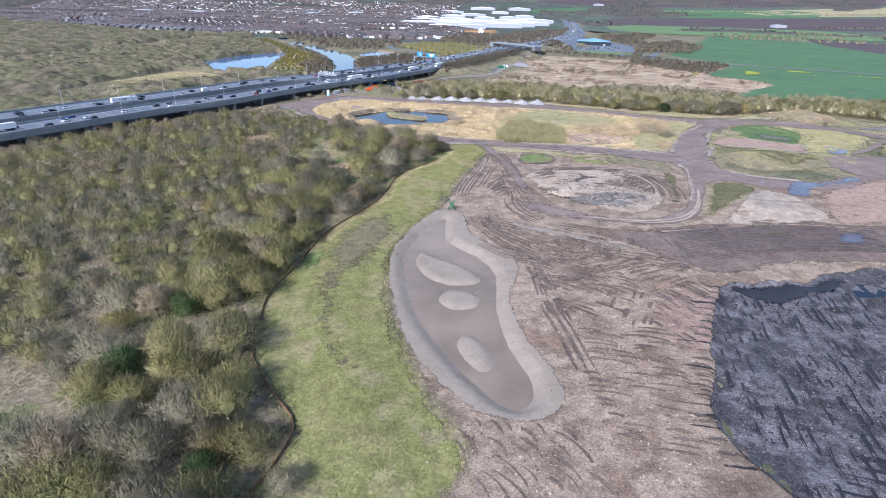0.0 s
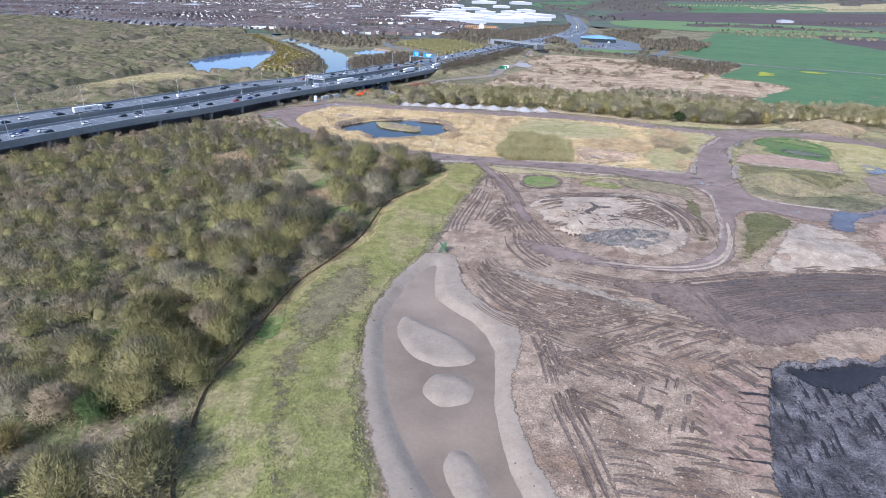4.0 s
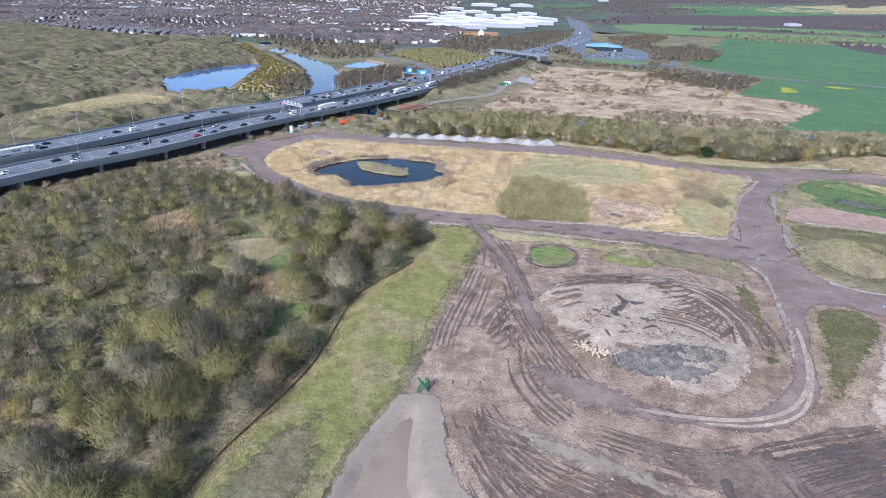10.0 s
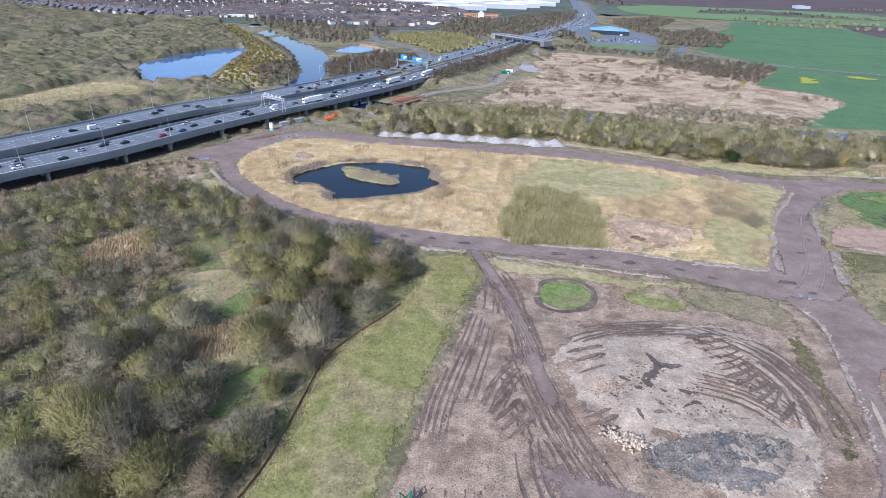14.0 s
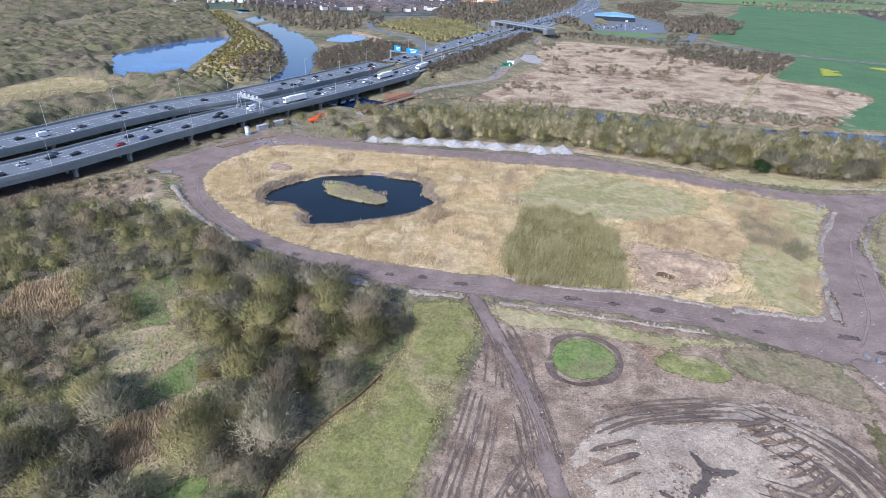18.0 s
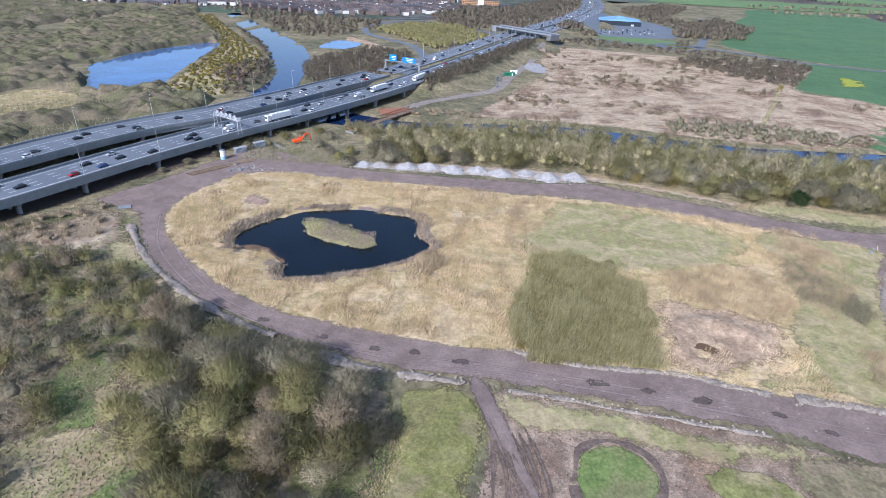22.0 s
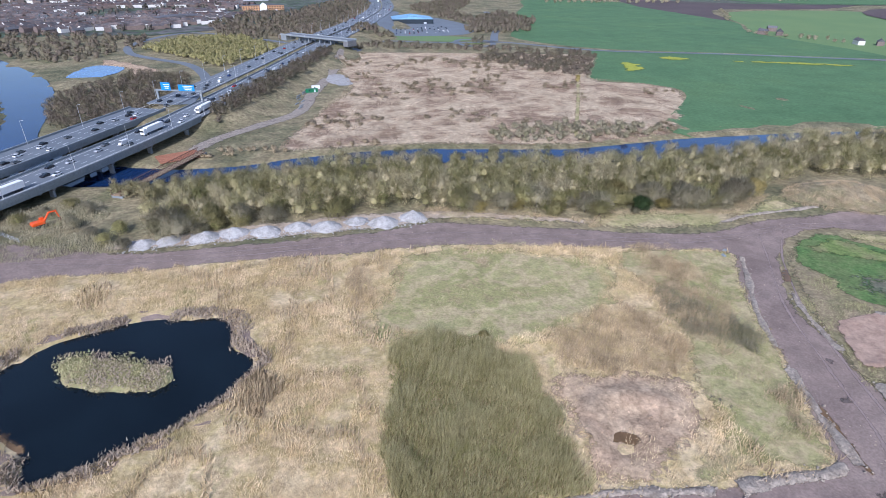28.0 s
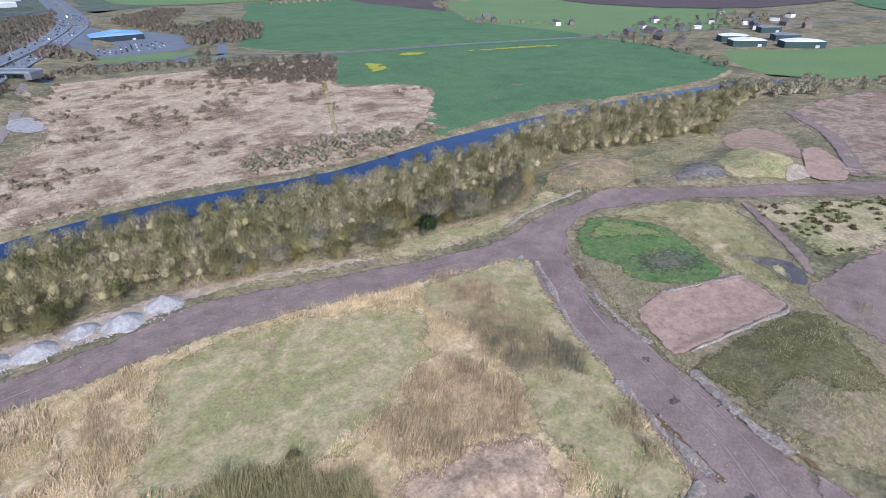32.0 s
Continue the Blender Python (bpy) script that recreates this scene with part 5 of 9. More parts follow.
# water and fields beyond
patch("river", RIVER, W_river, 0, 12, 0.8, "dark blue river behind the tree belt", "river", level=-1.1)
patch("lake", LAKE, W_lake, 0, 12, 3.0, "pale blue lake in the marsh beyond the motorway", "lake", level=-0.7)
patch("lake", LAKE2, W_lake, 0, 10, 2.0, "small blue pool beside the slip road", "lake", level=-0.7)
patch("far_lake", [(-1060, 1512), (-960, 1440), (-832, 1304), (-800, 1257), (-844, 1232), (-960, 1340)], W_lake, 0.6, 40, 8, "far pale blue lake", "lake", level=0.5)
patch("scrub_field", SCRUB, M_scrub, 0.10, 8, 2.0, "pink-brown scrub field of dead grass and bracken", "scrub field")
patch("crop_field", FIELD_A, M_field, 0.12, 14, 0.6, "flat deep green crop field beside the river", "field")
patch("crop_field", FIELD_B, M_field, 0.12, 25, 0.6, "flat deep green crop field beyond a lane", "field")
patch("pasture", [(634, 716), (655, 930), (700, 1000), (860, 1215), (1150, 1150), (1100, 760), (962, 690), (840, 622), (660, 665), (645, 700)], M_field2, 0.10, 30, 2, "light green pasture round the farm", "field")
patch("pasture", [(630, 533), (700, 470), (900, 380), (1100, 300), (900, 200), (587, 375), (537, 441), (540, 474)], M_field2, 0.10, 30, 2, "light green pasture below the barns", "field")
patch("ploughed_field", [(780, 1475), (1080, 2110), (1500, 2000), (1500, 1500), (1150, 1250), (860, 1260), (740, 1080), (735, 1200)], M_brownfield, 0.14, 60, 3, "dark ploughed field", "field")
for x0, y0, x1, y1, m, lab in ((420, 1700, 1050, 2250, M_field2, "pale green far field"), (600, 2300, 1900, 2800, M_brownfield, "dark brown far field"), (300, 2900, 1400, 3300, M_field, "green far field"), (1200, 1350, 2600, 1900, M_field, "green far field"), (1600, 2000, 3400, 2500, M_brownfield, "dark brown far field"), (1500, 2900, 3800, 3300, M_dry, "tan far field"), (1100, 700, 2200, 1200, M_brownfield, "dark brown far field"), (500, 3500, 2600, 3900, M_brownfield, "dark brown far field"), (1200, 100, 2400, 600, M_field, "green far field")):
    patch("far_field", [(x0, y0), (x1, y0 - 60), (x1 + 120, y1 - 80), (x0 + 90, y1)], m, 0.9, 60, 6, lab, "field", edge=60)
patch("far_plain", [(-4300, 1650), (-1700, 1320), (-1200, 1560), (-600, 1110), (-240, 1085), (-60, 1120), (330, 1650), (800, 1700), (1300, 1300), (4300, 800), (4300, 4400), (-4300, 4400)], M_far, 0.35, 70, 20, "grey-brown far plain of fields and woods", "plain", edge=120)
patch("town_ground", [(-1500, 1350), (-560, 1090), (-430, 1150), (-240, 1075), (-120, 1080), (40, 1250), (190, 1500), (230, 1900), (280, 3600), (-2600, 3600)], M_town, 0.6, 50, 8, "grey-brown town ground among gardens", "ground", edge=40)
patch("rape_flowers", [(310, 705), (322, 745), (338, 752), (330, 715)], M_rape, 0.5, 4, 7, "yellow flowering strip in the crop field", "flowers")
patch("rape_flowers", [(420, 745), (520, 705), (560, 672), (520, 690), (430, 735)], M_rape, 0.5, 6, 4, "yellow flowering strip in the crop field", "flowers")
patch("rape_flowers", [(380, 770), (400, 772), (410, 752), (388, 752)], M_rape, 0.5, 6, 4, "yellow flowering strip in the crop field", "flowers")
patch("river_bank", [(223, 520), (296, 512.5), (374, 499), (470, 475), (530, 482), (526, 490), (462, 484), (382, 504), (300, 517), (222, 524)], M_dry, 0.2, 4, 0.8, "tan grass edge along the river", "bank")
patch("river_bank", [(3, 539), (55, 540), (103, 529), (150, 518), (219, 519), (219, 524), (151, 522), (103, 533), (55, 545), (0, 546)], M_dry, 0.2, 4, 0.8, "tan grass edge along the river", "bank")
patch("marsh_reeds", [(-326, 475), (-308, 556), (-268, 553), (-247, 524), (-275, 490), (-297, 440)], M_reed_floor, 0.12, 6, 5, "tan reed beds in the western marsh", "reed bed")
patch("gorse_ridge", GORSE, M_dry, 0.14, 8, 3, "dry ridge with gorse between lake and river", "ridge")
patch("red_slope", [(-210, 618), (-219, 688), (-188, 634), (-177, 606)], M_red, 0.3, 5, 2, "bare reddish slope on the ridge", "slope")
patch("lake_shore", [(-163, 853), (-158, 878), (-100, 803), (-124, 777), (-136, 828)], M_tan, 0.2, 6, 3, "bare tan shore of the small pool", "shore")

for pts in ([(-118, 388), (-104, 361), (-78, 334), (-50, 320), (-20, 312.5), (10, 309.5), (50, 304), (90, 297), (104, 296)], [(-121, 384), (-107, 357), (-80, 331.5), (-50, 317), (-20, 309.5), (10, 306.5), (50, 301), (88, 293.5), (104, 289)], [(104, 291), (116, 308), (127, 333), (138, 357), (158, 385), (168, 400)], [(110, 289), (121, 306), (132, 331), (143, 355), (162, 382), (180, 400)], [(-100, 450), (-60, 440), (-10, 435), (40, 433), (90, 419), (140, 402), (190, 402), (230, 386), (280, 346), (330, 300)], [(-98, 446), (-60, 436), (-10, 431.5), (40, 428.5), (90, 415), (140, 399.5), (190, 399), (226, 384), (276, 343), (326, 297)]):
    ribbon("wheel_line", pts, 1.1, M_wheel, 0.215, 3, "", wob=1.2, across=2, parent=main)
for k in range(22):
    y = 76 + k * 3.3
    x = float(np.interp(y, [76, 86, 94, 106, 121, 138, 149], [51.5, 49.5, 50.5, 55, 60, 67.5, 75]))
    l = RNG.uniform(3, 9)
    ribbon("spoil_smear", [(x + 3, y), (x - l * 0.5, y + l * 0.06), (x - l, y + l * 0.1)], RNG.uniform(0.5, 1.5), M_black_spoil if k % 3 == 0 else M_damp_shade, 0.30, 1.5, "dark spoil dragged out over the earth", "spoil", wob=1.3, across=2)


def clods(name, points, per_m2, material, size, label, dz=0.1, avoid=()):
    """Loose lumps strewn over bare ground, joined."""
    q = scatter_in(points, 1 / math.sqrt(per_m2), 0.5, lambda x, y: vnoise(x, y, 11, 151) + 0.5 * vnoise(x, y, 4, 152) > -0.15, avoid)
    n = len(q)
    s = RNG.uniform(*size, n)
    a0 = RNG.uniform(0, 6.283, n)
    z = height(q[:, 0], q[:, 1]) + dz
    top = np.column_stack([q + RNG.normal(size=(n, 2)) * 0.2 * s[:, None], z + s * RNG.uniform(0.4, 0.8, n)])
    rim = [np.column_stack([q[:, 0] + s * np.cos(a0 + k * 1.57) * RNG.uniform(0.6, 1.1, n), q[:, 1] + s * np.sin(a0 + k * 1.57) * RNG.uniform(0.6, 1.1, n), z - 0.05]) for k in range(4)]
    tri = np.concatenate([np.stack([rim[k], rim[(k + 1) % 4], top], 1) for k in range(4)])
    tagged(new(name, soup(name, tri, material)), label, "clods", "", "stuff")


WET = [POOL, DARK]
clods("earth_clods", EARTH, 0.35, M_rut, (0.12, 0.4), "brown earth clods strewn over the bare ground", 0.15, WET)
clods("pale_clods", EARTH, 0.25, M_pale, (0.08, 0.26), "pale stony lumps strewn over the bare ground", 0.15, WET)
clods("spoil_lumps", DARK, 0.35, M_grey, (0.1, 0.35), "pale grey lumps in the black spoil", 0.45)
clods("spoil_lumps", DARK, 0.35, M_black_spoil, (0.2, 0.6), "black lumps in the spoil", 0.4)
clods("mound_lumps", MOUND, 0.5, M_pale, (0.12, 0.36), "pale soil lumps on the mound", 0.25)
clods("mound_lumps", [(30, 222), (32, 232), (40, 246), (56, 244), (60, 230), (50, 222)], 0.5, M_rut, (0.2, 0.6), "brown soil lumps on the mound", 0.25)
ribbon("plot_edge", [(139, 326), (152, 322.5), (165, 319), (180, 316), (185, 324), (188, 332), (186, 334.5), (171, 341), (160, 346)], 2.0, M_rubble, 0.42, 1.0, "crumbled pale soil edge of the red plot", "soil", wob=1.8, across=4, lift=lambda u, x, y: 0.5 * math.sin(math.pi * u) * (0.7 + 0.6 * vnoise(x, y, 1.6, 86)) - 0.3 * (u in (0.0, 1.0)))
for pts in ([(-73, 259), (-66, 273), (-60, 268), (-61, 260), (-66, 254)], [(-100, 296), (-90, 305), (-82, 296), (-88, 287)], [(-95, 287), (-89, 297), (-79, 282), (-87, 278)], [(-60, 222), (-52, 236), (-46, 230), (-52, 216)], [(-86, 146), (-78, 150), (-72, 140), (-80, 132)], [(-52, 150), (-46, 160), (-44, 148), (-49, 138)]):
    patch("green_glade", pts, M_lush, 0.2, 2.0, 1.5, "bright green grass glade in the scrub wood", "grass patch", fade=3)
    sward("glade_grass", pts, 6, T_ivy, (0.2, 0.7), (0.12, 0.3), 0.7, "bright green weeds in a glade", "grass", warp=2)

# ---- motorway: two viaduct decks, then a carriageway on an embankment ----
def offset_line(line, off):
    t = unit(np.gradient(line, axis=0))
    return line + np.stack([-t[:, 1], t[:, 0]], 1) * off


def sweep(line, profile, z=0.0, closed=True):
    """A bar of constant section: the profile's points are (to the left, up)."""
    rows = [np.column_stack([offset_line(line, o), np.full(len(line), z + u)]) for o, u in profile]
    V = np.stack(rows, 1)
    n, k = V.shape[:2]
    F = []
    for i in range(n - 1):
        for j in range(k if closed else k - 1):
            a, b = i * k + j, i * k + (j + 1) % k
            F.append((a, a + k, b + k, b))
    if closed:
        F += [tuple(range(k - 1, -1, -1)), tuple((n - 1) * k + j for j in range(k))]
    return V.reshape(-1, 3), F


NEAR, FAR = smooth(MW, 8), smooth(MF, 8)
NEAR_V, FAR_V = NEAR[NEAR[:, 1] < ABUT_Y + 6], FAR[FAR[:, 1] < ABUT_Y + 40]
NEAR_R, FAR_R = NEAR[NEAR[:, 1] > ABUT_Y - 2], FAR[FAR[:, 1] > ABUT_Y + 30]
NEAR_W, FAR_W = 20.5, 24.0


def viaduct(line, width, label):
    thing = empty("viaduct", Matrix(), label, "viaduct", "motorway viaducts")
    part("deck", mesh_of("deck", *sweep(line, [(0.5, 0), (width - 0.5, 0), (width - 0.5, -0.5), (0.5, -0.5)], DECK_Z), M_asphalt, True), None, thing)
    for o in (0, width - 0.5):
        part("parapet", mesh_of("parapet", *sweep(line, [(o, 0.85), (o + 0.5, 0.85), (o + 0.5, -0.9), (o, -0.9)], DECK_Z), M_conc, True), None, thing, "pale concrete edge beam")
        part("handrail", mesh_of("handrail", *sweep(line, [(o + 0.18, 1.15), (o + 0.30, 1.15), (o + 0.30, 1.05), (o + 0.18, 1.05)], DECK_Z), M_steel, True), None, thing)
    for o in (0.85, width - 0.85):
        part("edge_girder", mesh_of("edge_girder", *sweep(line, [(o - 0.5, -0.9), (o + 0.5, -0.9), (o + 0.5, -2.7), (o - 0.5, -2.7)], DECK_Z), M_conc, True), None, thing)
    for o in np.linspace(4.0, width - 4.0, 4):
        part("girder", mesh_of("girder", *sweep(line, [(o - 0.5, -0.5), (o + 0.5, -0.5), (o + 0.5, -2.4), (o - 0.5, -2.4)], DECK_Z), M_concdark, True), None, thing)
    seg = np.concatenate([[0], np.cumsum(np.linalg.norm(np.diff(line, axis=0), axis=1))])
    t = unit(np.gradient(line, axis=0))
    for s in np.arange(14, seg[-1] - 6, 31.0):
        i = int(np.searchsorted(seg, s))
        q, d = line[i], t[i]
        nrm = np.array([-d[1], d[0]])
        c = q + nrm * width / 2
        rot = Matrix.Rotation(math.atan2(d[1], d[0]), 4, "Z")
        bm = bmesh.new()
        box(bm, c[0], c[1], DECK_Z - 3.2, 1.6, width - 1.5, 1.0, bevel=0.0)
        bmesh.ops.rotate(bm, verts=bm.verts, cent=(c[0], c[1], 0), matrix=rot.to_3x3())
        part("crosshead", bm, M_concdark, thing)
        for o in (2.5, width / 2, width - 2.5):
            g = q + nrm * o
            zg = min(h1(*g), -0.2) - 0.6
            bm = bmesh.new()
            box(bm, 0, 0, (zg + DECK_Z - 3.7) / 2, 1.2, 2.4, DECK_Z - 3.7 - zg, bevel=0.15)
            bmesh.ops.rotate(bm, verts=bm.verts, cent=(0, 0, 0), matrix=rot.to_3x3())
            bmesh.ops.translate(bm, verts=bm.verts, vec=(g[0], g[1], 0))
            part("pier", bm, M_conc, thing)
    return thing


viaduct(NEAR_V, NEAR_W, "long grey concrete motorway viaduct on square piers")
viaduct(FAR_V, FAR_W, "second grey concrete viaduct carrying the opposite carriageway")


def carriageway(line, width, label):
    ob = new("motorway", mesh_of("motorway", *sweep(line, [(0, 0), (width, 0), (width, -0.5), (0, -0.5)], DECK_Z), M_asphalt, True))
    return tagged(ob, label, "motorway", "", "structure")


carriageway(NEAR_R, NEAR_W, "grey asphalt motorway carriageway on an embankment")
carriageway(FAR_R, 21.5, "grey asphalt motorway carriageway on an embankment")
sw = sweep(NEAR_R, [(NEAR_W, 0.0), (NEAR_W, 0.7), (NEAR_W + 0.5, 0.7), (NEAR_W + 0.5, 0.0)], DECK_Z)
tagged(new("central_barrier", mesh_of("central_barrier", *sw, M_conc, True)), "low grey concrete central barrier", "barrier", "", "structure")


def markings(line, offs, solid):
    V, F = [], []
    seg = np.concatenate([[0], np.cumsum(np.linalg.norm(np.diff(line, axis=0), axis=1))])
    for o in offs + solid:
        q = offset_line(line, o)
        hard = o in solid
        s = 4.0
        while s < seg[-1] - 10:
            l = 8.0 if hard else 3.0
            a = np.array([np.interp(s, seg, q[:, k]) for k in (0, 1)])
            b = np.array([np.interp(s + l, seg, q[:, k]) for k in (0, 1)])
            d = unit(b - a)
            n = np.array([-d[1], d[0]]) * 0.14
            i = len(V)
            V += [(*(a - n), DECK_Z + 0.012), (*(b - n), DECK_Z + 0.012), (*(b + n), DECK_Z + 0.012), (*(a + n), DECK_Z + 0.012)]
            F.append((i, i + 1, i + 2, i + 3))
            s += l if hard else 9.0
    tagged(new("lane_markings", mesh_of("lane_markings", V, F, M_paint, True)), "white painted lane markings", "road marking", "", "stuff")


markings(NEAR[NEAR[:, 1] < 1300], [7.3, 10.95, 14.6], [3.6, 18.3])
markings(FAR[FAR[:, 1] < 1300], [5.9, 9.55, 13.2], [2.2, 17.0])

# dark strip that paints the viaduct's shade onto the ground
ribbon("viaduct_ground", [(-308, 110), (-270, 194), (-240, 260), (-206, 332), (-182, 374), (-158, 424), (-135, 468)], 30, M_damp_shade, 0.2, 4.0, "ground darkened as painted shade below the viaduct", "ground", wob=0.4, across=6)

# ---- trees and other plants ----
def tree_kind(r, hgt, material, n, label, blade=(0.5, 1.3), wide=(0.10, 0.24)):
    """One tree with a forked trunk and a crown of twigs."""
    tris, nrm, lobes = clump_tris(0, 0, 0, r, hgt, n, blade, wide)
    thing = empty("tree", Matrix.Translation((0, -900, 0)), label, "tree", "scrub trees")
    bm = bmesh.new()
    rod(bm, (0, 0, -0.4), (0.05, 0.03, hgt * 0.35), 0.20, 0.13, 6)
    for x, y, z, s in lobes[1:6]:
        mid = (x * 0.45, y * 0.45, hgt * 0.38)
        rod(bm, (0.03, 0.02, hgt * 0.2), mid, 0.12, 0.08, 5)
        rod(bm, mid, (x, y, z + s * 0.5), 0.08, 0.02, 4)
        rod(bm, mid, (x * 1.2, y * 0.8, z + s * 0.1), 0.05, 0.015, 4)
    part("trunk", bm, M_bark, thing)
    part("crown", leafy("crown", tris, nrm, material), None, thing)
    return thing


KINDS = []
for r, hh, m, lab, wgt in ((4.6, 6.2, T_olive, "rounded olive-grey willow scrub tree coming into leaf", 4), (5.2, 7.0, T_olive, "broad olive willow tree with many fine shoots", 3), (3.6, 5.0, T_olive, "small olive willow bush", 3),
                           (4.8, 6.6, T_grey, "grey leafless scrub tree with dense twigs", 4), (4.0, 5.6, T_grey, "low grey leafless bush", 3), (5.4, 7.6, T_grey, "wide grey leafless willow", 2),
                           (3.8, 7.4, T_brown, "purple-brown leafless birch clump", 0.9), (4.0, 5.4, T_yellow, "yellow-green willow in catkin", 0.5), (3.4, 4.6, T_bramble, "dark green bramble-hung bush", 0.25)):
    KINDS.append((tree_kind(r, hh, m, 2600, lab, (0.5, 1.4), (0.06, 0.125)), r, wgt, m))
WEIGHT = np.array([k[2] for k in KINDS]) / sum(k[2] for k in KINDS)


def plant(kind, x, y, size):
    ob, r, _, _ = KINDS[kind]
    s = size
    t = copy_thing(ob, Matrix.Translation((x, y, h1(x, y) - 0.1)) @ Matrix.Rotation(RNG.uniform(0, 6.283), 4, "Z"))
    t.scale = (s * RNG.uniform(0.9, 1.12), s * RNG.uniform(0.9, 1.12), s * RNG.uniform(0.85, 1.15))
    return t


def thicket(name, spots, label, r=(3.8, 6), hgt=(5, 8), n=200, blade=(0.7, 1.6), wide=(0.2, 0.45), material=None, category="trees", up=0.6):
    """Many bushes that nobody could count, as one object."""
    A, B = [], []
    z = height(spots[:, 0], spots[:, 1])
    for (x, y), z0 in zip(spots, z):
        t, q, _ = clump_tris(x, y, z0, RNG.uniform(*r), RNG.uniform(*hgt), n, blade, wide, up)
        A.append(t), B.append(q)
    if A:
        tagged(new(name, leafy(name, np.concatenate(A), np.concatenate(B), material)), label, category, "", "stuff")


def canopy(name, points, step, hgt, size, material, label, per_m2, blade, wide, bare=-0.75, avoid=()):
    """Wide low scrub: billowing thicket tops closed by twigs, with shoots standing out of them, as one object."""
    p = np.array(points, float)

    def top(x, y):
        lump = np.abs(vnoise(x, y, size, 221)) ** 0.7 * 1.1 + 0.55 * np.abs(vnoise(x, y, size * 0.45, 222)) ** 0.7 + 0.2 * vnoise(x, y, size * 0.2, 223)
        k = ease(vnoise(x, y, size * 5, 224) + 0.45 * vnoise(x, y, size * 1.7, 225), bare - 0.1, bare + 0.35) * ease(depth_in(p, x, y), 0, size * 0.5)
        for a in avoid:
            k = k * ease(-depth_in(a, x, y), 1, 6)
        return height(x, y) - 0.8 + k * (0.8 + hgt * (0.35 + 0.65 * lump))

    lo, hi = p.min(0), p.max(0)
    gx, gy = np.meshgrid(np.arange(lo[0], hi[0], step), np.arange(lo[1], hi[1], step))
    gx, gy = gx + RNG.uniform(-0.3, 0.3, gx.shape) * step, gy + RNG.uniform(-0.3, 0.3, gx.shape) * step
    gz = top(gx.ravel(), gy.ravel()).reshape(gx.shape)
    over = (gz - height(gx.ravel(), gy.ravel()).reshape(gx.shape)) > -0.7
    P = np.stack([gx, gy, gz], -1)
    ok = (over[:-1, :-1] | over[1:, :-1] | over[:-1, 1:] | over[1:, 1:]).ravel()
    fu, fv = np.gradient(gz)
    N = unit(np.stack([-fv / step, -fu / step, np.full(gz.shape, 1.0)], -1) + RNG.normal(size=P.shape) * 0.12)
    A, B = [], []
    for src, dst in ((P, A), (N, B)):
        for c in (((0, 0), (0, 1), (1, 1)), ((0, 0), (1, 1), (1, 0))):
            dst.append(np.stack([src[i:src.shape[0] - 1 + i, j:src.shape[1] - 1 + j].reshape(-1, 3) for i, j in c], 1)[ok])
    q = scatter_in(p, 1 / math.sqrt(per_m2), 0.5)
    z = top(q[:, 0], q[:, 1])
    q, z = q[z > height(q[:, 0], q[:, 1]) + 0.2], z[z > height(q[:, 0], q[:, 1]) + 0.2]
    n = len(q)
    way = unit(np.stack([RNG.normal(0, 0.4, n), RNG.normal(0, 0.4, n), np.ones(n)], 1))
    A.append(blades(np.column_stack([q, z - 0.3]), way, RNG.uniform(*wide, n), RNG.uniform(*blade, n)))
    e = step * 0.5
    sl = np.stack([top(q[:, 0] - e, q[:, 1]) - top(q[:, 0] + e, q[:, 1]), top(q[:, 0], q[:, 1] - e) - top(q[:, 0], q[:, 1] + e), np.full(n, 2.0 * e)], 1)
    B.append(np.repeat(unit(unit(sl) + RNG.normal(size=(n, 3)) * 0.25)[:, None, :], 3, 1))
    tris, nrm = np.concatenate(A), np.concatenate(B)
    face = np.cross(tris[:, 1] - tris[:, 0], tris[:, 2] - tris[:, 0])
    back = np.einsum("ij,ij->i", face, nrm[:, 0]) < 0
    tris[back], nrm[back] = tris[back][:, ::-1], nrm[back][:, ::-1]
    tagged(new(name, leafy(name, tris, nrm, material)), label, "trees", "", "stuff")


open_wood = lambda x, y: vnoise(x, y, 30, 101) + 0.6 * vnoise(x, y, 13, 102) > np.where(y < 195, -1.15, -0.88)
NO_TREES = CLEAR + [[(-60, 222), (-52, 236), (-46, 230), (-52, 216)], [(-52, 150), (-46, 160), (-44, 148), (-49, 138)], [(-160, 392), (-160, 345), (-123, 350), (-84, 323), (-60, 312), (-38, 306), (-14, 297), (-14, 292), (0, 320), (-60, 340), (-120, 400)]]
wood = scatter_in([(-330, 20)] + [(x - 2.5, y) for x, y in FENCE] + [(-22, 294), (-48, 306), (-85, 322), (-118, 348), (-155, 368), (-163, 352), (-188, 322), (-222, 246), (-282, 108)], 7.6, 0.42, open_wood, NO_TREES)
wood = wood[np.argsort(-wood[:, 0])]
for x, y in wood[:185]:
    plant(int(RNG.choice(len(KINDS), p=WEIGHT)), x, y, RNG.uniform(0.95, 1.5))
rest = wood[185:]
pick = RNG.random(len(rest))
thicket("scrub_wood", rest[pick < 0.5], "olive willow scrub wood between the fence and viaduct", n=560, material=T_olive, blade=(0.6, 1.6), wide=(0.09, 0.22))
thicket("scrub_wood", rest[(pick >= 0.5) & (pick < 0.88)], "grey leafless scrub wood between the fence and viaduct", n=560, material=T_grey, blade=(0.6, 1.6), wide=(0.09, 0.22))
thicket("scrub_wood", rest[pick >= 0.88], "brown leafless scrub wood between the fence and viaduct", n=560, material=T_brown, blade=(0.6, 1.6), wide=(0.09, 0.22))
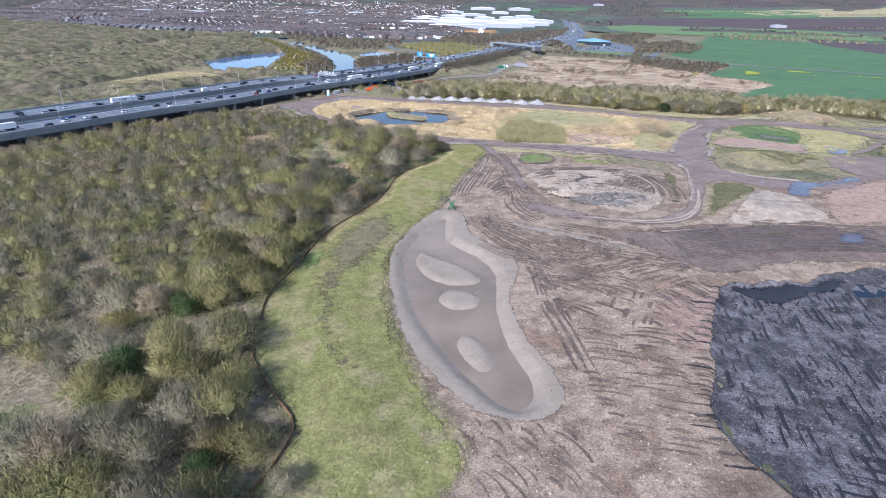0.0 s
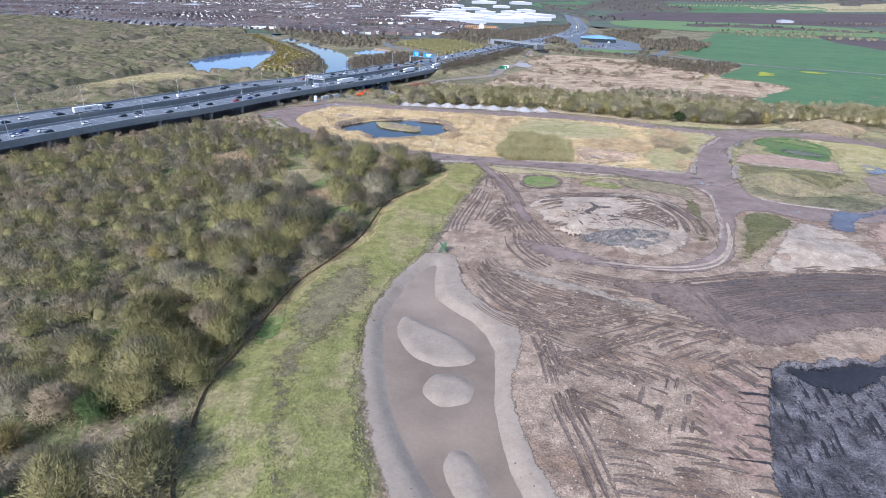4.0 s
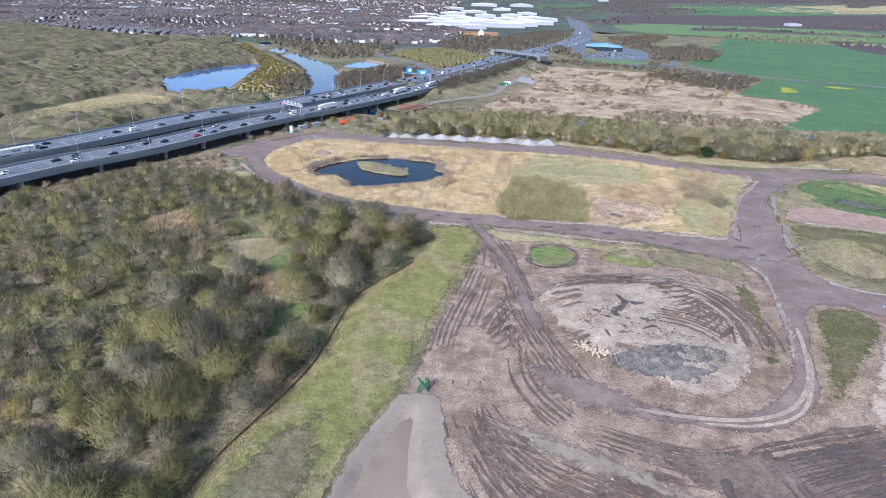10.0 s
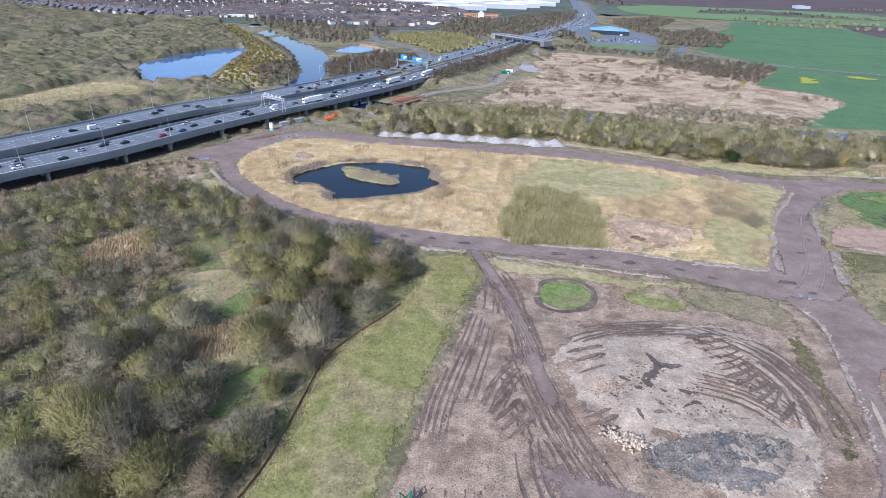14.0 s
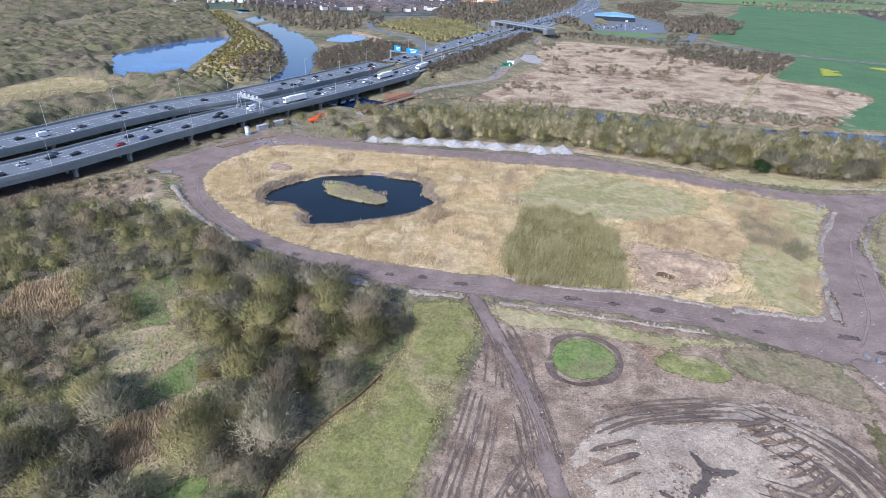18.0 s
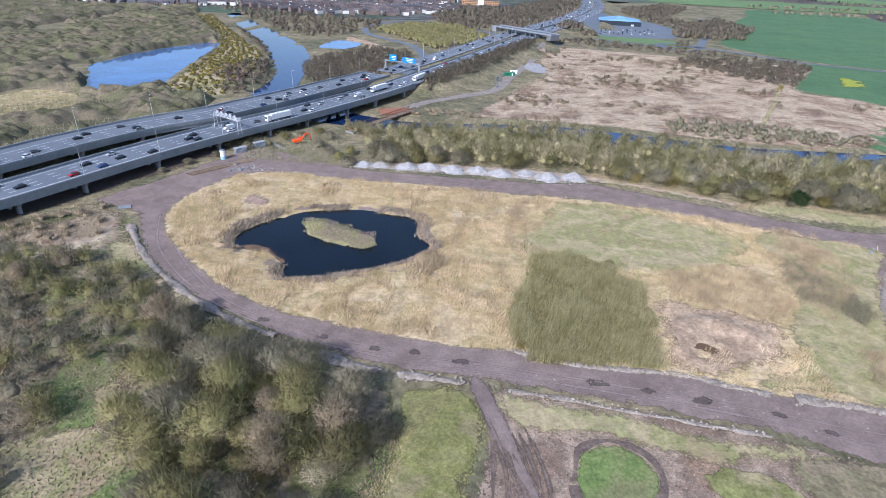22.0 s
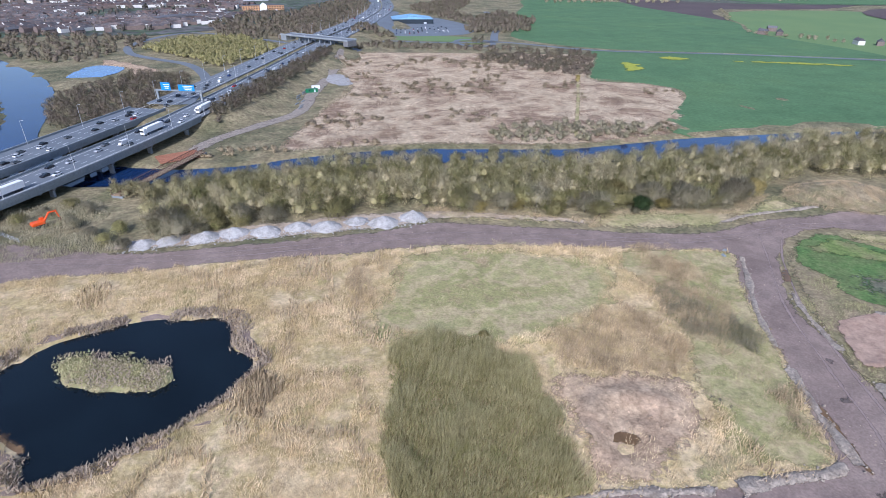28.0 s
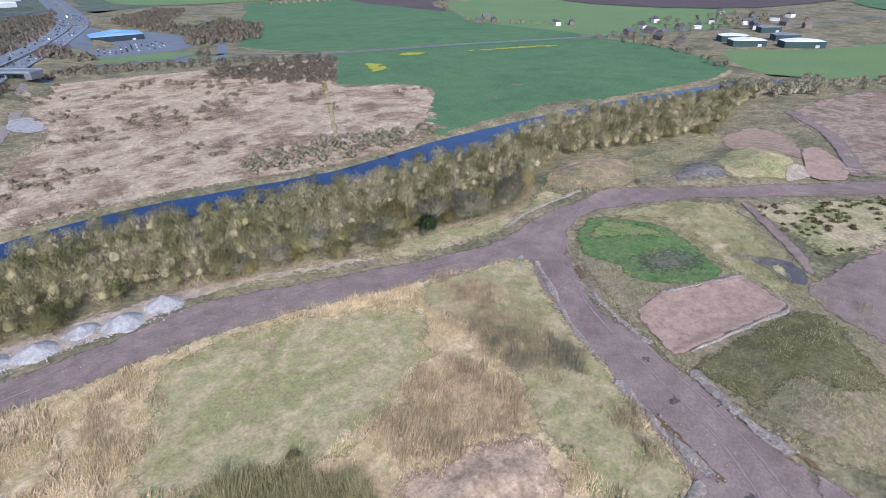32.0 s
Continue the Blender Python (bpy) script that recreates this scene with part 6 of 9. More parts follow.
for x, y, k, s in ((-95.5, 181, 7, 1.15), (-41.5, 70, 7, 1.1), (-81, 104, 7, 1.0), (-27, 63, 3, 0.8), (-134, 330, 6, 1.0), (-60, 262, 7, 0.8), (-40, 268, 7, 0.75)):
    plant(k, x, y, s)
sward("undergrowth", [(x - 0.6, y) for x, y in FENCE] + [(x - 9, y) for x, y in FENCE[::-1]], 5, T_ivy, (0.3, 0.9), (0.15, 0.4), 0.7, "green bramble leaves along the silt fence", "undergrowth", keep=lambda x, y: vnoise(x, y, 16, 104) > -0.25)
sward("undergrowth", WOOD, 1.6, T_ivy, (0.3, 0.9), (0.2, 0.5), 0.8, "green bramble and nettle undergrowth", "undergrowth", keep=lambda x, y: vnoise(x, y, 14, 103) > 0.3)
sward("dead_stems", WOOD, 1.6, T_reedbrown, (0.4, 1.2), (0.1, 0.25), 0.6, "tan dead stems and grass below the scrub", "undergrowth", keep=lambda x, y: vnoise(x, y, 14, 103) <= 0.15)
for k in (0, 1):
    sward("reed_stand", CLEAR[k], 7, T_reedbrown, (1.2, 2.2), (0.2, 0.4), 0.25, "orange-brown reed stand in a wood clearing", "reeds")
sward("sedge_patch", CLEAR[3], 3, T_sedge, (0.5, 1.0), (0.3, 0.6), 0.8, "pale grey broken sedge in a clearing", "sedge")
sward("sedge_patch", CLEAR[2], 2, T_sedge, (0.5, 1.0), (0.3, 0.6), 0.8, "pale grey broken sedge in a clearing", "sedge")

# the grass bank
sward("bank_blades", FENCE + [(-17, 298), (-4, 301)] + BANK_E, 5, T_blade, (0.25, 0.6), (0.25, 0.5), 0.8, "coarse yellow-green grass tussocks on the bank", "grass")
sward("dry_edge", [(x - 0.5, y) for x, y in FENCE[10:]] + [(x + 4 + 2 * math.sin(y * 0.2), y) for x, y in FENCE[:9:-1]], 12, T_reed, (0.4, 0.9), (0.06, 0.16), 0.6, "pale dry grass beside the fence", "grass")

# reeds inside the loop
NOT_REED = [[tuple(np.mean(POND, 0) + (np.array(p) - np.mean(POND, 0)) * 1.02) for p in POND], [tuple(np.mean(GREEN, 0) + (np.array(p) - np.mean(GREEN, 0)) * 0.86) for p in GREEN], BARE, WILLOW, [(88, 335), (97, 352), (104, 372), (101, 392), (112, 401), (146, 390), (132, 366), (120, 341), (108, 319), (100, 305), (88, 308)], [(-97, 400), (-93.4, 407), (-85, 403), (-82.5, 396.5), (-90, 393)]]
MEADOW_IN = [tuple(np.array(p) + 2.0 * unit(np.array([10, 370.0]) - np.array(p))) for p in MEADOW]
sward("reed_bed", MEADOW_IN, 12, T_reed, (0.6, 1.5), (0.07, 0.19), 0.5, "tall golden dry reeds round the pond", "reeds", avoid=NOT_REED, lump=0.8, lump_size=8)
sward("reed_ridge", MEADOW_IN, 1.6, T_reedbrown, (1.6, 2.6), (0.25, 0.5), 0.3, "taller brown reed crests in the bed", "reeds", avoid=NOT_REED, keep=lambda x, y: np.abs(vnoise(x, y, 16, 111)) < 0.13)
ring = smooth(POND, 3, True)
rim_out = [tuple(np.mean(ring, 0) + (p - np.mean(ring, 0)) * 1.09) for p in ring]
rim_in = [tuple(np.mean(ring, 0) + (p - np.mean(ring, 0)) * 0.965) for p in ring]
sward("pond_sedge", rim_out, 9, T_sedge, (0.7, 1.6), (0.3, 0.6), 0.8, "grey-pink broken sedge fringe at the pond", "sedge", avoid=[rim_in], dz=0.5, keep=lambda x, y: vnoise(x, y, 12, 112) > -0.35)
sward("islet_sedge", ISLET, 5, T_sedge, (0.4, 0.9), (0.25, 0.5), 0.7, "grey sedge over the islet", "sedge", dz=1.9, keep=lambda x, y: vnoise(x, y, 5, 113) > -0.1)
sward("islet_grass", ISLET, 5, T_tuss, (0.4, 0.8), (0.25, 0.5), 0.7, "green grass over the islet", "grass", dz=1.9, keep=lambda x, y: vnoise(x, y, 5, 113) < 0.1)
sward("reed_tuft", [(-21.4, 356), (-20.5, 364), (-13, 367), (-10, 359), (-14.7, 350.5)], 10, T_reedbrown, (1.6, 2.6), (0.25, 0.5), 0.35, "round brown reed tuft beside the pond", "reeds")
sward("willow_block", WILLOW, 22, T_willow, (1.6, 4.4), (0.06, 0.16), 0.3, "dense block of upright olive willow shoots", "willow", wind=(0.1, 0.05), lump=0.6, lump_size=6, warp=3.0)
sward("willow_block", WILLOW, 5, T_olive, (1.0, 2.6), (0.3, 0.6), 0.4, "low leafy shoots inside the willow block", "willow")
sward("meadow_tussocks", [tuple(np.mean(GREEN, 0) + (np.array(p) - np.mean(GREEN, 0)) * 1.15) for p in GREEN], 9, T_tuss, (0.25, 0.8), (0.08, 0.22), 0.6, "pale green and straw meadow tussocks", "grass", lump=0.8, lump_size=4, warp=4)
sward("rough_tussocks", [(88, 335), (97, 352), (104, 372), (101, 392), (112, 401), (145, 390), (131, 366), (119, 341), (107, 319), (99, 306), (88, 309)], 9, T_tuss, (0.4, 1.1), (0.08, 0.22), 0.5, "rough tan and green tussocks", "grass", lump=0.8, lump_size=5, warp=2)
sward("tan_reeds", [(110, 390), (130, 396), (124, 372), (114, 348), (102, 341), (104, 360), (106, 376)], 9, T_reedbrown, (0.8, 2.0), (0.08, 0.2), 0.35, "tan and brown reeds along the bramble band", "reeds", lump=0.8, lump_size=5, warp=3)
sward("plot_reeds", BARE, 2.5, T_reed, (0.4, 1.2), (0.08, 0.2), 0.5, "thin straw reeds over the bare plot", "reeds", keep=lambda x, y: vnoise(x, y, 8, 171) > 0.0, dz=0.5)
sward("brown_reeds", [(54, 350), (72, 369), (93, 367), (97, 352), (89, 335), (70, 345)], 11, T_reedbrown, (0.9, 2.3), (0.08, 0.2), 0.35, "brown reed stand beside the bare plot", "reeds", lump=0.7, lump_size=5, warp=3.5)
sward("brown_reeds", [(100, 382), (118, 404), (129, 397), (113, 367), (104, 350), (98, 347)], 8, T_reedbrown, (0.9, 2.3), (0.08, 0.2), 0.35, "brown reed stand near the road bend", "reeds", lump=0.7, lump_size=5, warp=3.5)
sward("brown_reeds", [(10, 405), (15, 422), (20, 414), (16, 391), (11, 385)], 11, T_reedbrown, (0.9, 2.3), (0.08, 0.2), 0.35, "brown reed line dividing the meadow", "reeds", lump=0.7, lump_size=5, warp=3.5)
sward("brown_reeds", [(100, 306), (107, 318), (113, 330), (108, 329), (99, 312)], 13, T_reedbrown, (0.9, 2.3), (0.08, 0.2), 0.35, "brown reed stand beside the haul road", "reeds", lump=0.7, lump_size=5, warp=3.5)
for x, y, k, s in ((44, 366, 7, 0.4), (-62, 385, 2, 0.3), (12, 318, 7, 0.35)):
    plant(k, x, y, s)

sward("bramble_band", [(104, 374), (110, 374), (114, 358), (119, 346), (112, 339), (106, 343), (100, 352), (101, 364)], 16, T_grey, (0.8, 2.8), (0.06, 0.16), 0.35, "grey-brown bramble and willow band by the road bend", "bushes", lump=0.9, lump_size=4, warp=2.5)

# the belt beside the river
belt = scatter_in(BELT, 5.8, 0.55, None, (), 2.5)
belt = belt[np.argsort(belt[:, 1] + 0.12 * belt[:, 0])]
BW = np.array([3, 2, 2, 3.5, 3, 3, 1.6, 0.9, 0.4])
BW = BW / BW.sum()
for x, y in belt[:65]:
    plant(int(RNG.choice(len(KINDS), p=BW)), x, y, RNG.uniform(0.85, 1.5))
pick = RNG.random(len(belt) - 65)
thicket("belt_trees", belt[65:][pick < 0.65], "olive willow belt along the river", (2.6, 5.6), (6.5, 11), 640, (0.6, 1.7), (0.09, 0.2), T_belt, up=0.6)
thicket("belt_trees", belt[65:][pick >= 0.65], "grey leafless belt along the river", (2.6, 5.6), (6.5, 11), 640, (0.6, 1.7), (0.09, 0.2), T_olive, up=0.6)
sward("belt_fringe", [(45, 450), (92, 433), (112, 420), (124, 428), (172, 416), (200, 428), (196, 431), (172, 422), (122, 434), (111, 427), (91, 439), (50, 456)], 8, T_reedbrown, (0.4, 1.2), (0.08, 0.2), 0.6, "brown dead stems below the tree belt", "undergrowth")
for x, y, k, s in ((-62, 448, 4, 0.7), (-70, 455, 0, 0.7), (-76, 462, 3, 0.7), (-84, 470, 4, 0.8), (-66, 462, 0, 0.8), (-104, 478, 1, 0.7), (-110, 470, 4, 0.6), (-118, 462, 4, 0.6), (-128, 448, 4, 0.6), (-90, 492, 0, 0.8), (-82, 484, 3, 0.8), (-136, 436, 3, 0.5), (-142, 424, 4, 0.5), (-98, 486, 4, 0.7), (-122, 470, 0, 0.5), (132, 428, 4, 0.55), (236, 400, 4, 0.4)):
    plant(k, x, y, s)

# marsh, ridge and scrub beyond
MARSH_REED = [(-330, 470), (-312, 560), (-262, 556), (-240, 524), (-270, 485), (-297, 436)]
canopy("marsh_scrub", [(-520, 220), (-380, 130), (-352, 150), (-318, 200), (-280, 290), (-255, 350), (-232, 410), (-205, 462), (-170, 515), (-178, 560), (-225, 575), (-245, 655), (-262, 754), (-305, 848), (-412, 1020), (-440, 1090), (-520, 1060)], 2.2, 5.2, 9, T_marsh, "olive-grey willow scrub across the western marsh", 0.9, (0.7, 1.9), (0.12, 0.32), -0.5, [LAKE, MARSH_REED])
canopy("marsh_scrub", [(-900, 300), (-520, 220), (-520, 1060), (-440, 1090), (-470, 1130), (-620, 1080), (-800, 1180), (-1300, 1500), (-1700, 1300)], 5.0, 6.5, 15, T_marsh, "olive-grey willow scrub far across the marsh", 0.06, (1.4, 3.0), (0.5, 1.2), -0.7)
sward("marsh_stems", [(-480, 330), (-372, 150), (-340, 165), (-300, 250), (-255, 350), (-232, 410), (-205, 462), (-175, 515), (-185, 570), (-240, 570), (-330, 470), (-340, 640), (-330, 720), (-480, 800)], 0.5, T_grey, (0.8, 1.8), (0.4, 0.9), 0.7, "grey-olive stems and low scrub of the marsh", "scrub", avoid=[LAKE])
VERGE_W = [(-286, 106), (-226, 246), (-190, 322), (-164, 352), (-146, 350), (-130, 366), (-145, 388), (-172, 366), (-203, 316), (-240, 240), (-304, 104)]
sward("heath_stems", VERGE_W, 5, T_brown, (0.4, 1.3), (0.12, 0.3), 0.6, "brown-grey dead heath beside the viaduct", "scrub", lump=0.7, lump_size=6, warp=2.5)
thicket("heath_bushes", scatter_in(VERGE_W, 7.5, 0.5, lambda x, y: vnoise(x, y, 20, 181) > 0.0), "low brown leafless bushes beside the viaduct", (1.6, 3.0), (1.5, 3.2), 110, (0.5, 1.4), (0.08, 0.2), T_brown, "bushes")
sward("river_brush", [(-135, 450), (-100, 447), (-70, 446), (-50, 454), (-40, 470), (-62, 492), (-95, 500), (-128, 488)], 6, T_grey, (0.6, 2.4), (0.10, 0.26), 0.5, "grey brush on the bank beside the viaduct", "scrub", lump=0.9, lump_size=7, keep=lambda x, y: vnoise(x, y, 12, 182) > -0.25, warp=2)
thicket("gorse", scatter_in(GORSE, 5.5, 0.45), "yellow-flecked gorse on the dry ridge", (1.6, 3.4), (1.2, 2.6), 36, (0.4, 1.0), (0.3, 0.7), T_gorse, "bushes")
thicket("ridge_scrub", scatter_in([(-205, 610), (-190, 700), (-240, 790), (-300, 890), (-292, 895), (-232, 798), (-192, 708), (-165, 620), (-170, 570)], 7, 0.45), "brown scrub along the river ridge", (2.5, 4), (3, 5), 90, (0.6, 1.4), (0.3, 0.6), T_thorn, "bushes")
sward("marsh_reeds", [(-326, 475), (-308, 556), (-268, 553), (-247, 524), (-275, 490), (-297, 440)], 1.2, T_tuss, (0.5, 1.2), (0.3, 0.7), 0.7, "pale reeds in the western marsh", "reeds")
thicket("slip_wood", scatter_in([(-130, 615), (-90, 640), (-70, 700), (-75, 770), (-120, 790), (-160, 700), (-146, 640)], 6.5, 0.45), "grey-brown young wood beside the slip road", (2.5, 4), (5, 7.5), 150, (0.7, 1.8), (0.2, 0.42), T_thorn)
thicket("slip_wood", scatter_in([(-60, 800), (-20, 860), (0, 920), (-40, 1010), (-110, 1010), (-138, 930), (-100, 880), (-75, 850)], 8, 0.45), "olive wood inside the slip road loop", (4, 6), (6, 8), 60, (1, 2), (0.4, 0.8), T_olive)
thicket("bank_wood", scatter_in([(-42, 590), (-22, 635), (28, 765), (52, 835), (42, 850), (12, 775), (-22, 690), (-46, 628)], 4.6, 0.5), "leafless wood on the motorway embankment", (2.0, 3.6), (3.5, 6.5), 160, (0.6, 1.6), (0.16, 0.36), T_thorn)
bush = scatter_in(SCRUB, 9, 0.6, lambda x, y: (vnoise(x, y, 35, 131) + 0.5 * vnoise(x, y, 12, 132) > 0.42) & (x + y > 590))
thicket("scrub_bushes", bush, "brown leafless bushes dotted over the scrub field", (1.2, 4.6), (1.0, 3.0), 70, (0.6, 1.5), (0.2, 0.45), T_brown, "bushes")
thicket("field_bushes", scatter_in([(255, 690), (320, 790), (215, 832), (190, 800), (230, 720)], 8, 0.45), "grey scrub thicket at the field corner", (3, 4.5), (3.5, 5.5), 100, (0.7, 1.6), (0.3, 0.7), T_thorn, "bushes")
thicket("bank_bushes", scatter_in([(150, 523), (200, 523), (225, 535), (180, 560), (120, 560), (105, 540)], 7, 0.45), "grey-brown bushes above the river", (2.5, 4), (3, 5), 110, (0.6, 1.4), (0.25, 0.5), T_grey, "bushes")
sward("bracken", SCRUB, 0.8, T_bracken, (0.3, 0.8), (0.5, 1.2), 0.9, "dead bracken and pale grass over the scrub field", "bracken")
thicket("yellow_bushes", np.array([(246, 690), (243, 684), (238, 676)]), "yellow-green flowering bushes on a field path", (2, 3), (2.5, 4), 90, (0.5, 1.2), (0.3, 0.6), T_yellow, "bushes")
thicket("yard_trees", scatter_in([(420, 440), (490, 395), (530, 420), (480, 470), (440, 462)], 7.5, 0.45), "grey willows where the river bends away", (4, 5.5), (6, 8), 120, (0.7, 1.6), (0.3, 0.6), T_grey)
thicket("yard_trees", scatter_in([(495, 395), (640, 330), (660, 345), (520, 410)], 9, 0.45), "grey hedge trees by the pasture", (3, 4.5), (4, 6), 80, (0.7, 1.6), (0.3, 0.6), T_grey)
sward("plot_grass", [(125, 297), (129.6, 323), (140, 348), (160, 378), (178, 391), (196, 388), (226, 380), (240, 360), (225, 335), (205, 318), (200, 300), (178, 285), (140, 273), (125, 286)], 5.5, T_tuss, (0.3, 1.0), (0.08, 0.22), 0.6, "dry tussocks over the eastern plot", "grass", avoid=[[(171, 387), (177, 391), (185, 393), (194, 392), (203, 374), (200, 358), (192, 345), (188, 338), (176, 339), (167, 346), (161, 356), (165, 365), (163, 376)], [(144, 345), (152, 346), (160, 346), (171, 341), (186, 334.5), (188, 332), (185, 324), (180, 316), (165, 319), (139, 326), (134, 327), (138, 335)]], lump=0.9, lump_size=5, warp=2)
sward("bank_tussocks", [(198, 392), (214, 385), (228, 376), (240, 360), (222, 340), (206, 327), (197, 319), (186, 320), (189, 339), (202, 359), (204, 375)], 11, T_tuss, (0.2, 0.8), (0.10, 0.24), 0.7, "pale straw tussocks over the dry bank", "grass", lump=0.9, lump_size=4, warp=2.5, dz=0.3)
sward("hillock_grass", [(200, 424), (214, 434), (230, 438), (251, 431), (253, 416), (240, 403), (225, 400), (206, 412)], 6, T_reedbrown, (0.4, 1.2), (0.10, 0.26), 0.5, "brown dead grass over the hillock", "grass", lump=0.8, lump_size=5, warp=2)
sward("knoll_tussocks", [(289, 388), (310, 390), (326, 386), (319, 370), (309, 357), (290, 354), (278, 364), (274, 376)], 6, T_tuss, (0.3, 0.9), (0.12, 0.28), 0.6, "straw tussocks over the knoll", "grass", lump=0.9, lump_size=4, warp=2)
sward("verge_tussocks", [(52, 446), (80, 435), (118, 419), (150, 411), (172, 413), (200, 414), (204, 426), (172, 420), (122, 432), (111, 424), (91, 437), (60, 450)], 5, T_tuss, (0.3, 0.9), (0.10, 0.24), 0.6, "tan and green tussocks below the tree belt", "grass", lump=0.9, lump_size=5, warp=2)
sward("yard_tussocks", [(232, 404), (262, 420), (300, 414), (340, 412), (330, 400), (292, 398), (262, 400)], 2.5, T_tuss, (0.3, 0.9), (0.14, 0.34), 0.6, "dry tussocks between road and tree belt", "grass", lump=0.9, lump_size=6, warp=2)
thicket("scrub_gorse", scatter_in([(248, 355), (271, 336), (298, 319), (268, 306), (245, 307), (216, 319), (218, 327), (236, 341)], 3.6, 0.6, lambda x, y: vnoise(x, y, 11, 226) + 0.6 * vnoise(x, y, 5, 227) > 0.05), "dark low gorse on the dry scrub ground", (0.8, 2.4), (0.5, 1.5), 64, (0.3, 0.8), (0.15, 0.34), T_heath, "bushes")
thicket("belt_trees", scatter_in([(-84, 508), (-40, 510), (-12, 513), (-10, 500), (-40, 488), (-62, 486)], 5.0, 0.5), "grey-brown willows on the bank by the lattice bridge", (2.0, 4.2), (4, 8), 420, (0.6, 1.6), (0.08, 0.2), T_belt, up=0.7)
thicket("bank_bushes", scatter_in([(-48, 543), (-20, 543), (30, 546), (62, 546), (60, 552), (-20, 552), (-46, 556)], 5.5, 0.55, lambda x, y: vnoise(x, y, 15, 228) > -0.3), "low brown bushes on the far river bank", (1.6, 3.4), (1.5, 3.6), 90, (0.5, 1.3), (0.2, 0.4), T_brown, "bushes")
sward("verge_grass", [(5, 299.5), (22.7, 299), (51, 292.5), (69, 291), (78, 287.5), (60, 285), (49, 283.7), (33, 288), (16, 288), (8.6, 291)], 3, T_tuss, (0.2, 0.5), (0.25, 0.5), 0.8, "tan verge grass below the road", "grass")
sward("verge_grass", [(-125, 352), (-118.5, 362), (-88, 334), (-63, 320), (-40.5, 312), (-17, 299), (-35, 299), (-64, 315), (-87, 325)], 3, T_tuss, (0.2, 0.6), (0.25, 0.5), 0.8, "tan verge grass beside the loop road", "grass")
sward("oval_grass", [(20.9, 278), (23.6, 284.8), (31.4, 287.2), (37.3, 283), (37.6, 276.6), (33, 271), (26, 270), (21.8, 272.8)], 6, T_ivy, (0.2, 0.5), (0.2, 0.4), 0.7, "bright green grass in the round patch", "grass")
sward("knoll_grass", [(106, 248.5), (118.4, 252), (123, 242), (103, 217), (88, 202), (89, 208), (96.6, 227)], 3, T_ivy, (0.3, 0.8), (0.25, 0.5), 0.7, "green weeds over the knoll", "grass")
for k in KINDS:
    for o in (*k[0].children_recursive, k[0]):
        bpy.data.objects.remove(o)

# ---- motorway furniture ----
def along(line, s, off=0.0):
    """A place at s metres along a line, off metres to its left, and the heading there."""
    seg = np.concatenate([[0], np.cumsum(np.linalg.norm(np.diff(line, axis=0), axis=1))])
    i = min(int(np.searchsorted(seg, s)), len(line) - 1)
    j = max(i - 1, 0)
    d = unit(line[min(j + 1, len(line) - 1)] - line[j])
    p = line[j] + d * (s - seg[j])
    return p[0] - d[1] * off, p[1] + d[0] * off, math.atan2(d[1], d[0])


def length_of(line):
    return float(np.sum(np.linalg.norm(np.diff(line, axis=0), axis=1)))


def lamp_post():
    thing = empty("lamp_post", Matrix.Translation((0, -900, 0)), "tall galvanised motorway lamp post with two arms", "lamp post", "motorway lamps")
    bm = bmesh.new()
    rod(bm, (0, 0, 0), (0, 0, 1.5), 0.16, 0.14, 8)
    rod(bm, (0, 0, 1.5), (0, 0, 12), 0.12, 0.06, 8)
    part("pole", bm, M_steel, thing)
    bm = bmesh.new()
    rod(bm, (0, 0, 11.9), (0, 1.6, 12.25), 0.05, 0.04, 6)
    part("arm", bm, M_steel, thing)
    part("lantern", box(bmesh.new(), 0, 1.9, 12.25, 0.32, 0.8, 0.18, bevel=0.05), M_steel, thing)
    return thing


LAMP = lamp_post()
lamps = 0
for s in np.arange(20, length_of(NEAR) * 0.52, 34):
    x, y, a = along(NEAR, s, 0.9)
    copy_thing(LAMP, Matrix.Translation((x, y, DECK_Z)) @ Matrix.Rotation(a, 4, "Z"))
for s in np.arange(30, length_of(FAR) * 0.52, 34):
    x, y, a = along(FAR, s, (FAR_W if s < 560 else 21.5) - 0.9)
    copy_thing(LAMP, Matrix.Translation((x, y, DECK_Z)) @ Matrix.Rotation(a + math.pi, 4, "Z"))
for s in np.arange(660, length_of(NEAR) * 0.9, 60):
    x, y, a = along(NEAR, s, 22.5)
    copy_thing(LAMP, Matrix.Translation((x, y, DECK_Z - 0.4)) @ Matrix.Rotation(a, 4, "Z"))
for o in (*LAMP.children_recursive, LAMP):
    bpy.data.objects.remove(o)


def truss(bm, a, b, deep, wide, bays, r=0.09):
    """A square lattice beam from a to b."""
    a, b = Vector(a), Vector(b)
    up = Vector((0, 0, deep))
    d = (b - a).normalized()
    side = d.cross(Vector((0, 0, 1))) * wide
    for c in (Vector(), up, side, up + side):
        rod(bm, a + c, b + c, r, n=5)
    for i in range(bays + 1):
        p = a + (b - a) * i / bays
        rod(bm, p, p + up, r * 0.7, n=4), rod(bm, p + side, p + up + side, r * 0.7, n=4), rod(bm, p + up, p + up + side, r * 0.7, n=4)
        if i < bays:
            q = a + (b - a) * (i + 1) / bays
            rod(bm, p, q + up, r * 0.6, n=4), rod(bm, p + side, q + up + side, r * 0.6, n=4), rod(bm, p + up, q + up + side, r * 0.6, n=4)


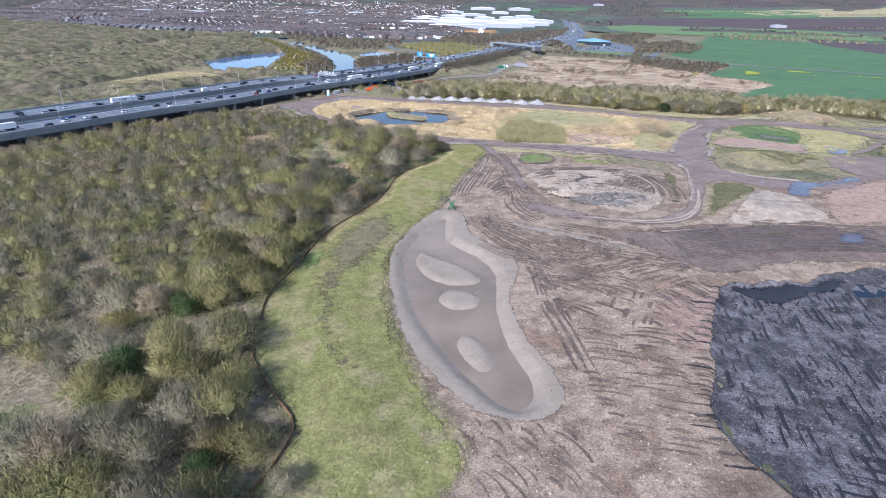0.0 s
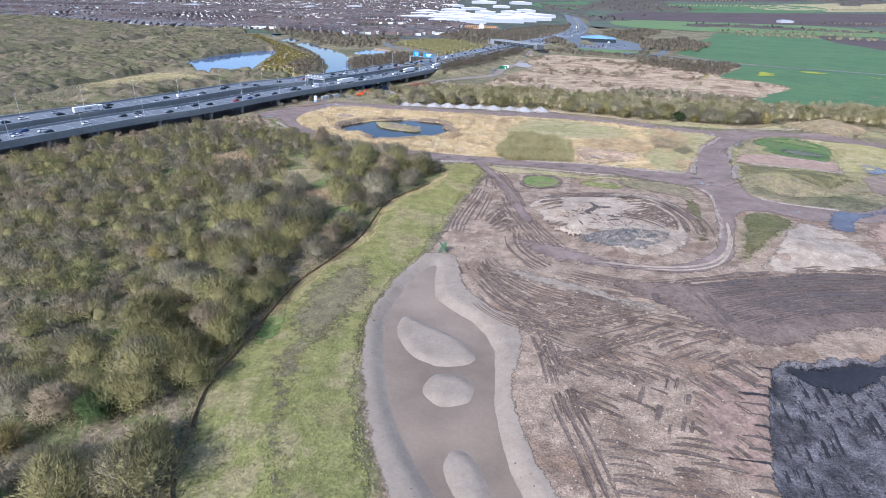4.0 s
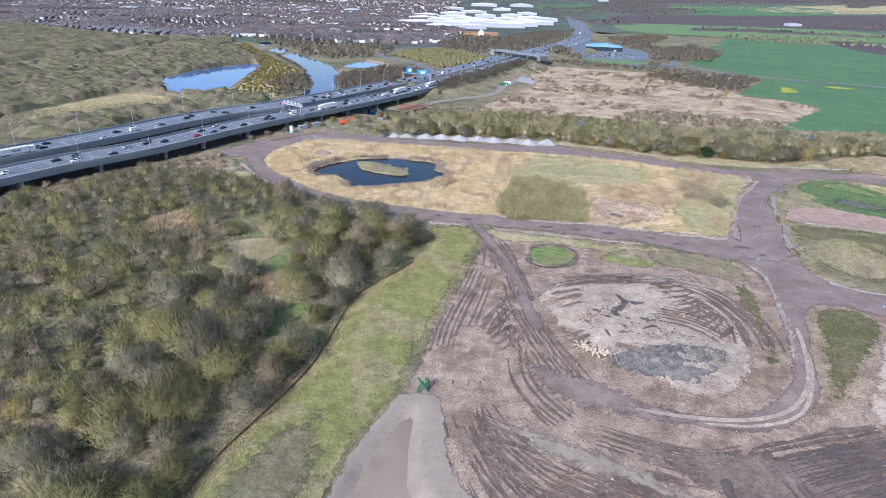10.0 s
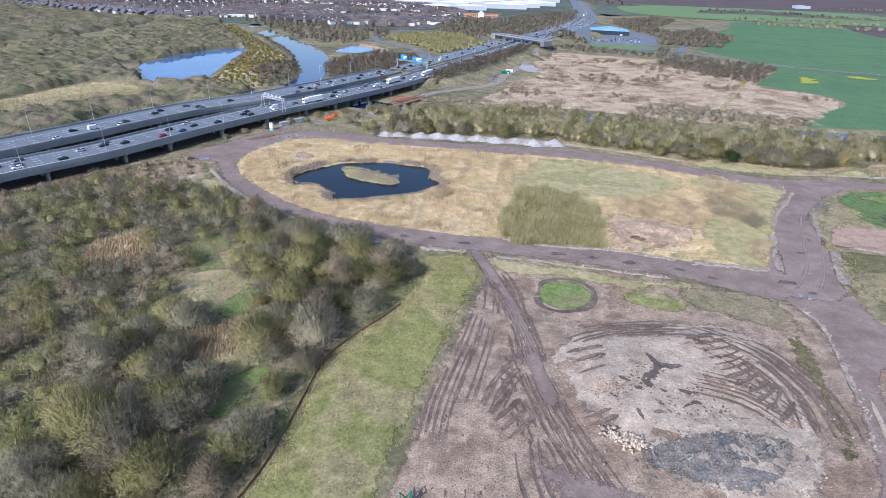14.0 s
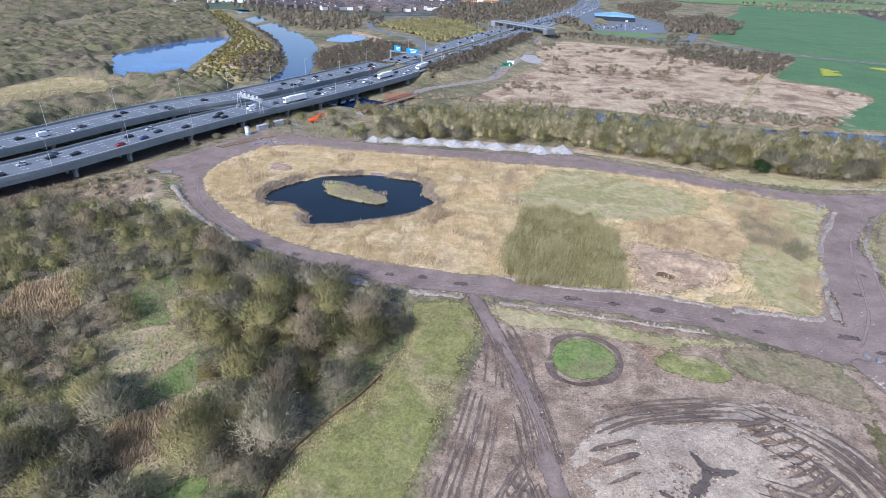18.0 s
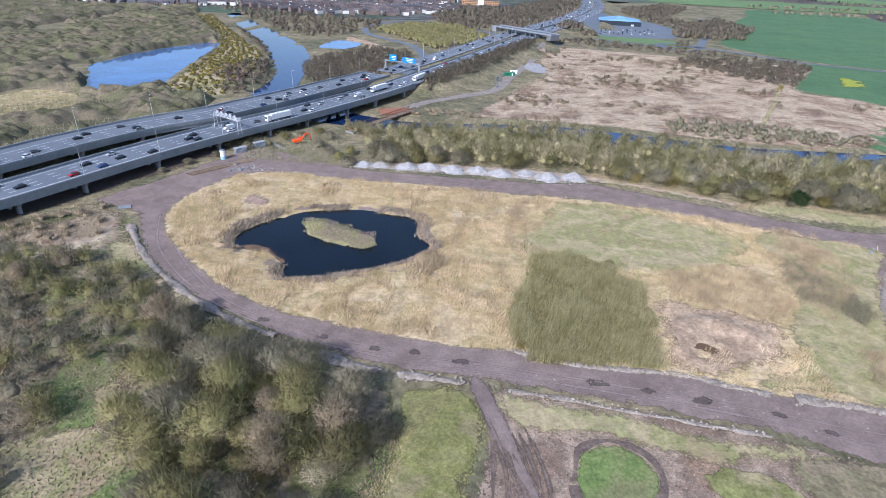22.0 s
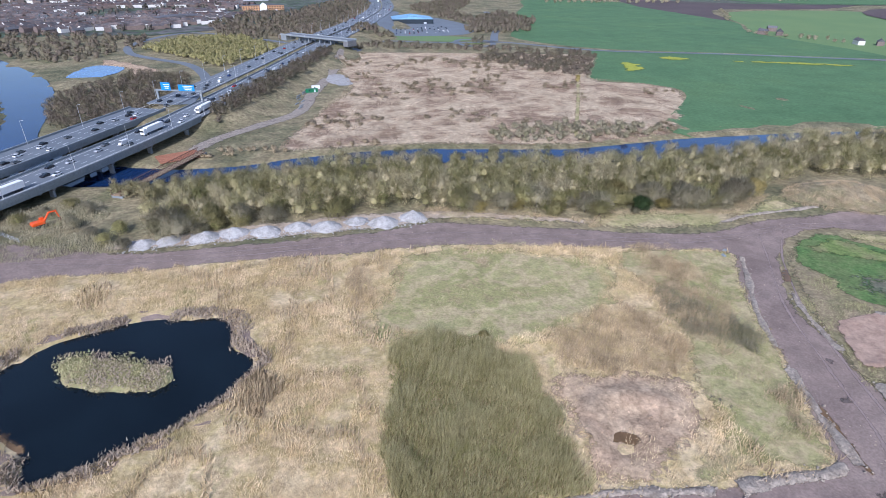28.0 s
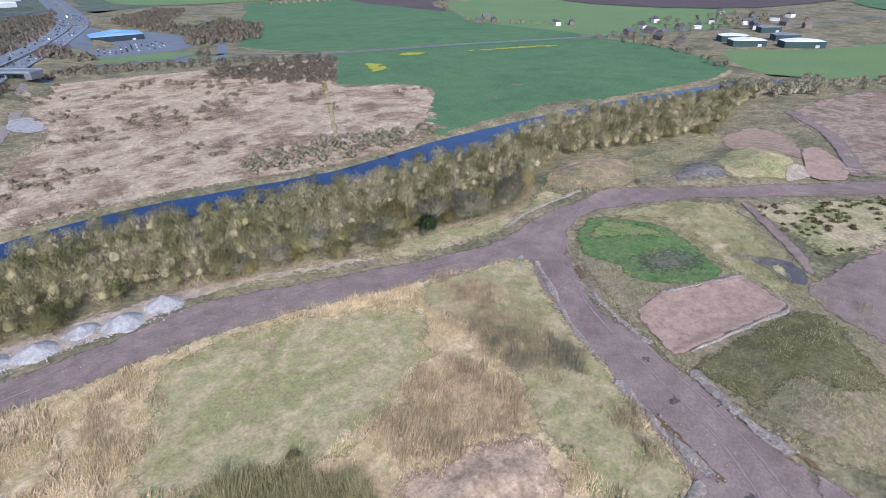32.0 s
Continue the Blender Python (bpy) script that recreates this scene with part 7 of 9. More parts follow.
def lattice_gantry():
    """Spans the near carriageway; legs of two raked posts."""
    foot = Vector((-121.8, 463.8, DECK_Z))
    _, _, a = along(NEAR_V, 410, 0)
    n = Vector((-math.sin(a), math.cos(a), 0))
    d = Vector((math.cos(a), math.sin(a), 0))
    far = foot + n * 20.0
    thing = empty("gantry", Matrix.Translation(foot), "pale steel lattice gantry over the near carriageway", "gantry")
    inv = Matrix.Translation(-foot)

    def add(name, bm, m, lab=""):
        bmesh.ops.transform(bm, matrix=inv, verts=bm.verts)
        return part(name, bm, m, thing, lab)

    bm = bmesh.new()
    truss(bm, foot + Vector((0, 0, 6.4)) - n * 0.3, far + Vector((0, 0, 6.4)) + n * 0.3, 1.5, 1.2, 12, 0.12)
    add("boom", bm, M_steel)
    for base in (foot, far):
        bm = bmesh.new()
        for o in (-0.9, 0.9):
            rod(bm, base + d * o * 1.3, base + d * o * 0.6 + Vector((0, 0, 7.6)), 0.16, n=6)
        for z in (1.5, 3.2, 4.9):
            rod(bm, base + d * 1.1 + Vector((0, 0, z)), base - d * 1.0 + Vector((0, 0, z + 1.5)), 0.08, n=5)
        add("leg", bm, M_steel)
    for k in range(5):
        c = foot + n * (2.6 + k * 3.65) + Vector((0, 0, 8.4))
        bm = box(bmesh.new(), 0, 0, 0, 0.35, 1.7, 1.5, bevel=0.04)
        bmesh.ops.transform(bm, matrix=Matrix.Translation(c) @ Matrix.Rotation(a, 4, "Z"), verts=bm.verts)
        add("signal_box", bm, M_steel, "grey lane signal box")
    bm = box(bmesh.new(), 0, 0, 0, 2.4, 1.2, 1.2, bevel=0.05)
    bmesh.ops.transform(bm, matrix=Matrix.Translation(far + n * 1.6 + Vector((0, 0, 0.3))) @ Matrix.Rotation(a, 4, "Z"), verts=bm.verts)
    add("cabinet", bm, M_conc)


lattice_gantry()


def sign_gantry():
    """Carries the blue direction signs over the far carriageway."""
    foot = Vector((-52.5, 645, DECK_Z))
    n = Vector((-0.93, 0.37, 0))
    d = Vector((0.37, 0.93, 0))
    thing = empty("sign_gantry", Matrix.Translation(foot), "concrete-legged gantry with blue direction signs", "sign gantry")
    inv = Matrix.Translation(-foot)
    span = 30.0

    def add(name, bm, m, parent=None, lab=""):
        bmesh.ops.transform(bm, matrix=inv, verts=bm.verts)
        return part(name, bm, m, parent or thing, lab)

    rot = Matrix.Rotation(math.atan2(n.y, n.x), 4, "Z")
    for o in (0, span):
        bm = bmesh.new()
        box(bm, 0, 0, 3.5, 1.4, 1.0, 7.0, bevel=0.1)
        bmesh.ops.transform(bm, matrix=Matrix.Translation(foot + n * o) @ rot, verts=bm.verts)
        add("leg", bm, M_conc)
    bm = bmesh.new()
    box(bm, span / 2, 0, 6.4, span + 2, 0.9, 1.0, bevel=0.08)
    bmesh.ops.transform(bm, matrix=Matrix.Translation(foot) @ rot, verts=bm.verts)
    add("beam", bm, M_conc)
    for o, w, hh, z in ((9.0, 11.0, 4.0, 8.4), (23.0, 6.5, 5.0, 9.0)):
        bm = bmesh.new()
        box(bm, o, 0.7, z, w, 0.2, hh, bevel=0.04)
        bmesh.ops.transform(bm, matrix=Matrix.Translation(foot) @ rot, verts=bm.verts)
        face = add("sign_face", bm, M_blue, None, "bright blue direction sign")
        for k in range(3):
            bm = bmesh.new()
            box(bm, o - 0.1 * w, 0.83, z + 1.1 - k * 1.1, w * (0.62 - 0.1 * k), 0.03, 0.42)
            bmesh.ops.transform(bm, matrix=Matrix.Translation(foot) @ rot, verts=bm.verts)
            bmesh.ops.transform(bm, matrix=inv, verts=bm.verts)
            part("lettering_bar", bm, M_white, face)


sign_gantry()

# ---- traffic, at rest ----
PAINTS = [plain("car_" + nm, c, 0.25, 0.0, 0.6, 0.05) for nm, c in (("black", (0.018, 0.018, 0.02)), ("white", (0.72, 0.72, 0.72)), ("silver", (0.42, 0.43, 0.45)), ("grey", (0.12, 0.125, 0.13)), ("blue", (0.03, 0.06, 0.18)), ("red", (0.38, 0.02, 0.02)))]
NAMES = ["black", "white", "silver", "dark grey", "dark blue", "red"]


def loft(bm, rings):
    """Skins closed rings of points of equal count."""
    vs = [[bm.verts.new(p) for p in r] for r in rings]
    for a, b in zip(vs[:-1], vs[1:]):
        for i in range(len(a)):
            j = (i + 1) % len(a)
            bm.faces.new((a[i], a[j], b[j], b[i]))
    bm.faces.new(vs[0][::-1]), bm.faces.new(vs[-1])
    bmesh.ops.recalc_face_normals(bm, faces=bm.faces)
    return bm


def wheel(thing, x, y, r=0.33, w=0.22):
    bm = bmesh.new()
    bmesh.ops.create_cone(bm, cap_ends=True, segments=10, radius1=r, radius2=r, depth=w, matrix=Matrix.Translation((x, y, r)) @ Matrix.Rotation(math.pi / 2, 4, "X"))
    part("wheel", bm, M_black, thing)


def car(k):
    thing = empty("car", Matrix.Translation((0, -900, 0)), NAMES[k] + " car on the motorway", "car", "motorway traffic")
    ring = lambda x, w, z0, z1: [(x, -w, z0), (x, w, z0), (x, w, z1 * 0.8), (x, w * 0.9, z1), (x, -w * 0.9, z1), (x, -w, z1 * 0.8)]
    part("body", loft(bmesh.new(), [ring(-2.15, 0.75, 0.35, 0.75), ring(-2.0, 0.88, 0.25, 0.92), ring(-0.9, 0.9, 0.22, 0.97), ring(0.9, 0.9, 0.22, 0.95), ring(1.9, 0.86, 0.25, 0.78), ring(2.15, 0.72, 0.35, 0.62)]), PAINTS[k], thing)
    cab = lambda x, w, z: [(x, -w, 0.9), (x, w, 0.9), (x, w * 0.86, z), (x, -w * 0.86, z)]
    part("window_band", loft(bmesh.new(), [cab(-1.95, 0.78, 0.96), cab(-1.35, 0.8, 1.40), cab(0.15, 0.8, 1.43), cab(1.0, 0.78, 0.97)]), M_glass, thing)
    bm = bmesh.new()
    box(bm, -0.6, 0, 1.44, 1.5, 1.32, 0.05, bevel=0.02)
    part("roof", bm, PAINTS[k], thing)
    for x in (-1.35, 1.35):
        for y in (-0.8, 0.8):
            wheel(thing, x, y)
    return thing


def van():
    thing = empty("van", Matrix.Translation((0, -900, 0)), "white panel van on the motorway", "van", "motorway traffic")
    ring = lambda x, w, z1: [(x, -w, 0.4), (x, w, 0.4), (x, w, z1 * 0.9), (x, w * 0.9, z1), (x, -w * 0.9, z1), (x, -w, z1 * 0.9)]
    part("body", loft(bmesh.new(), [ring(-2.8, 0.95, 2.3), ring(1.3, 0.97, 2.35), ring(1.9, 0.95, 1.5), ring(2.7, 0.85, 1.1)]), PAINTS[1], thing)
    bm = bmesh.new()
    bmesh.ops.create_grid(bm, x_segments=1, y_segments=1, size=0.5, matrix=Matrix.Translation((1.68, 0, 1.9)) @ Matrix.Rotation(radians(58), 4, "Y") @ Matrix.Diagonal((0.85, 1.6, 1, 1)))
    part("windscreen", bm, M_glass, thing)
    for x in (-1.8, 1.8):
        for y in (-0.85, 0.85):
            wheel(thing, x, y, 0.36)
    return thing


def lorry():
    thing = empty("lorry", Matrix.Translation((0, -900, 0)), "long white articulated lorry with a box trailer", "lorry", "motorway lorries")
    part("trailer", box(bmesh.new(), -2.4, 0, 2.55, 13.4, 2.5, 2.8, bevel=0.06), M_white, thing)
    part("trailer_bed", box(bmesh.new(), -2.4, 0, 1.05, 13.0, 2.2, 0.25), M_black, thing)
    part("cab", box(bmesh.new(), 6.1, 0, 2.15, 2.3, 2.45, 3.1, bevel=0.2), M_white, thing)
    part("windscreen", box(bmesh.new(), 7.26, 0, 2.5, 0.04, 2.1, 0.9), M_glass, thing)
    for x in (-7.5, -6.2, -4.9, 4.0, 6.3):
        for y in (-1.05, 1.05):
            wheel(thing, x, y, 0.5, 0.35)
    for z in (2.2, 2.7):
        part("lettering_bar", box(bmesh.new(), -1.5, -1.262, z + 0.15, 4.0, 0.02, 0.3), PAINTS[3], thing)
    return thing


CARS, VAN, LORRY = [car(k) for k in range(6)], van(), lorry()
CW = np.array([0.36, 0.16, 0.14, 0.2, 0.09, 0.05])
for line, offs, flip, width in ((NEAR, (5.4, 9.1, 12.8, 16.4), math.pi, NEAR_W), (FAR, (4.0, 7.7, 11.4, 15.1), 0.0, FAR_W)):
    total = length_of(line)
    for o in offs:
        s = RNG.uniform(5, 25)
        while s < min(total - 10, 1500):
            x, y, a = along(line, s, o)
            m = Matrix.Translation((x, y, DECK_Z)) @ Matrix.Rotation(a + flip, 4, "Z")
            u = RNG.random()
            if u < 0.86 or o not in offs[:2]:
                copy_thing(CARS[int(RNG.choice(6, p=CW / CW.sum()))], m)
            elif u < 0.955:
                copy_thing(VAN, m)
            else:
                copy_thing(LORRY, m)
                s += 9
            s += RNG.uniform(11, 60) if s < 700 else RNG.uniform(30, 110)
for t in (*CARS, VAN, LORRY):
    for o in (*t.children_recursive, t):
        bpy.data.objects.remove(o)

# ---- the bridge over the motorway, roads and buildings beyond ----
bridge = empty("road_bridge", Matrix(), "pale concrete road bridge over the motorway", "bridge")
A, B = Vector((5, 938, 0)), Vector((71, 867, 0))
d = (B - A).normalized()
n = Vector((-d.y, d.x, 0))
rot = Matrix.Rotation(math.atan2(d.y, d.x), 4, "Z")
span = (B - A).length
for nm, u, v, z, su, sv, sz, m in (("deck", span / 2, 7, 12.0, span, 15, 0.7, M_asphalt), ("parapet", span / 2, -0.4, 12.5, span, 0.5, 1.7, M_conc), ("parapet", span / 2, 14.4, 12.5, span, 0.5, 1.7, M_conc), ("girder", span / 2, 3.5, 11.0, span, 0.9, 1.3, M_concdark), ("girder", span / 2, 10.5, 11.0, span, 0.9, 1.3, M_concdark), ("abutment", 4, 7, 9.0, 8, 14.5, 5.4, M_conc), ("abutment", span - 3, 7, 9.0, 6, 14.5, 5.4, M_concdark)):
    bm = box(bmesh.new(), u, v, z, su, sv, sz, bevel=0.05)
    bmesh.ops.transform(bm, matrix=Matrix.Translation(A) @ rot, verts=bm.verts)
    part(nm, bm, m, bridge)
for u in (26, 40, 56, 72, 90):
    if u < span - 14:
        bm = bmesh.new()
        for v in (2, 7, 12):
            box(bm, u, v, 8.6, 1.0, 1.2, 5.2)
        bmesh.ops.transform(bm, matrix=Matrix.Translation(A) @ rot, verts=bm.verts)
        part("pier", bm, M_conc, bridge)


def road_strip(name, line, width, label, z=0.35):
    ribbon(name, line, width, M_asphalt, z, 8, label, "road", wob=0.0, across=2)


road_strip("slip_road", [(-62, 640), (-58, 700), (-63, 770), (-84, 833), (-120, 874), (-148, 915), (-158, 978), (-135, 1048), (-100, 1075), (-30, 1010), (10, 960)], 8.5, "grey asphalt slip road curling to the junction")
road_strip("junction_road", [(70, 862), (95, 905), (124, 950), (172, 930), (210, 920), (267, 908), (344, 828), (470, 774), (612, 702), (700, 668), (820, 600), (960, 540), (1100, 470)], 8.0, "grey asphalt lane past the green fields")
road_strip("junction_road", [(256, 922), (292, 1011), (337, 1082), (352, 1130), (363, 1205), (380, 1300)], 10.0, "grey asphalt slip road beside the showroom")
road_strip("roundabout_road", [(205, 922), (222, 945), (250, 925), (240, 888), (214, 890), (205, 918)], 7.0, "grey asphalt junction loop")
patch("roundabout_grass", [(214, 918), (228, 932), (242, 920), (236, 900), (220, 900)], M_lush, 0.3, 8, 1, "mown green grass inside the junction", "grass")
patch("showroom_grass", [(130, 972), (175, 940), (215, 930), (240, 960), (200, 985), (150, 1000)], M_field2, 0.25, 10, 1, "mown green grass beside the junction", "grass")
patch("showroom_yard", [(140, 1010), (200, 985), (250, 1000), (280, 1080), (250, 1230), (190, 1255), (150, 1150)], M_asphalt, 0.3, 12, 1, "asphalt yard round the showroom", "car park")
ribbon("access_track", [(66, 865), (55, 815), (45, 770), (30, 715), (20, 680), (8, 630), (-14, 604), (-41, 576), (-52, 556)], 11.0, M_rubble, 0.26, 5, "pale stony access track below the motorway", "track")
patch("gravel_apron", [(38, 750), (52, 748), (54, 710), (43, 706), (36, 725)], M_stone, 0.34, 5, 1.5, "pale gravel apron beside the access track", "gravel")
ribbon("field_path", [(246, 690), (205, 613), (160, 532)], 3.0, M_meadow, 0.3, 6, "straight green path across the scrub field", "path")
ribbon("field_hedge", [(350, 835), (470, 780), (612, 708)], 2.0, M_dry, 0.3, 6, "pale grass edge along the lane", "verge")


def hall(name, x, y, w, l, hgt, turn, wall, roof, label, category="building", windows=0, z=None):
    """A large shed or office block with its roof, doors and window bands."""
    z0 = h1(x, y) if z is None else z
    thing = empty(name, pose(x, y, z0 - 0.3, 0, 0, turn), label, category)
    part("wall", box(bmesh.new(), 0, 0, hgt / 2, w, l, hgt), wall, thing)
    bm = bmesh.new()
    k = min(w, l) * 0.08
    for a in (1, -1):
        vs = [bm.verts.new(p) for p in ((a * (w / 2 + 0.4), -l / 2 - 0.4, hgt), (a * (w / 2 + 0.4), l / 2 + 0.4, hgt), (0, l / 2 + 0.4, hgt + k), (0, -l / 2 - 0.4, hgt + k))]
        bm.faces.new(vs if a > 0 else vs[::-1])
    for b in (1, -1):
        vs = [bm.verts.new(p) for p in ((-w / 2 - 0.4, b * (l / 2 + 0.4), hgt), (w / 2 + 0.4, b * (l / 2 + 0.4), hgt), (0, b * (l / 2 + 0.4), hgt + k))]
        bm.faces.new(vs if b < 0 else vs[::-1])
    part("roof", bm, roof, thing)
    for i in range(windows):
        u = (i + 0.5) / windows * w - w / 2
        for f in range(max(1, int(hgt // 3.2))):
            part("window", box(bmesh.new(), u, -l / 2 - 0.03, 1.7 + f * 3.1, w / windows * 0.55, 0.12, 1.4), M_glass, thing)
    part("door", box(bmesh.new(), w * 0.3, -l / 2 - 0.04, 1.6, min(4, w * 0.2), 0.12, 3.0), M_steel, thing)
    return thing


hall("showroom", 205, 1150, 62, 48, 7, -8, M_glass, M_roofblue, "glazed car showroom with a flat blue roof", "showroom", 8)
part("plant_room", box(bmesh.new(), 205, 1150, 10, 14, 12, 2.5), M_roofblue, None).name = "roof_plant"
tagged(bpy.data.objects["roof_plant"], "blue plant room on the showroom roof", "plant room")
hotel = hall("hotel", -16, 1385, 72, 18, 10, 2, M_orange_brick, M_tile, "long three-storey orange brick hotel with a white gable", "hotel", 16)
part("gable", loft(bmesh.new(), [[(-6, y, 0), (6, y, 0), (6, y, 10.5), (0, y, 15), (-6, y, 10.5)] for y in (-11.5, -8)]), M_white, hotel, "white rendered entrance gable")
hall("offices", -140, 1225, 66, 26, 8, 25, M_brick, M_tile, "long low brick building with a grey roof", "building", 12)
for y, xs in ((1640, (-120, -40)), (1760, (-190, -90, 40)), (1850, (-60, 90)), (1960, (-150, 0, 150)), (2070, (-220, -70, 110)), (2200, (-120, 60, 190)), (2340, (-240, -20, 170)), (2480, (-150, 90)), (2650, (-60, 150)), (2850, (-180, 60)), (3080, (-40, 160))):
    for x in xs:
        hall("warehouse", x + RNG.uniform(-12, 12), y + RNG.uniform(-14, 14), RNG.uniform(70, 125), RNG.uniform(34, 62), RNG.uniform(8, 12), RNG.uniform(-5, 9), M_shed, M_white, "large white-roofed industrial warehouse", "warehouse")
for x, y in ((-700, 2350), (-560, 2500), (-1250, 2100), (-1080, 2150), (620, 3500), (1100, 2350)):
    hall("far_shed", x, y, RNG.uniform(40, 70), RNG.uniform(30, 45), 9, RNG.uniform(-15, 15), M_shed, M_shed, "far pale industrial shed", "warehouse")
for x, y, w, l, t in ((700, 560, 30, 18, -48), (676, 535, 34, 20, -48), (742, 520, 26, 18, -50), (703, 490, 40, 20, -50), (800, 560, 24, 16, -45)):
    hall("barn", x, y, w, l, 6.5, t, M_dkgreen, M_conc if w < 30 else M_white, "dark green farm barn with a pale sheet roof", "barn", 0)


def house(x, y, turn, w=9.5, l=7.5, wall=None, hgt=5.2):
    thing = empty("house", pose(x, y, h1(x, y) - 0.2, 0, 0, turn), "pale rendered house with a pitched tiled roof" if wall is M_render else "red brick house with a pitched tiled roof", "house", "houses")
    part("wall", box(bmesh.new(), 0, 0, hgt / 2, w, l, hgt), wall, thing)
    bm = bmesh.new()
    r = hgt + l * 0.36
    p = [bm.verts.new(v) for v in ((-w / 2 - 0.3, -l / 2 - 0.4, hgt - 0.1), (w / 2 + 0.3, -l / 2 - 0.4, hgt - 0.1), (w / 2 + 0.3, l / 2 + 0.4, hgt - 0.1), (-w / 2 - 0.3, l / 2 + 0.4, hgt - 0.1), (-w / 2 - 0.3, 0, r), (w / 2 + 0.3, 0, r))]
    for f in ((0, 1, 5, 4), (2, 3, 4, 5), (1, 2, 5), (3, 0, 4), (3, 2, 1, 0)):
        bm.faces.new([p[i] for i in f])
    roof = part("roof", bm, M_tile, thing)
    part("chimney", box(bmesh.new(), w * 0.36, 0, r + 0.3, 0.9, 0.7, 1.6), M_brick, roof)
    for u in (-0.28, 0.28):
        for z in (1.5, 3.9):
            part("window", box(bmesh.new(), u * w, -l / 2 - 0.02, z, 1.6, 0.1, 1.2), M_glass, thing)
    return thing


for x, y in ((669, 673), (657, 627), (652, 597), (690, 640), (700, 662), (806, 716), (818, 581), (839, 592), (882, 570), (860, 610), (691, 803), (710, 790), (648, 912), (665, 900), (900, 620), (925, 600), (870, 540), (780, 640), (760, 655), (730, 690), (950, 640), (985, 600), (840, 650), (690, 940), (975, 700)):
    house(x, y, RNG.uniform(0, 180), RNG.uniform(9, 15), RNG.uniform(7, 9), M_render if RNG.random() < 0.55 else M_brick)
rows = []
town = np.array([(-1400, 1380), (-560, 1100), (-430, 1165), (-250, 1090), (-150, 1110), (-20, 1270), (-90, 1330), (-30, 1500), (-160, 1700), (-180, 2200), (-160, 3300), (-2200, 3300)], float)
for x, y in scatter_in(town, 16.5, 0.25, lambda x, y: vnoise(x, y, 130, 203) > -0.62):
    rows.append((x, y))
rows = sorted(rows, key=lambda p: p[1] + 0.25 * p[0])
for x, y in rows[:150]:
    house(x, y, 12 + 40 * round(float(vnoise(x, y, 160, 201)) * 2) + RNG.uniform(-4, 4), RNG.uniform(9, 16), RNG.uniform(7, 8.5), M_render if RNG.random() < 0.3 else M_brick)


def estate(spots):
    """Distant houses, joined; each island takes its own tint."""
    V, F, I = [], [], []
    for x, y in spots:
        t = radians(12 + 40 * round(float(vnoise(x, y, 160, 201)) * 2) + RNG.uniform(-4, 4))
        w, l, hgt, g = RNG.uniform(8, 20), RNG.uniform(7, 8.5), RNG.uniform(4.8, 6.2), h1(x, y)
        c, s = math.cos(t), math.sin(t)
        k, pale = len(V), RNG.random() < 0.42
        for u, v, z in ((-1, -1, 0), (1, -1, 0), (1, 1, 0), (-1, 1, 0), (-1, -1, hgt), (1, -1, hgt), (1, 1, hgt), (-1, 1, hgt), (-1, 0, hgt + 2.8), (1, 0, hgt + 2.8)):
            V.append((x + c * u * w / 2 - s * v * l / 2, y + s * u * w / 2 + c * v * l / 2, g + z))
        for f in ((0, 1, 5, 4), (1, 2, 6, 9, 5), (2, 3, 7, 6), (3, 0, 4, 8, 7)):
            F.append(tuple(k + i for i in f))
            I.append(0 if pale else 1)
        for f in ((4, 5, 9, 8), (6, 7, 8, 9)):
            F.append(tuple(k + i for i in f))
            I.append(2)
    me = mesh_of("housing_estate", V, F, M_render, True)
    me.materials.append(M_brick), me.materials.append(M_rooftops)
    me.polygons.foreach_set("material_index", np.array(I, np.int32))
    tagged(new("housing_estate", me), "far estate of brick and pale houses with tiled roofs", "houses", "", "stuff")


far_rows = [p for i, p in enumerate(rows[150:]) if RNG.random() < (0.85 if p[1] < 2200 else 0.5)]
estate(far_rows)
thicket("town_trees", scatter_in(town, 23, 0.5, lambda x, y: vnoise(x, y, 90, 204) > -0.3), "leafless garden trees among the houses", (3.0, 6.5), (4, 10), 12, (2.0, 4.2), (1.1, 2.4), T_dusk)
thicket("town_trees", scatter_in([(-700, 1080), (-430, 1130), (-390, 1090), (-290, 960), (-225, 870), (-180, 870), (-140, 960), (-150, 1040), (-240, 1075), (-440, 1150), (-560, 1100)], 13, 0.48, None, [RIVER, LAKE2]), "grey scrub between river and houses", (3.5, 5.5), (4, 7), 30, (1.2, 2.4), (0.7, 1.4), T_thorn)
thicket("junction_trees", scatter_in([(90, 990), (150, 970), (135, 1010), (120, 1060), (100, 1040)], 10, 0.45), "leafless trees beside the motorway junction", (3, 5), (6, 9), 44, (1.2, 2.4), (0.6, 1.2), T_thorn)
thicket("junction_trees", scatter_in([(255, 1000), (330, 1060), (345, 1140), (300, 1260), (420, 1500), (380, 1560), (250, 1400), (262, 1240), (285, 1100)], 12, 0.45), "leafless trees behind the showroom", (3, 6), (6, 10), 44, (1.2, 2.4), (0.7, 1.4), T_thorn)
thicket("junction_trees", scatter_in([(-30, 1040), (60, 1010), (110, 1140), (170, 1330), (215, 1600), (150, 1600), (60, 1420), (30, 1200)], 13, 0.45), "leafless trees along the motorway", (3, 6), (6, 10), 44, (1.2, 2.4), (0.7, 1.4), T_thorn)
thicket("junction_trees", scatter_in([(60, 872), (100, 900), (215, 850), (320, 800), (330, 815), (225, 880), (110, 940), (75, 905)], 9, 0.45), "leafless hedge trees along the scrub field", (2, 4), (3, 6), 44, (0.8, 1.8), (0.5, 1.0), T_thorn)
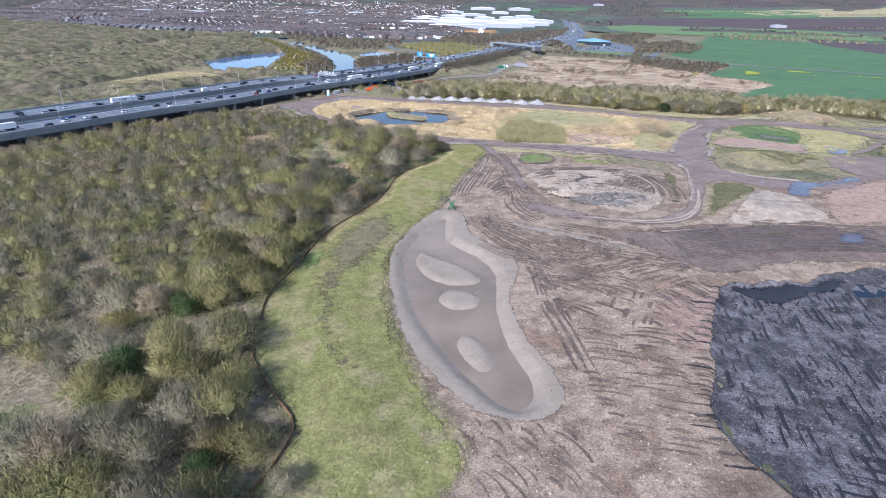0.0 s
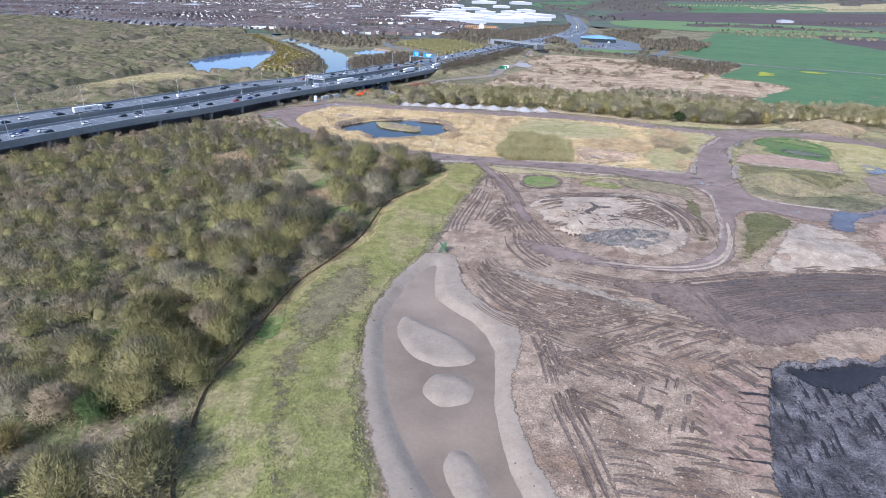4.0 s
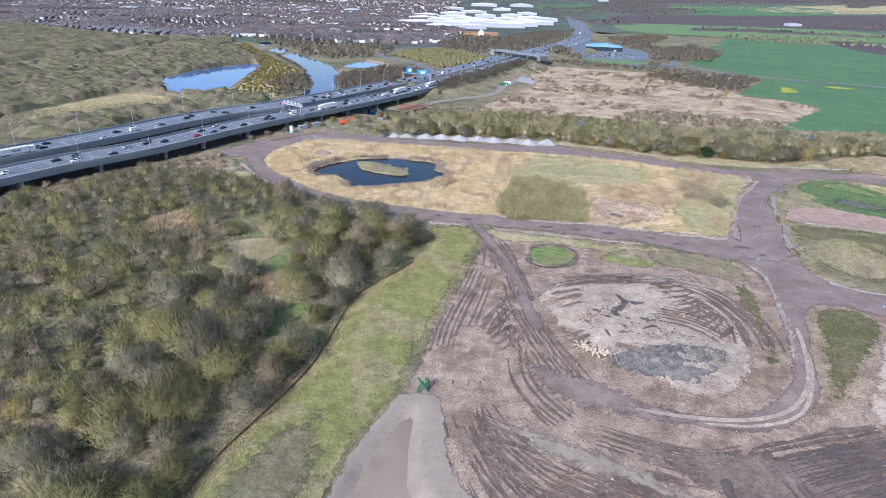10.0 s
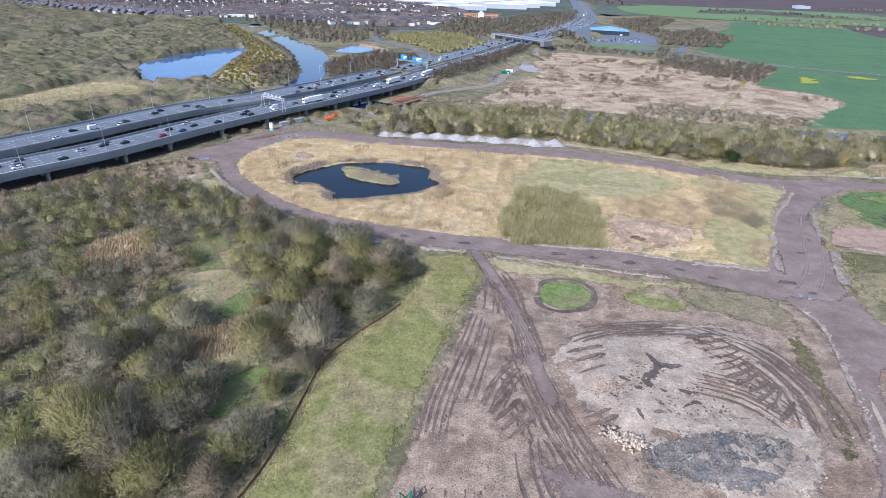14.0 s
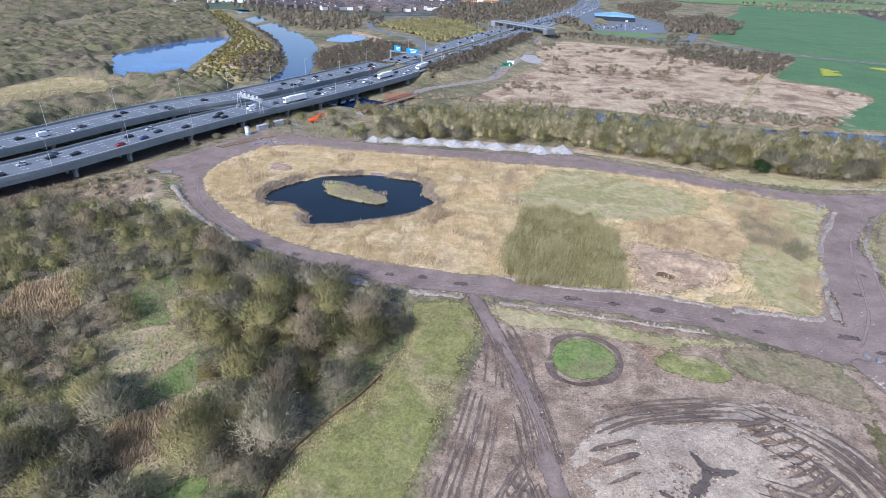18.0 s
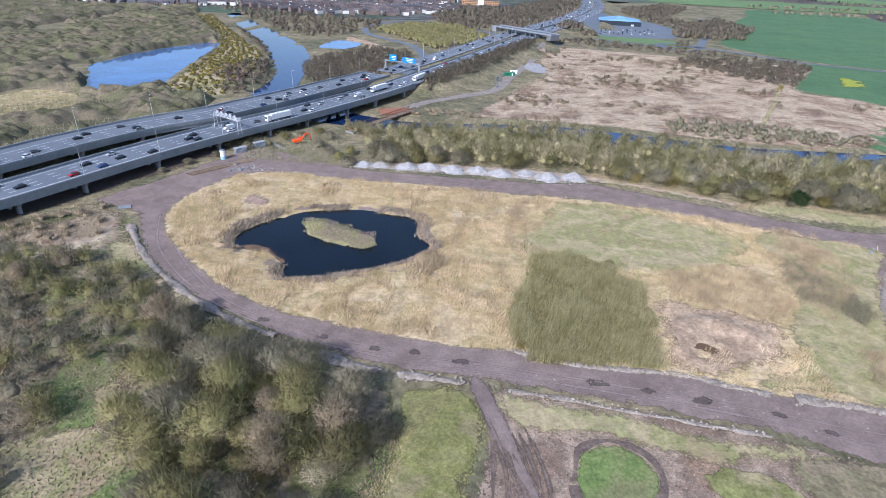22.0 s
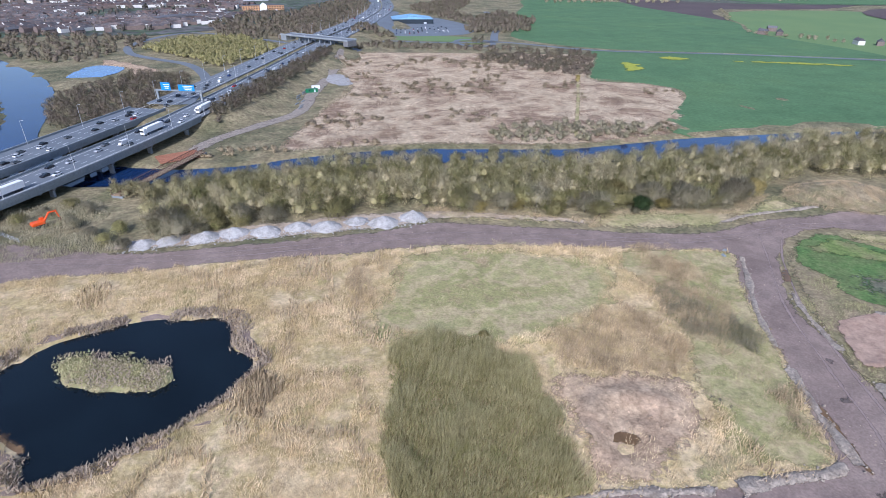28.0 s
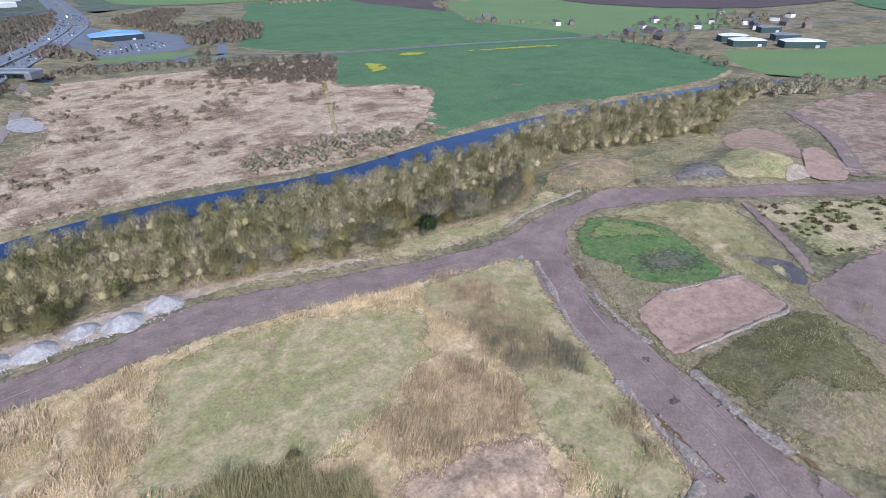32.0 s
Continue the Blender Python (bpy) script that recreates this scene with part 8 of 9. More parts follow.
thicket("junction_trees", scatter_in([(-60, 1010), (0, 985), (40, 1010), (75, 1100), (130, 1300), (60, 1330), (-60, 1330), (-90, 1150)], 11, 0.5, None, [[(-60, 1360), (40, 1360), (40, 1410), (-60, 1410)]]), "brown leafless wood behind the hotel road", (3, 6), (6, 10), 44, (1.2, 2.4), (0.5, 1.1), T_thorn)
thicket("junction_trees", scatter_in([(245, 1010), (300, 985), (345, 1010), (400, 1120), (390, 1250), (330, 1180), (280, 1090)], 10, 0.5), "brown leafless trees between showroom and field", (3, 6), (6, 11), 44, (1.2, 2.4), (0.5, 1.1), T_thorn)
thicket("roundabout_trees", np.array([(226, 914), (231, 918), (234, 910), (228, 908), (238, 915)]), "leafless trees on the roundabout", (3, 4.5), (6, 9), 60, (1.0, 2.0), (0.4, 0.8), T_thorn)
for a, b in (((620, 690), (600, 575)), ((600, 575), (530, 490)), ((640, 930), (690, 800)), ((735, 1080), (870, 1260)), ((830, 620), (960, 690)), ((650, 680), (630, 620))):
    u = np.linspace(0, 1, max(4, int(math.hypot(b[0] - a[0], b[1] - a[1]) / 9)))
    pts = np.stack([a[0] + (b[0] - a[0]) * u, a[1] + (b[1] - a[1]) * u], 1) + RNG.uniform(-3, 3, (len(u), 2))
    thicket("hedge", pts[RNG.random(len(pts)) < 0.7], "brown leafless farm hedge and trees", (2.5, 5), (3, 8), 60, (0.8, 1.8), (0.5, 1.0), T_grey)
farm = scatter_in([(640, 620), (680, 690), (820, 740), (980, 640), (960, 560), (820, 570), (760, 620), (690, 600)], 26, 0.48)
thicket("farm_trees", farm, "leafless trees round the farm houses", (3, 6), (5, 10), 60, (0.9, 2.0), (0.5, 1.0), T_grey)
canopy("far_woods", [(-3800, 1800), (-1700, 1330), (-1300, 1520), (-1350, 1400), (-2300, 3300), (-4200, 3600)], 22, 9, 60, T_dusk, "far grey woods on the horizon", 0.0012, (5, 9), (4, 8), -0.35)
canopy("far_copse", [(420, 1800), (700, 1900), (1500, 1700), (3600, 1500), (4200, 2600), (3600, 4300), (200, 4400), (260, 2400)], 24, 9, 75, T_dusk, "far dark copses and hedges between fields", 0.0008, (5, 9), (4, 8), 0.18)
canopy("far_copse", [(-2400, 2900), (-2300, 3500), (-1500, 4300), (200, 4400), (180, 3300), (-160, 3300)], 24, 9, 75, T_dusk, "far dark woods behind the town", 0.0008, (5, 9), (4, 8), -0.1)
for k in range(34):
    x, y, w = RNG.uniform(300, 3200), RNG.uniform(1450, 4400), RNG.uniform(150, 700)
    n = int(w / 16)
    pts = np.stack([x + np.linspace(0, w, n), y + RNG.uniform(-12, 12, n) + np.linspace(0, RNG.uniform(-60, 60), n)], 1)
    thicket("far_hedge", pts, "far dark hedge lines between fields", (5, 9), (5, 8), 22, (2, 5), (2, 4), T_grey)

# ---- things on the site ----
def stones(name, line_or_pts, per_m, spread, size, material, label, lift=0.0):
    """Loose rubble along a line, joined."""
    p = smooth(line_or_pts, 2.0)
    n = int(length_of(p) * per_m)
    T = []
    k = RNG.integers(0, len(p) - 1, n)
    c = p[k] + (p[k + 1] - p[k]) * RNG.random((n, 1)) + RNG.normal(0, spread, (n, 2))
    z = height(c[:, 0], c[:, 1]) + lift
    base = np.array([(1, 0, 0), (0, 1, 0), (-1, 0, 0), (0, -1, 0), (0, 0, 1), (0, 0, -0.4)], float)
    tri = ((0, 1, 4), (1, 2, 4), (2, 3, 4), (3, 0, 4), (1, 0, 5), (2, 1, 5), (3, 2, 5), (0, 3, 5))
    for (x, y), z0 in zip(c, z):
        s = RNG.uniform(*size)
        v = base * (s * RNG.uniform(0.6, 1.4, (6, 3))) + np.array([x, y, z0 + 0.15 * s])
        T.append(v[np.array(tri)])
    return tagged(new(name, soup(name, np.concatenate(T), material)), label, "rubble", "", "stuff")


def verge(line, width, hgt, label="pale stony rubble bank along the haul road"):
    ph = RNG.uniform(0, 50)
    ribbon("rubble_bank", line, width, M_rubble, 0.12, 1.2, label, "rubble bank", wob=1.1, lift=lambda u, x, y: hgt * math.sin(math.pi * u) * (0.75 + 0.5 * vnoise(x, y, 2.5, 303)) - 0.18 * (u in (0.0, 1.0)) + 0.12 * vnoise(x + ph, y, 1.3, 304), across=6)
    stones("rubble", line, 2.6, width * 0.28, (0.12, 0.42), M_rubble, "loose grey stones on the rubble bank", hgt * 0.5 + 0.1)


verge([(-126, 372), (-110, 352.5), (-96, 340), (-84, 331), (-66, 320.5), (-52, 315)], 3.0, 0.7)
verge([(-40, 309.5), (-30, 306), (-22, 304.5)], 3.6, 0.8)
verge([(-19, 304.4), (-8, 303), (-1.5, 302.6)], 3.4, 0.8)
verge([(10, 317), (22, 313.5), (36, 312.5), (50, 312), (62, 309), (72, 306.5)], 2.6, 0.6)
verge([(76, 306), (86, 305.5), (98, 304), (102, 305)], 4.0, 0.9)
verge([(8, 301.5), (22, 300), (36, 297.5), (50, 295.5), (66, 293)], 1.6, 0.35, "low pale stony edge of the haul road")
verge([(100, 281), (102, 272), (99, 258), (96, 246), (92, 232), (88, 222)], 2.0, 0.5, "low stony edge of the curling track")
verge([(148, 386), (137, 370), (127, 356), (119, 340)], 2.4, 0.6)
verge([(116, 333), (112, 324), (108.5, 314), (105, 303)], 3.2, 0.8)
verge([(146, 362), (140, 350), (135, 334)], 2.2, 0.5)
verge([(133, 322), (128, 312), (124, 302), (122, 294)], 3.2, 0.9)
verge([(122, 270), (132, 264.5), (150, 260)], 2.2, 0.5)
patch("dark_puddle", [(77, 150), (84, 154), (97, 153), (94, 147.5), (84, 146.5)], W_pond, 0, 2, 0.6, "dark blue water under the lip of the spoil", "puddle", level=-0.75)
patch("dark_puddle", [(100, 151), (116, 156), (124, 150), (112, 146)], W_pond, 0, 2, 0.8, "dark blue water pooled on the spoil", "puddle", level=-0.75)
patch("road_ditch", [(110, 321), (112.5, 320), (109, 309), (106, 301), (104.5, 303), (107, 312)], W_silt, 0.34, 1.5, 0.3, "narrow ditch of brown water by the road", "ditch")
patch("road_ditch", [(125.5, 304), (127, 304), (124, 294), (122, 287), (120.8, 288), (122.5, 296)], W_silt, 0.34, 1.5, 0.3, "narrow ditch of brown water by the road", "ditch")


def heap(x, y, rx, ry, hgt, turn):
    """A tipped heap of crushed stone."""
    bm = bmesh.new()
    na, nr = 40, 12
    c, s = math.cos(radians(turn)), math.sin(radians(turn))
    peaks = [(RNG.uniform(-0.12, 0.12), RNG.uniform(-0.1, 0.1), 1.0)]
    rows = []
    for i in range(nr + 1):
        row = []
        for j in range(na):
            a = 2 * math.pi * j / na
            r = i / nr * (1 + 0.12 * math.sin(3 * a + x) + 0.08 * math.sin(7 * a + y))
            u, v = r * math.cos(a), r * math.sin(a)
            z = max(max(0, 1 - math.hypot((u - p) * 1.25, (v - q) * 1.1)) * k for p, q, k in peaks)
            px, py = x + c * u * rx - s * v * ry, y + s * u * rx + c * v * ry
            z = hgt * z ** 0.85 + 0.25 * float(vnoise(px, py, 1.6, 311)) * min(1, 3 * (1 - i / nr) + 0.15) - (0.3 if i == nr else 0)
            row.append(bm.verts.new((px - x, py - y, z)))
        rows.append(row)
    for a, b in zip(rows[:-1], rows[1:]):
        for j in range(na):
            k = (j + 1) % na
            if a is rows[0]:
                bm.faces.new((a[j], b[j], b[k])) if len({a[j], b[j], b[k]}) == 3 else None
            else:
                bm.faces.new((a[j], b[j], b[k], a[k]))
    bmesh.ops.remove_doubles(bm, verts=bm.verts, dist=0.01)
    me = bpy.data.meshes.new("stone_heap")
    bm.to_mesh(me)
    bm.free()
    me.materials.append(M_stone)
    ob = new("stone_heap", me)
    ob.matrix_world = Matrix.Translation((x, y, h1(x, y) + 0.2))
    tagged(ob, "tipped heap of pale grey crushed stone beside the road", "stone heap", "stone heaps")


for x, y, rx, ry, z, t in ((-57, 450, 5.0, 4.2, 2.4, 0), (-47.5, 450.5, 4.8, 4.2, 2.5, 10), (-36, 450, 6.0, 5.0, 3.2, 0), (-25, 450.5, 6.0, 4.8, 2.9, 0), (-13, 448.5, 6.0, 5.0, 3.3, -5), (-2, 449, 5.6, 4.6, 2.7, 0), (9.5, 447, 6.4, 5.2, 3.3, 0), (20, 449, 5.2, 4.4, 2.4, 0), (30.5, 445.5, 6.4, 5.2, 3.4, 0), (42, 447.5, 5.6, 5, 3.6, 20)):
    heap(x, y, rx * 1.18, ry * 1.05, z * 0.85, t)
verge([(160, 411), (172, 413.5), (184, 414), (197, 413), (208, 411)], 2.2, 0.45)
stones("rubble", [(-62, 446), (-30, 445.5), (0, 444), (30, 441.5), (48, 442)], 5, 1.2, (0.12, 0.4), M_stone, "loose stones at the foot of the heaps", 0.3)
stones("rubble", [(31, 221), (34, 219), (38, 218)], 14, 1.1, (0.2, 0.6), M_pale, "broken pale concrete lumps on the mound", 1.4)
stones("rubble", [(38, 214), (48, 216), (58, 217), (68, 219)], 9, 3.2, (0.15, 0.5), M_grey, "grey broken rubble at the mound foot", 1.3)
stones("clods", [(28, 250), (45, 240), (66, 240), (72, 222)], 3, 8, (0.1, 0.3), M_pale, "loose pale soil clods on the mound", 1.6)
stones("clods", [(80, 70), (85, 100), (100, 130), (120, 140)], 7, 14, (0.15, 0.5), M_grey, "grey stones scattered on the dark spoil", -1.0)
stones("clods", [(6, 70), (30, 70), (40, 110), (30, 180)], 3, 10, (0.1, 0.3), M_pale, "loose clods on the bare earth", 0.2)
stones("clods", [(55, 330), (65, 325), (76, 322)], 5, 4, (0.1, 0.35), M_tan, "pale clods on the bare plot", 1.0)
for ln in ([(-100, 350), (-60, 324), (0, 309), (60, 301), (100, 294)], [(110, 300), (125, 335), (150, 375)], [(-60, 438), (0, 435), (60, 428), (120, 408), (200, 402)]):
    stones("loose_stones", ln, 0.7, 3.2, (0.08, 0.22), M_pale, "small loose stones on the haul road", 0.2)


def silt_fence():
    """A low brown board fence on stakes along the foot of the wood."""
    p = smooth(FENCE[1:19], 4.0)
    thing = empty("silt_fence", Matrix(), "low brown board fence between wood and grass bank", "fence")
    z = height(p[:, 0], p[:, 1])
    for i in range(len(p) - 1):
        a, b = Vector((*p[i], z[i])), Vector((*p[i + 1], z[i + 1]))
        d = b - a
        nrm = Vector((-d.y, d.x, 0)).normalized() * 0.06
        bm = bmesh.new()
        vs = []
        for q in (a, b):
            for o in (-1, 1):
                vs += [bm.verts.new(q + nrm * o + Vector((0, 0, -0.1))), bm.verts.new(q + nrm * o + Vector((0, 0, 0.75)))]
        for f in ((0, 1, 5, 4), (2, 6, 7, 3), (1, 3, 7, 5), (0, 4, 6, 2), (0, 2, 3, 1), (4, 5, 7, 6)):
            bm.faces.new([vs[k] for k in f])
        part("board", bm, M_fence, thing)
        part("stake", rod(bmesh.new(), a + Vector((0, 0, -0.2)), a + Vector((0, 0, 0.95)), 0.07, n=5), M_timber, thing)


silt_fence()


def green_trestle():
    """A crossed green steel stand at the head of the pool."""
    thing = empty("steel_trestle", pose(-9.0, 199.2, h1(-9, 199.2) + 0.2, 0, 0, 15), "green crossed steel trestle standing at the pool head", "trestle")
    for y in (-0.6, 0.6):
        for sgn in (-1, 1):
            part("cross_bar", rod(bmesh.new(), (-1.3 * sgn, y, 0), (1.1 * sgn, y, 3.4), 0.14, n=6), M_green, thing)
    for x, z in ((-1.25, 0.1), (1.25, 0.1), (0, 1.75), (-1.05, 3.3), (1.05, 3.3)):
        part("rail", rod(bmesh.new(), (x, -0.75, z), (x, 0.75, z), 0.10, n=6), M_green, thing)
    part("panel", box(bmesh.new(), 0.9, 0, 1.5, 0.12, 1.2, 2.4, bevel=0.02), M_green, thing)


green_trestle()


def excavator(x, y, turn):
    thing = empty("excavator", pose(x, y, h1(x, y), 0, 0, turn), "orange tracked excavator with a raised boom", "excavator")
    for s in (-1.25, 1.25):
        bm = bmesh.new()
        box(bm, 0, s, 0.5, 4.2, 0.65, 0.95, bevel=0.3)
        part("track", bm, M_black, thing)
    part("turntable", box(bmesh.new(), 0, 0, 1.1, 1.6, 1.6, 0.4), M_black, thing)
    part("upper_body", box(bmesh.new(), -0.7, 0, 1.95, 4.2, 2.7, 1.3, bevel=0.18), M_orange, thing)
    part("counterweight", box(bmesh.new(), -2.7, 0, 1.8, 0.9, 2.7, 1.1, bevel=0.2), M_orange, thing)
    cab = part("cab", box(bmesh.new(), 1.0, 0.85, 2.6, 1.6, 1.0, 1.7, bevel=0.12), M_orange, thing)
    part("cab_window", box(bmesh.new(), 1.82, 0.85, 2.75, 0.04, 0.8, 1.1), M_glass, cab)
    part("cab_window", box(bmesh.new(), 1.0, 1.36, 2.75, 1.2, 0.04, 1.0), M_glass, cab)
    bm = bmesh.new()
    rod(bm, (1.2, -0.3, 2.0), (3.6, -0.3, 5.0), 0.42, 0.34, 6), rod(bm, (3.6, -0.3, 5.0), (5.8, -0.3, 4.9), 0.34, 0.28, 6)
    part("boom", bm, M_orange, thing)
    part("stick", rod(bmesh.new(), (5.9, -0.3, 5.2), (6.6, -0.3, 2.0), 0.28, 0.2, 6), M_orange, thing)
    part("ram", rod(bmesh.new(), (1.9, -0.3, 2.1), (3.4, -0.3, 4.2), 0.1, n=6), M_steel, thing)
    bm = loft(bmesh.new(), [[(6.1, y0, 1.9), (6.9, y0, 2.0), (7.2, y0, 1.2), (6.6, y0, 0.7), (6.0, y0, 1.1)] for y0 in (-0.9, 0.3)])
    part("bucket", bm, M_rust, thing)


excavator(-96, 475, 35)


def white_tank(x, y):
    thing = empty("water_tank", pose(x, y, h1(x, y)), "white cylindrical tank with a pale blue foot", "tank")
    bm = bmesh.new()
    bmesh.ops.create_cone(bm, cap_ends=True, segments=20, radius1=1.25, radius2=1.25, depth=2.8, matrix=Matrix.Translation((0, 0, 3.0)))
    part("drum", bm, M_white, thing)
    bm = bmesh.new()
    bmesh.ops.create_cone(bm, cap_ends=True, segments=20, radius1=1.3, radius2=1.3, depth=1.6, matrix=Matrix.Translation((0, 0, 0.8)))
    part("foot", bm, plain("pale_blue_paint", (0.30, 0.52, 0.58)), thing, "pale blue painted foot")
    bm = bmesh.new()
    bmesh.ops.create_cone(bm, cap_ends=True, segments=20, radius1=1.3, radius2=0.5, depth=0.5, matrix=Matrix.Translation((0, 0, 4.65)))
    part("lid", bm, M_conc, thing)


white_tank(-123.5, 445.6)


def container(x, y, turn, l, label):
    thing = empty("site_container", pose(x, y, h1(x, y) + 0.1, 0, 0, turn), label, "container")
    part("body", box(bmesh.new(), 0, 0, 1.3, l, 2.4, 2.5, bevel=0.05), M_conc, thing)
    for k in range(int(l / 0.6)):
        part("rib", box(bmesh.new(), -l / 2 + 0.4 + k * 0.6, -1.22, 1.3, 0.16, 0.06, 2.2), M_steel, thing)
    part("roof", box(bmesh.new(), 0, 0, 2.6, l + 0.1, 2.5, 0.12), M_steel, thing)
    part("door", box(bmesh.new(), l / 2 + 0.02, 0, 1.3, 0.06, 2.1, 2.2), M_concdark, thing)


container(-119.5, 456.5, 52, 6.0, "grey site container on the gravel below the viaduct")
container(-114, 467, 52, 6.0, "open grey steel container below the viaduct")


def pipe_run(a, b, label):
    thing = empty("pipe", pose(a[0], a[1], h1(*a) + 0.35), label, "pipe", "pipes")
    d = Vector((b[0] - a[0], b[1] - a[1], h1(*b) - h1(*a)))
    part("barrel", rod(bmesh.new(), (0, 0, 0.2), d + Vector((0, 0, 0.2)), 0.3, n=10), M_timber, thing)
    for u in (0.1, 0.5, 0.9):
        part("bearer", box(bmesh.new(), *(d * u)[:2], 0.0, 1.4, 0.3, 0.3), M_timber, thing)


for k in range(3):
    pipe_run((-131 + k * 1.6, 423.5 - k * 0.6), (-120 + k * 1.6, 437 - k * 0.6), "long pale pipe laid beside the track")
for k in range(2):
    pipe_run((-118 + k * 1.2, 438.5 - k), (-109 + k * 1.2, 447 - k), "long pale pipe laid beside the track")


def block(x, y, turn, s, label="broken concrete block on the track"):
    bm = box(bmesh.new(), 0, 0, s[2] / 2, *s, bevel=min(s) * 0.12)
    me = bpy.data.meshes.new("concrete_block")
    bm.to_mesh(me)
    bm.free()
    me.materials.append(M_conc)
    ob = new("concrete_block", me)
    ob.matrix_world = pose(x, y, h1(x, y) + 0.15, 0, 0, turn)
    tagged(ob, label, "concrete block", "concrete blocks")


for x, y in ((-113, 432), (-111, 433.4), (-109.4, 432.2), (-114.4, 438), (-107.6, 434.6), (-114, 430.4), (142, 388), (145, 391), (104, 288), (106, 286.5), (131, 255)):
    block(x, y, RNG.uniform(0, 180), (RNG.uniform(0.9, 2.2), RNG.uniform(0.7, 1.2), RNG.uniform(0.5, 0.9)))
block(-136.5, 386, 25, (4.5, 2.2, 0.5), "dark concrete slab lying by the road bend")


def site_gate():
    a, b = Vector((-108.5, 471, 0)), Vector((-99, 462, 0))
    thing = empty("site_fence", pose(a.x, a.y, h1(a.x, a.y)), "grey mesh site fence across the track", "fence")
    d = b - a
    for i in range(5):
        p = d * i / 4
        part("post", rod(bmesh.new(), p, p + Vector((0, 0, 2.0)), 0.06, n=6), M_steel, thing)
    for i in range(4):
        p, q = d * i / 4, d * (i + 1) / 4
        for z in (0.3, 1.1, 1.9):
            part("rail", rod(bmesh.new(), p + Vector((0, 0, z)), q + Vector((0, 0, z)), 0.035, n=4), M_steel, thing)
        for k in range(1, 9):
            m = p + (q - p) * k / 9
            part("bar", rod(bmesh.new(), m + Vector((0, 0, 0.3)), m + Vector((0, 0, 1.9)), 0.02, n=4), M_steel, thing)


site_gate()


def lattice_bridge():
    """An old steel girder bridge over the river arm by the viaduct."""
    a, b = Vector((-75, 499, 1.2)), Vector((-45.5, 553, 1.2))
    d = (b - a).normalized()
    n = Vector((-d.y, d.x, 0))
    thing = empty("girder_bridge", Matrix.Translation(a), "rusty lattice girder bridge over the river", "bridge")
    span = (b - a).length
    rot = Matrix.Rotation(math.atan2(d.y, d.x), 4, "Z")
    bm = box(bmesh.new(), span / 2, 0, 0, span, 4.2, 0.25)
    bmesh.ops.transform(bm, matrix=rot, verts=bm.verts)
    part("deck", bm, M_timber, thing)
    for o in (-2.2, 2.2):
        bm = bmesh.new()
        bays = 18
        for z in (0.0, 2.2):
            rod(bm, n * o + Vector((0, 0, z)), n * o + d * span + Vector((0, 0, z)), 0.16, n=5)
        for i in range(bays):
            p, q = d * span * i / bays, d * span * (i + 1) / bays
            rod(bm, n * o + p, n * o + q + Vector((0, 0, 2.2)), 0.09, n=4), rod(bm, n * o + p + Vector((0, 0, 2.2)), n * o + q, 0.09, n=4), rod(bm, n * o + p, n * o + p + Vector((0, 0, 2.2)), 0.1, n=4)
        part("girder", bm, M_rust, thing)
    for u in (0.02, 0.98):
        c = d * span * u
        bm = box(bmesh.new(), 0, 0, -1.6, 2.0, 5.5, 3.2)
        bmesh.ops.transform(bm, matrix=Matrix.Translation(c) @ rot, verts=bm.verts)
        part("abutment", bm, M_conc, thing)


lattice_bridge()


def timber_pad():
    thing = empty("timber_deck", pose(-57, 551, max(h1(-57, 551), -0.3) + 0.4, 0, 0, 20), "red-brown timber decking beside the river", "decking")
    for k in range(16):
        part("plank", box(bmesh.new(), 0, -6.5 + k * 0.85, 0, 20, 0.78, 0.3), M_redtimber, thing)


timber_pad()


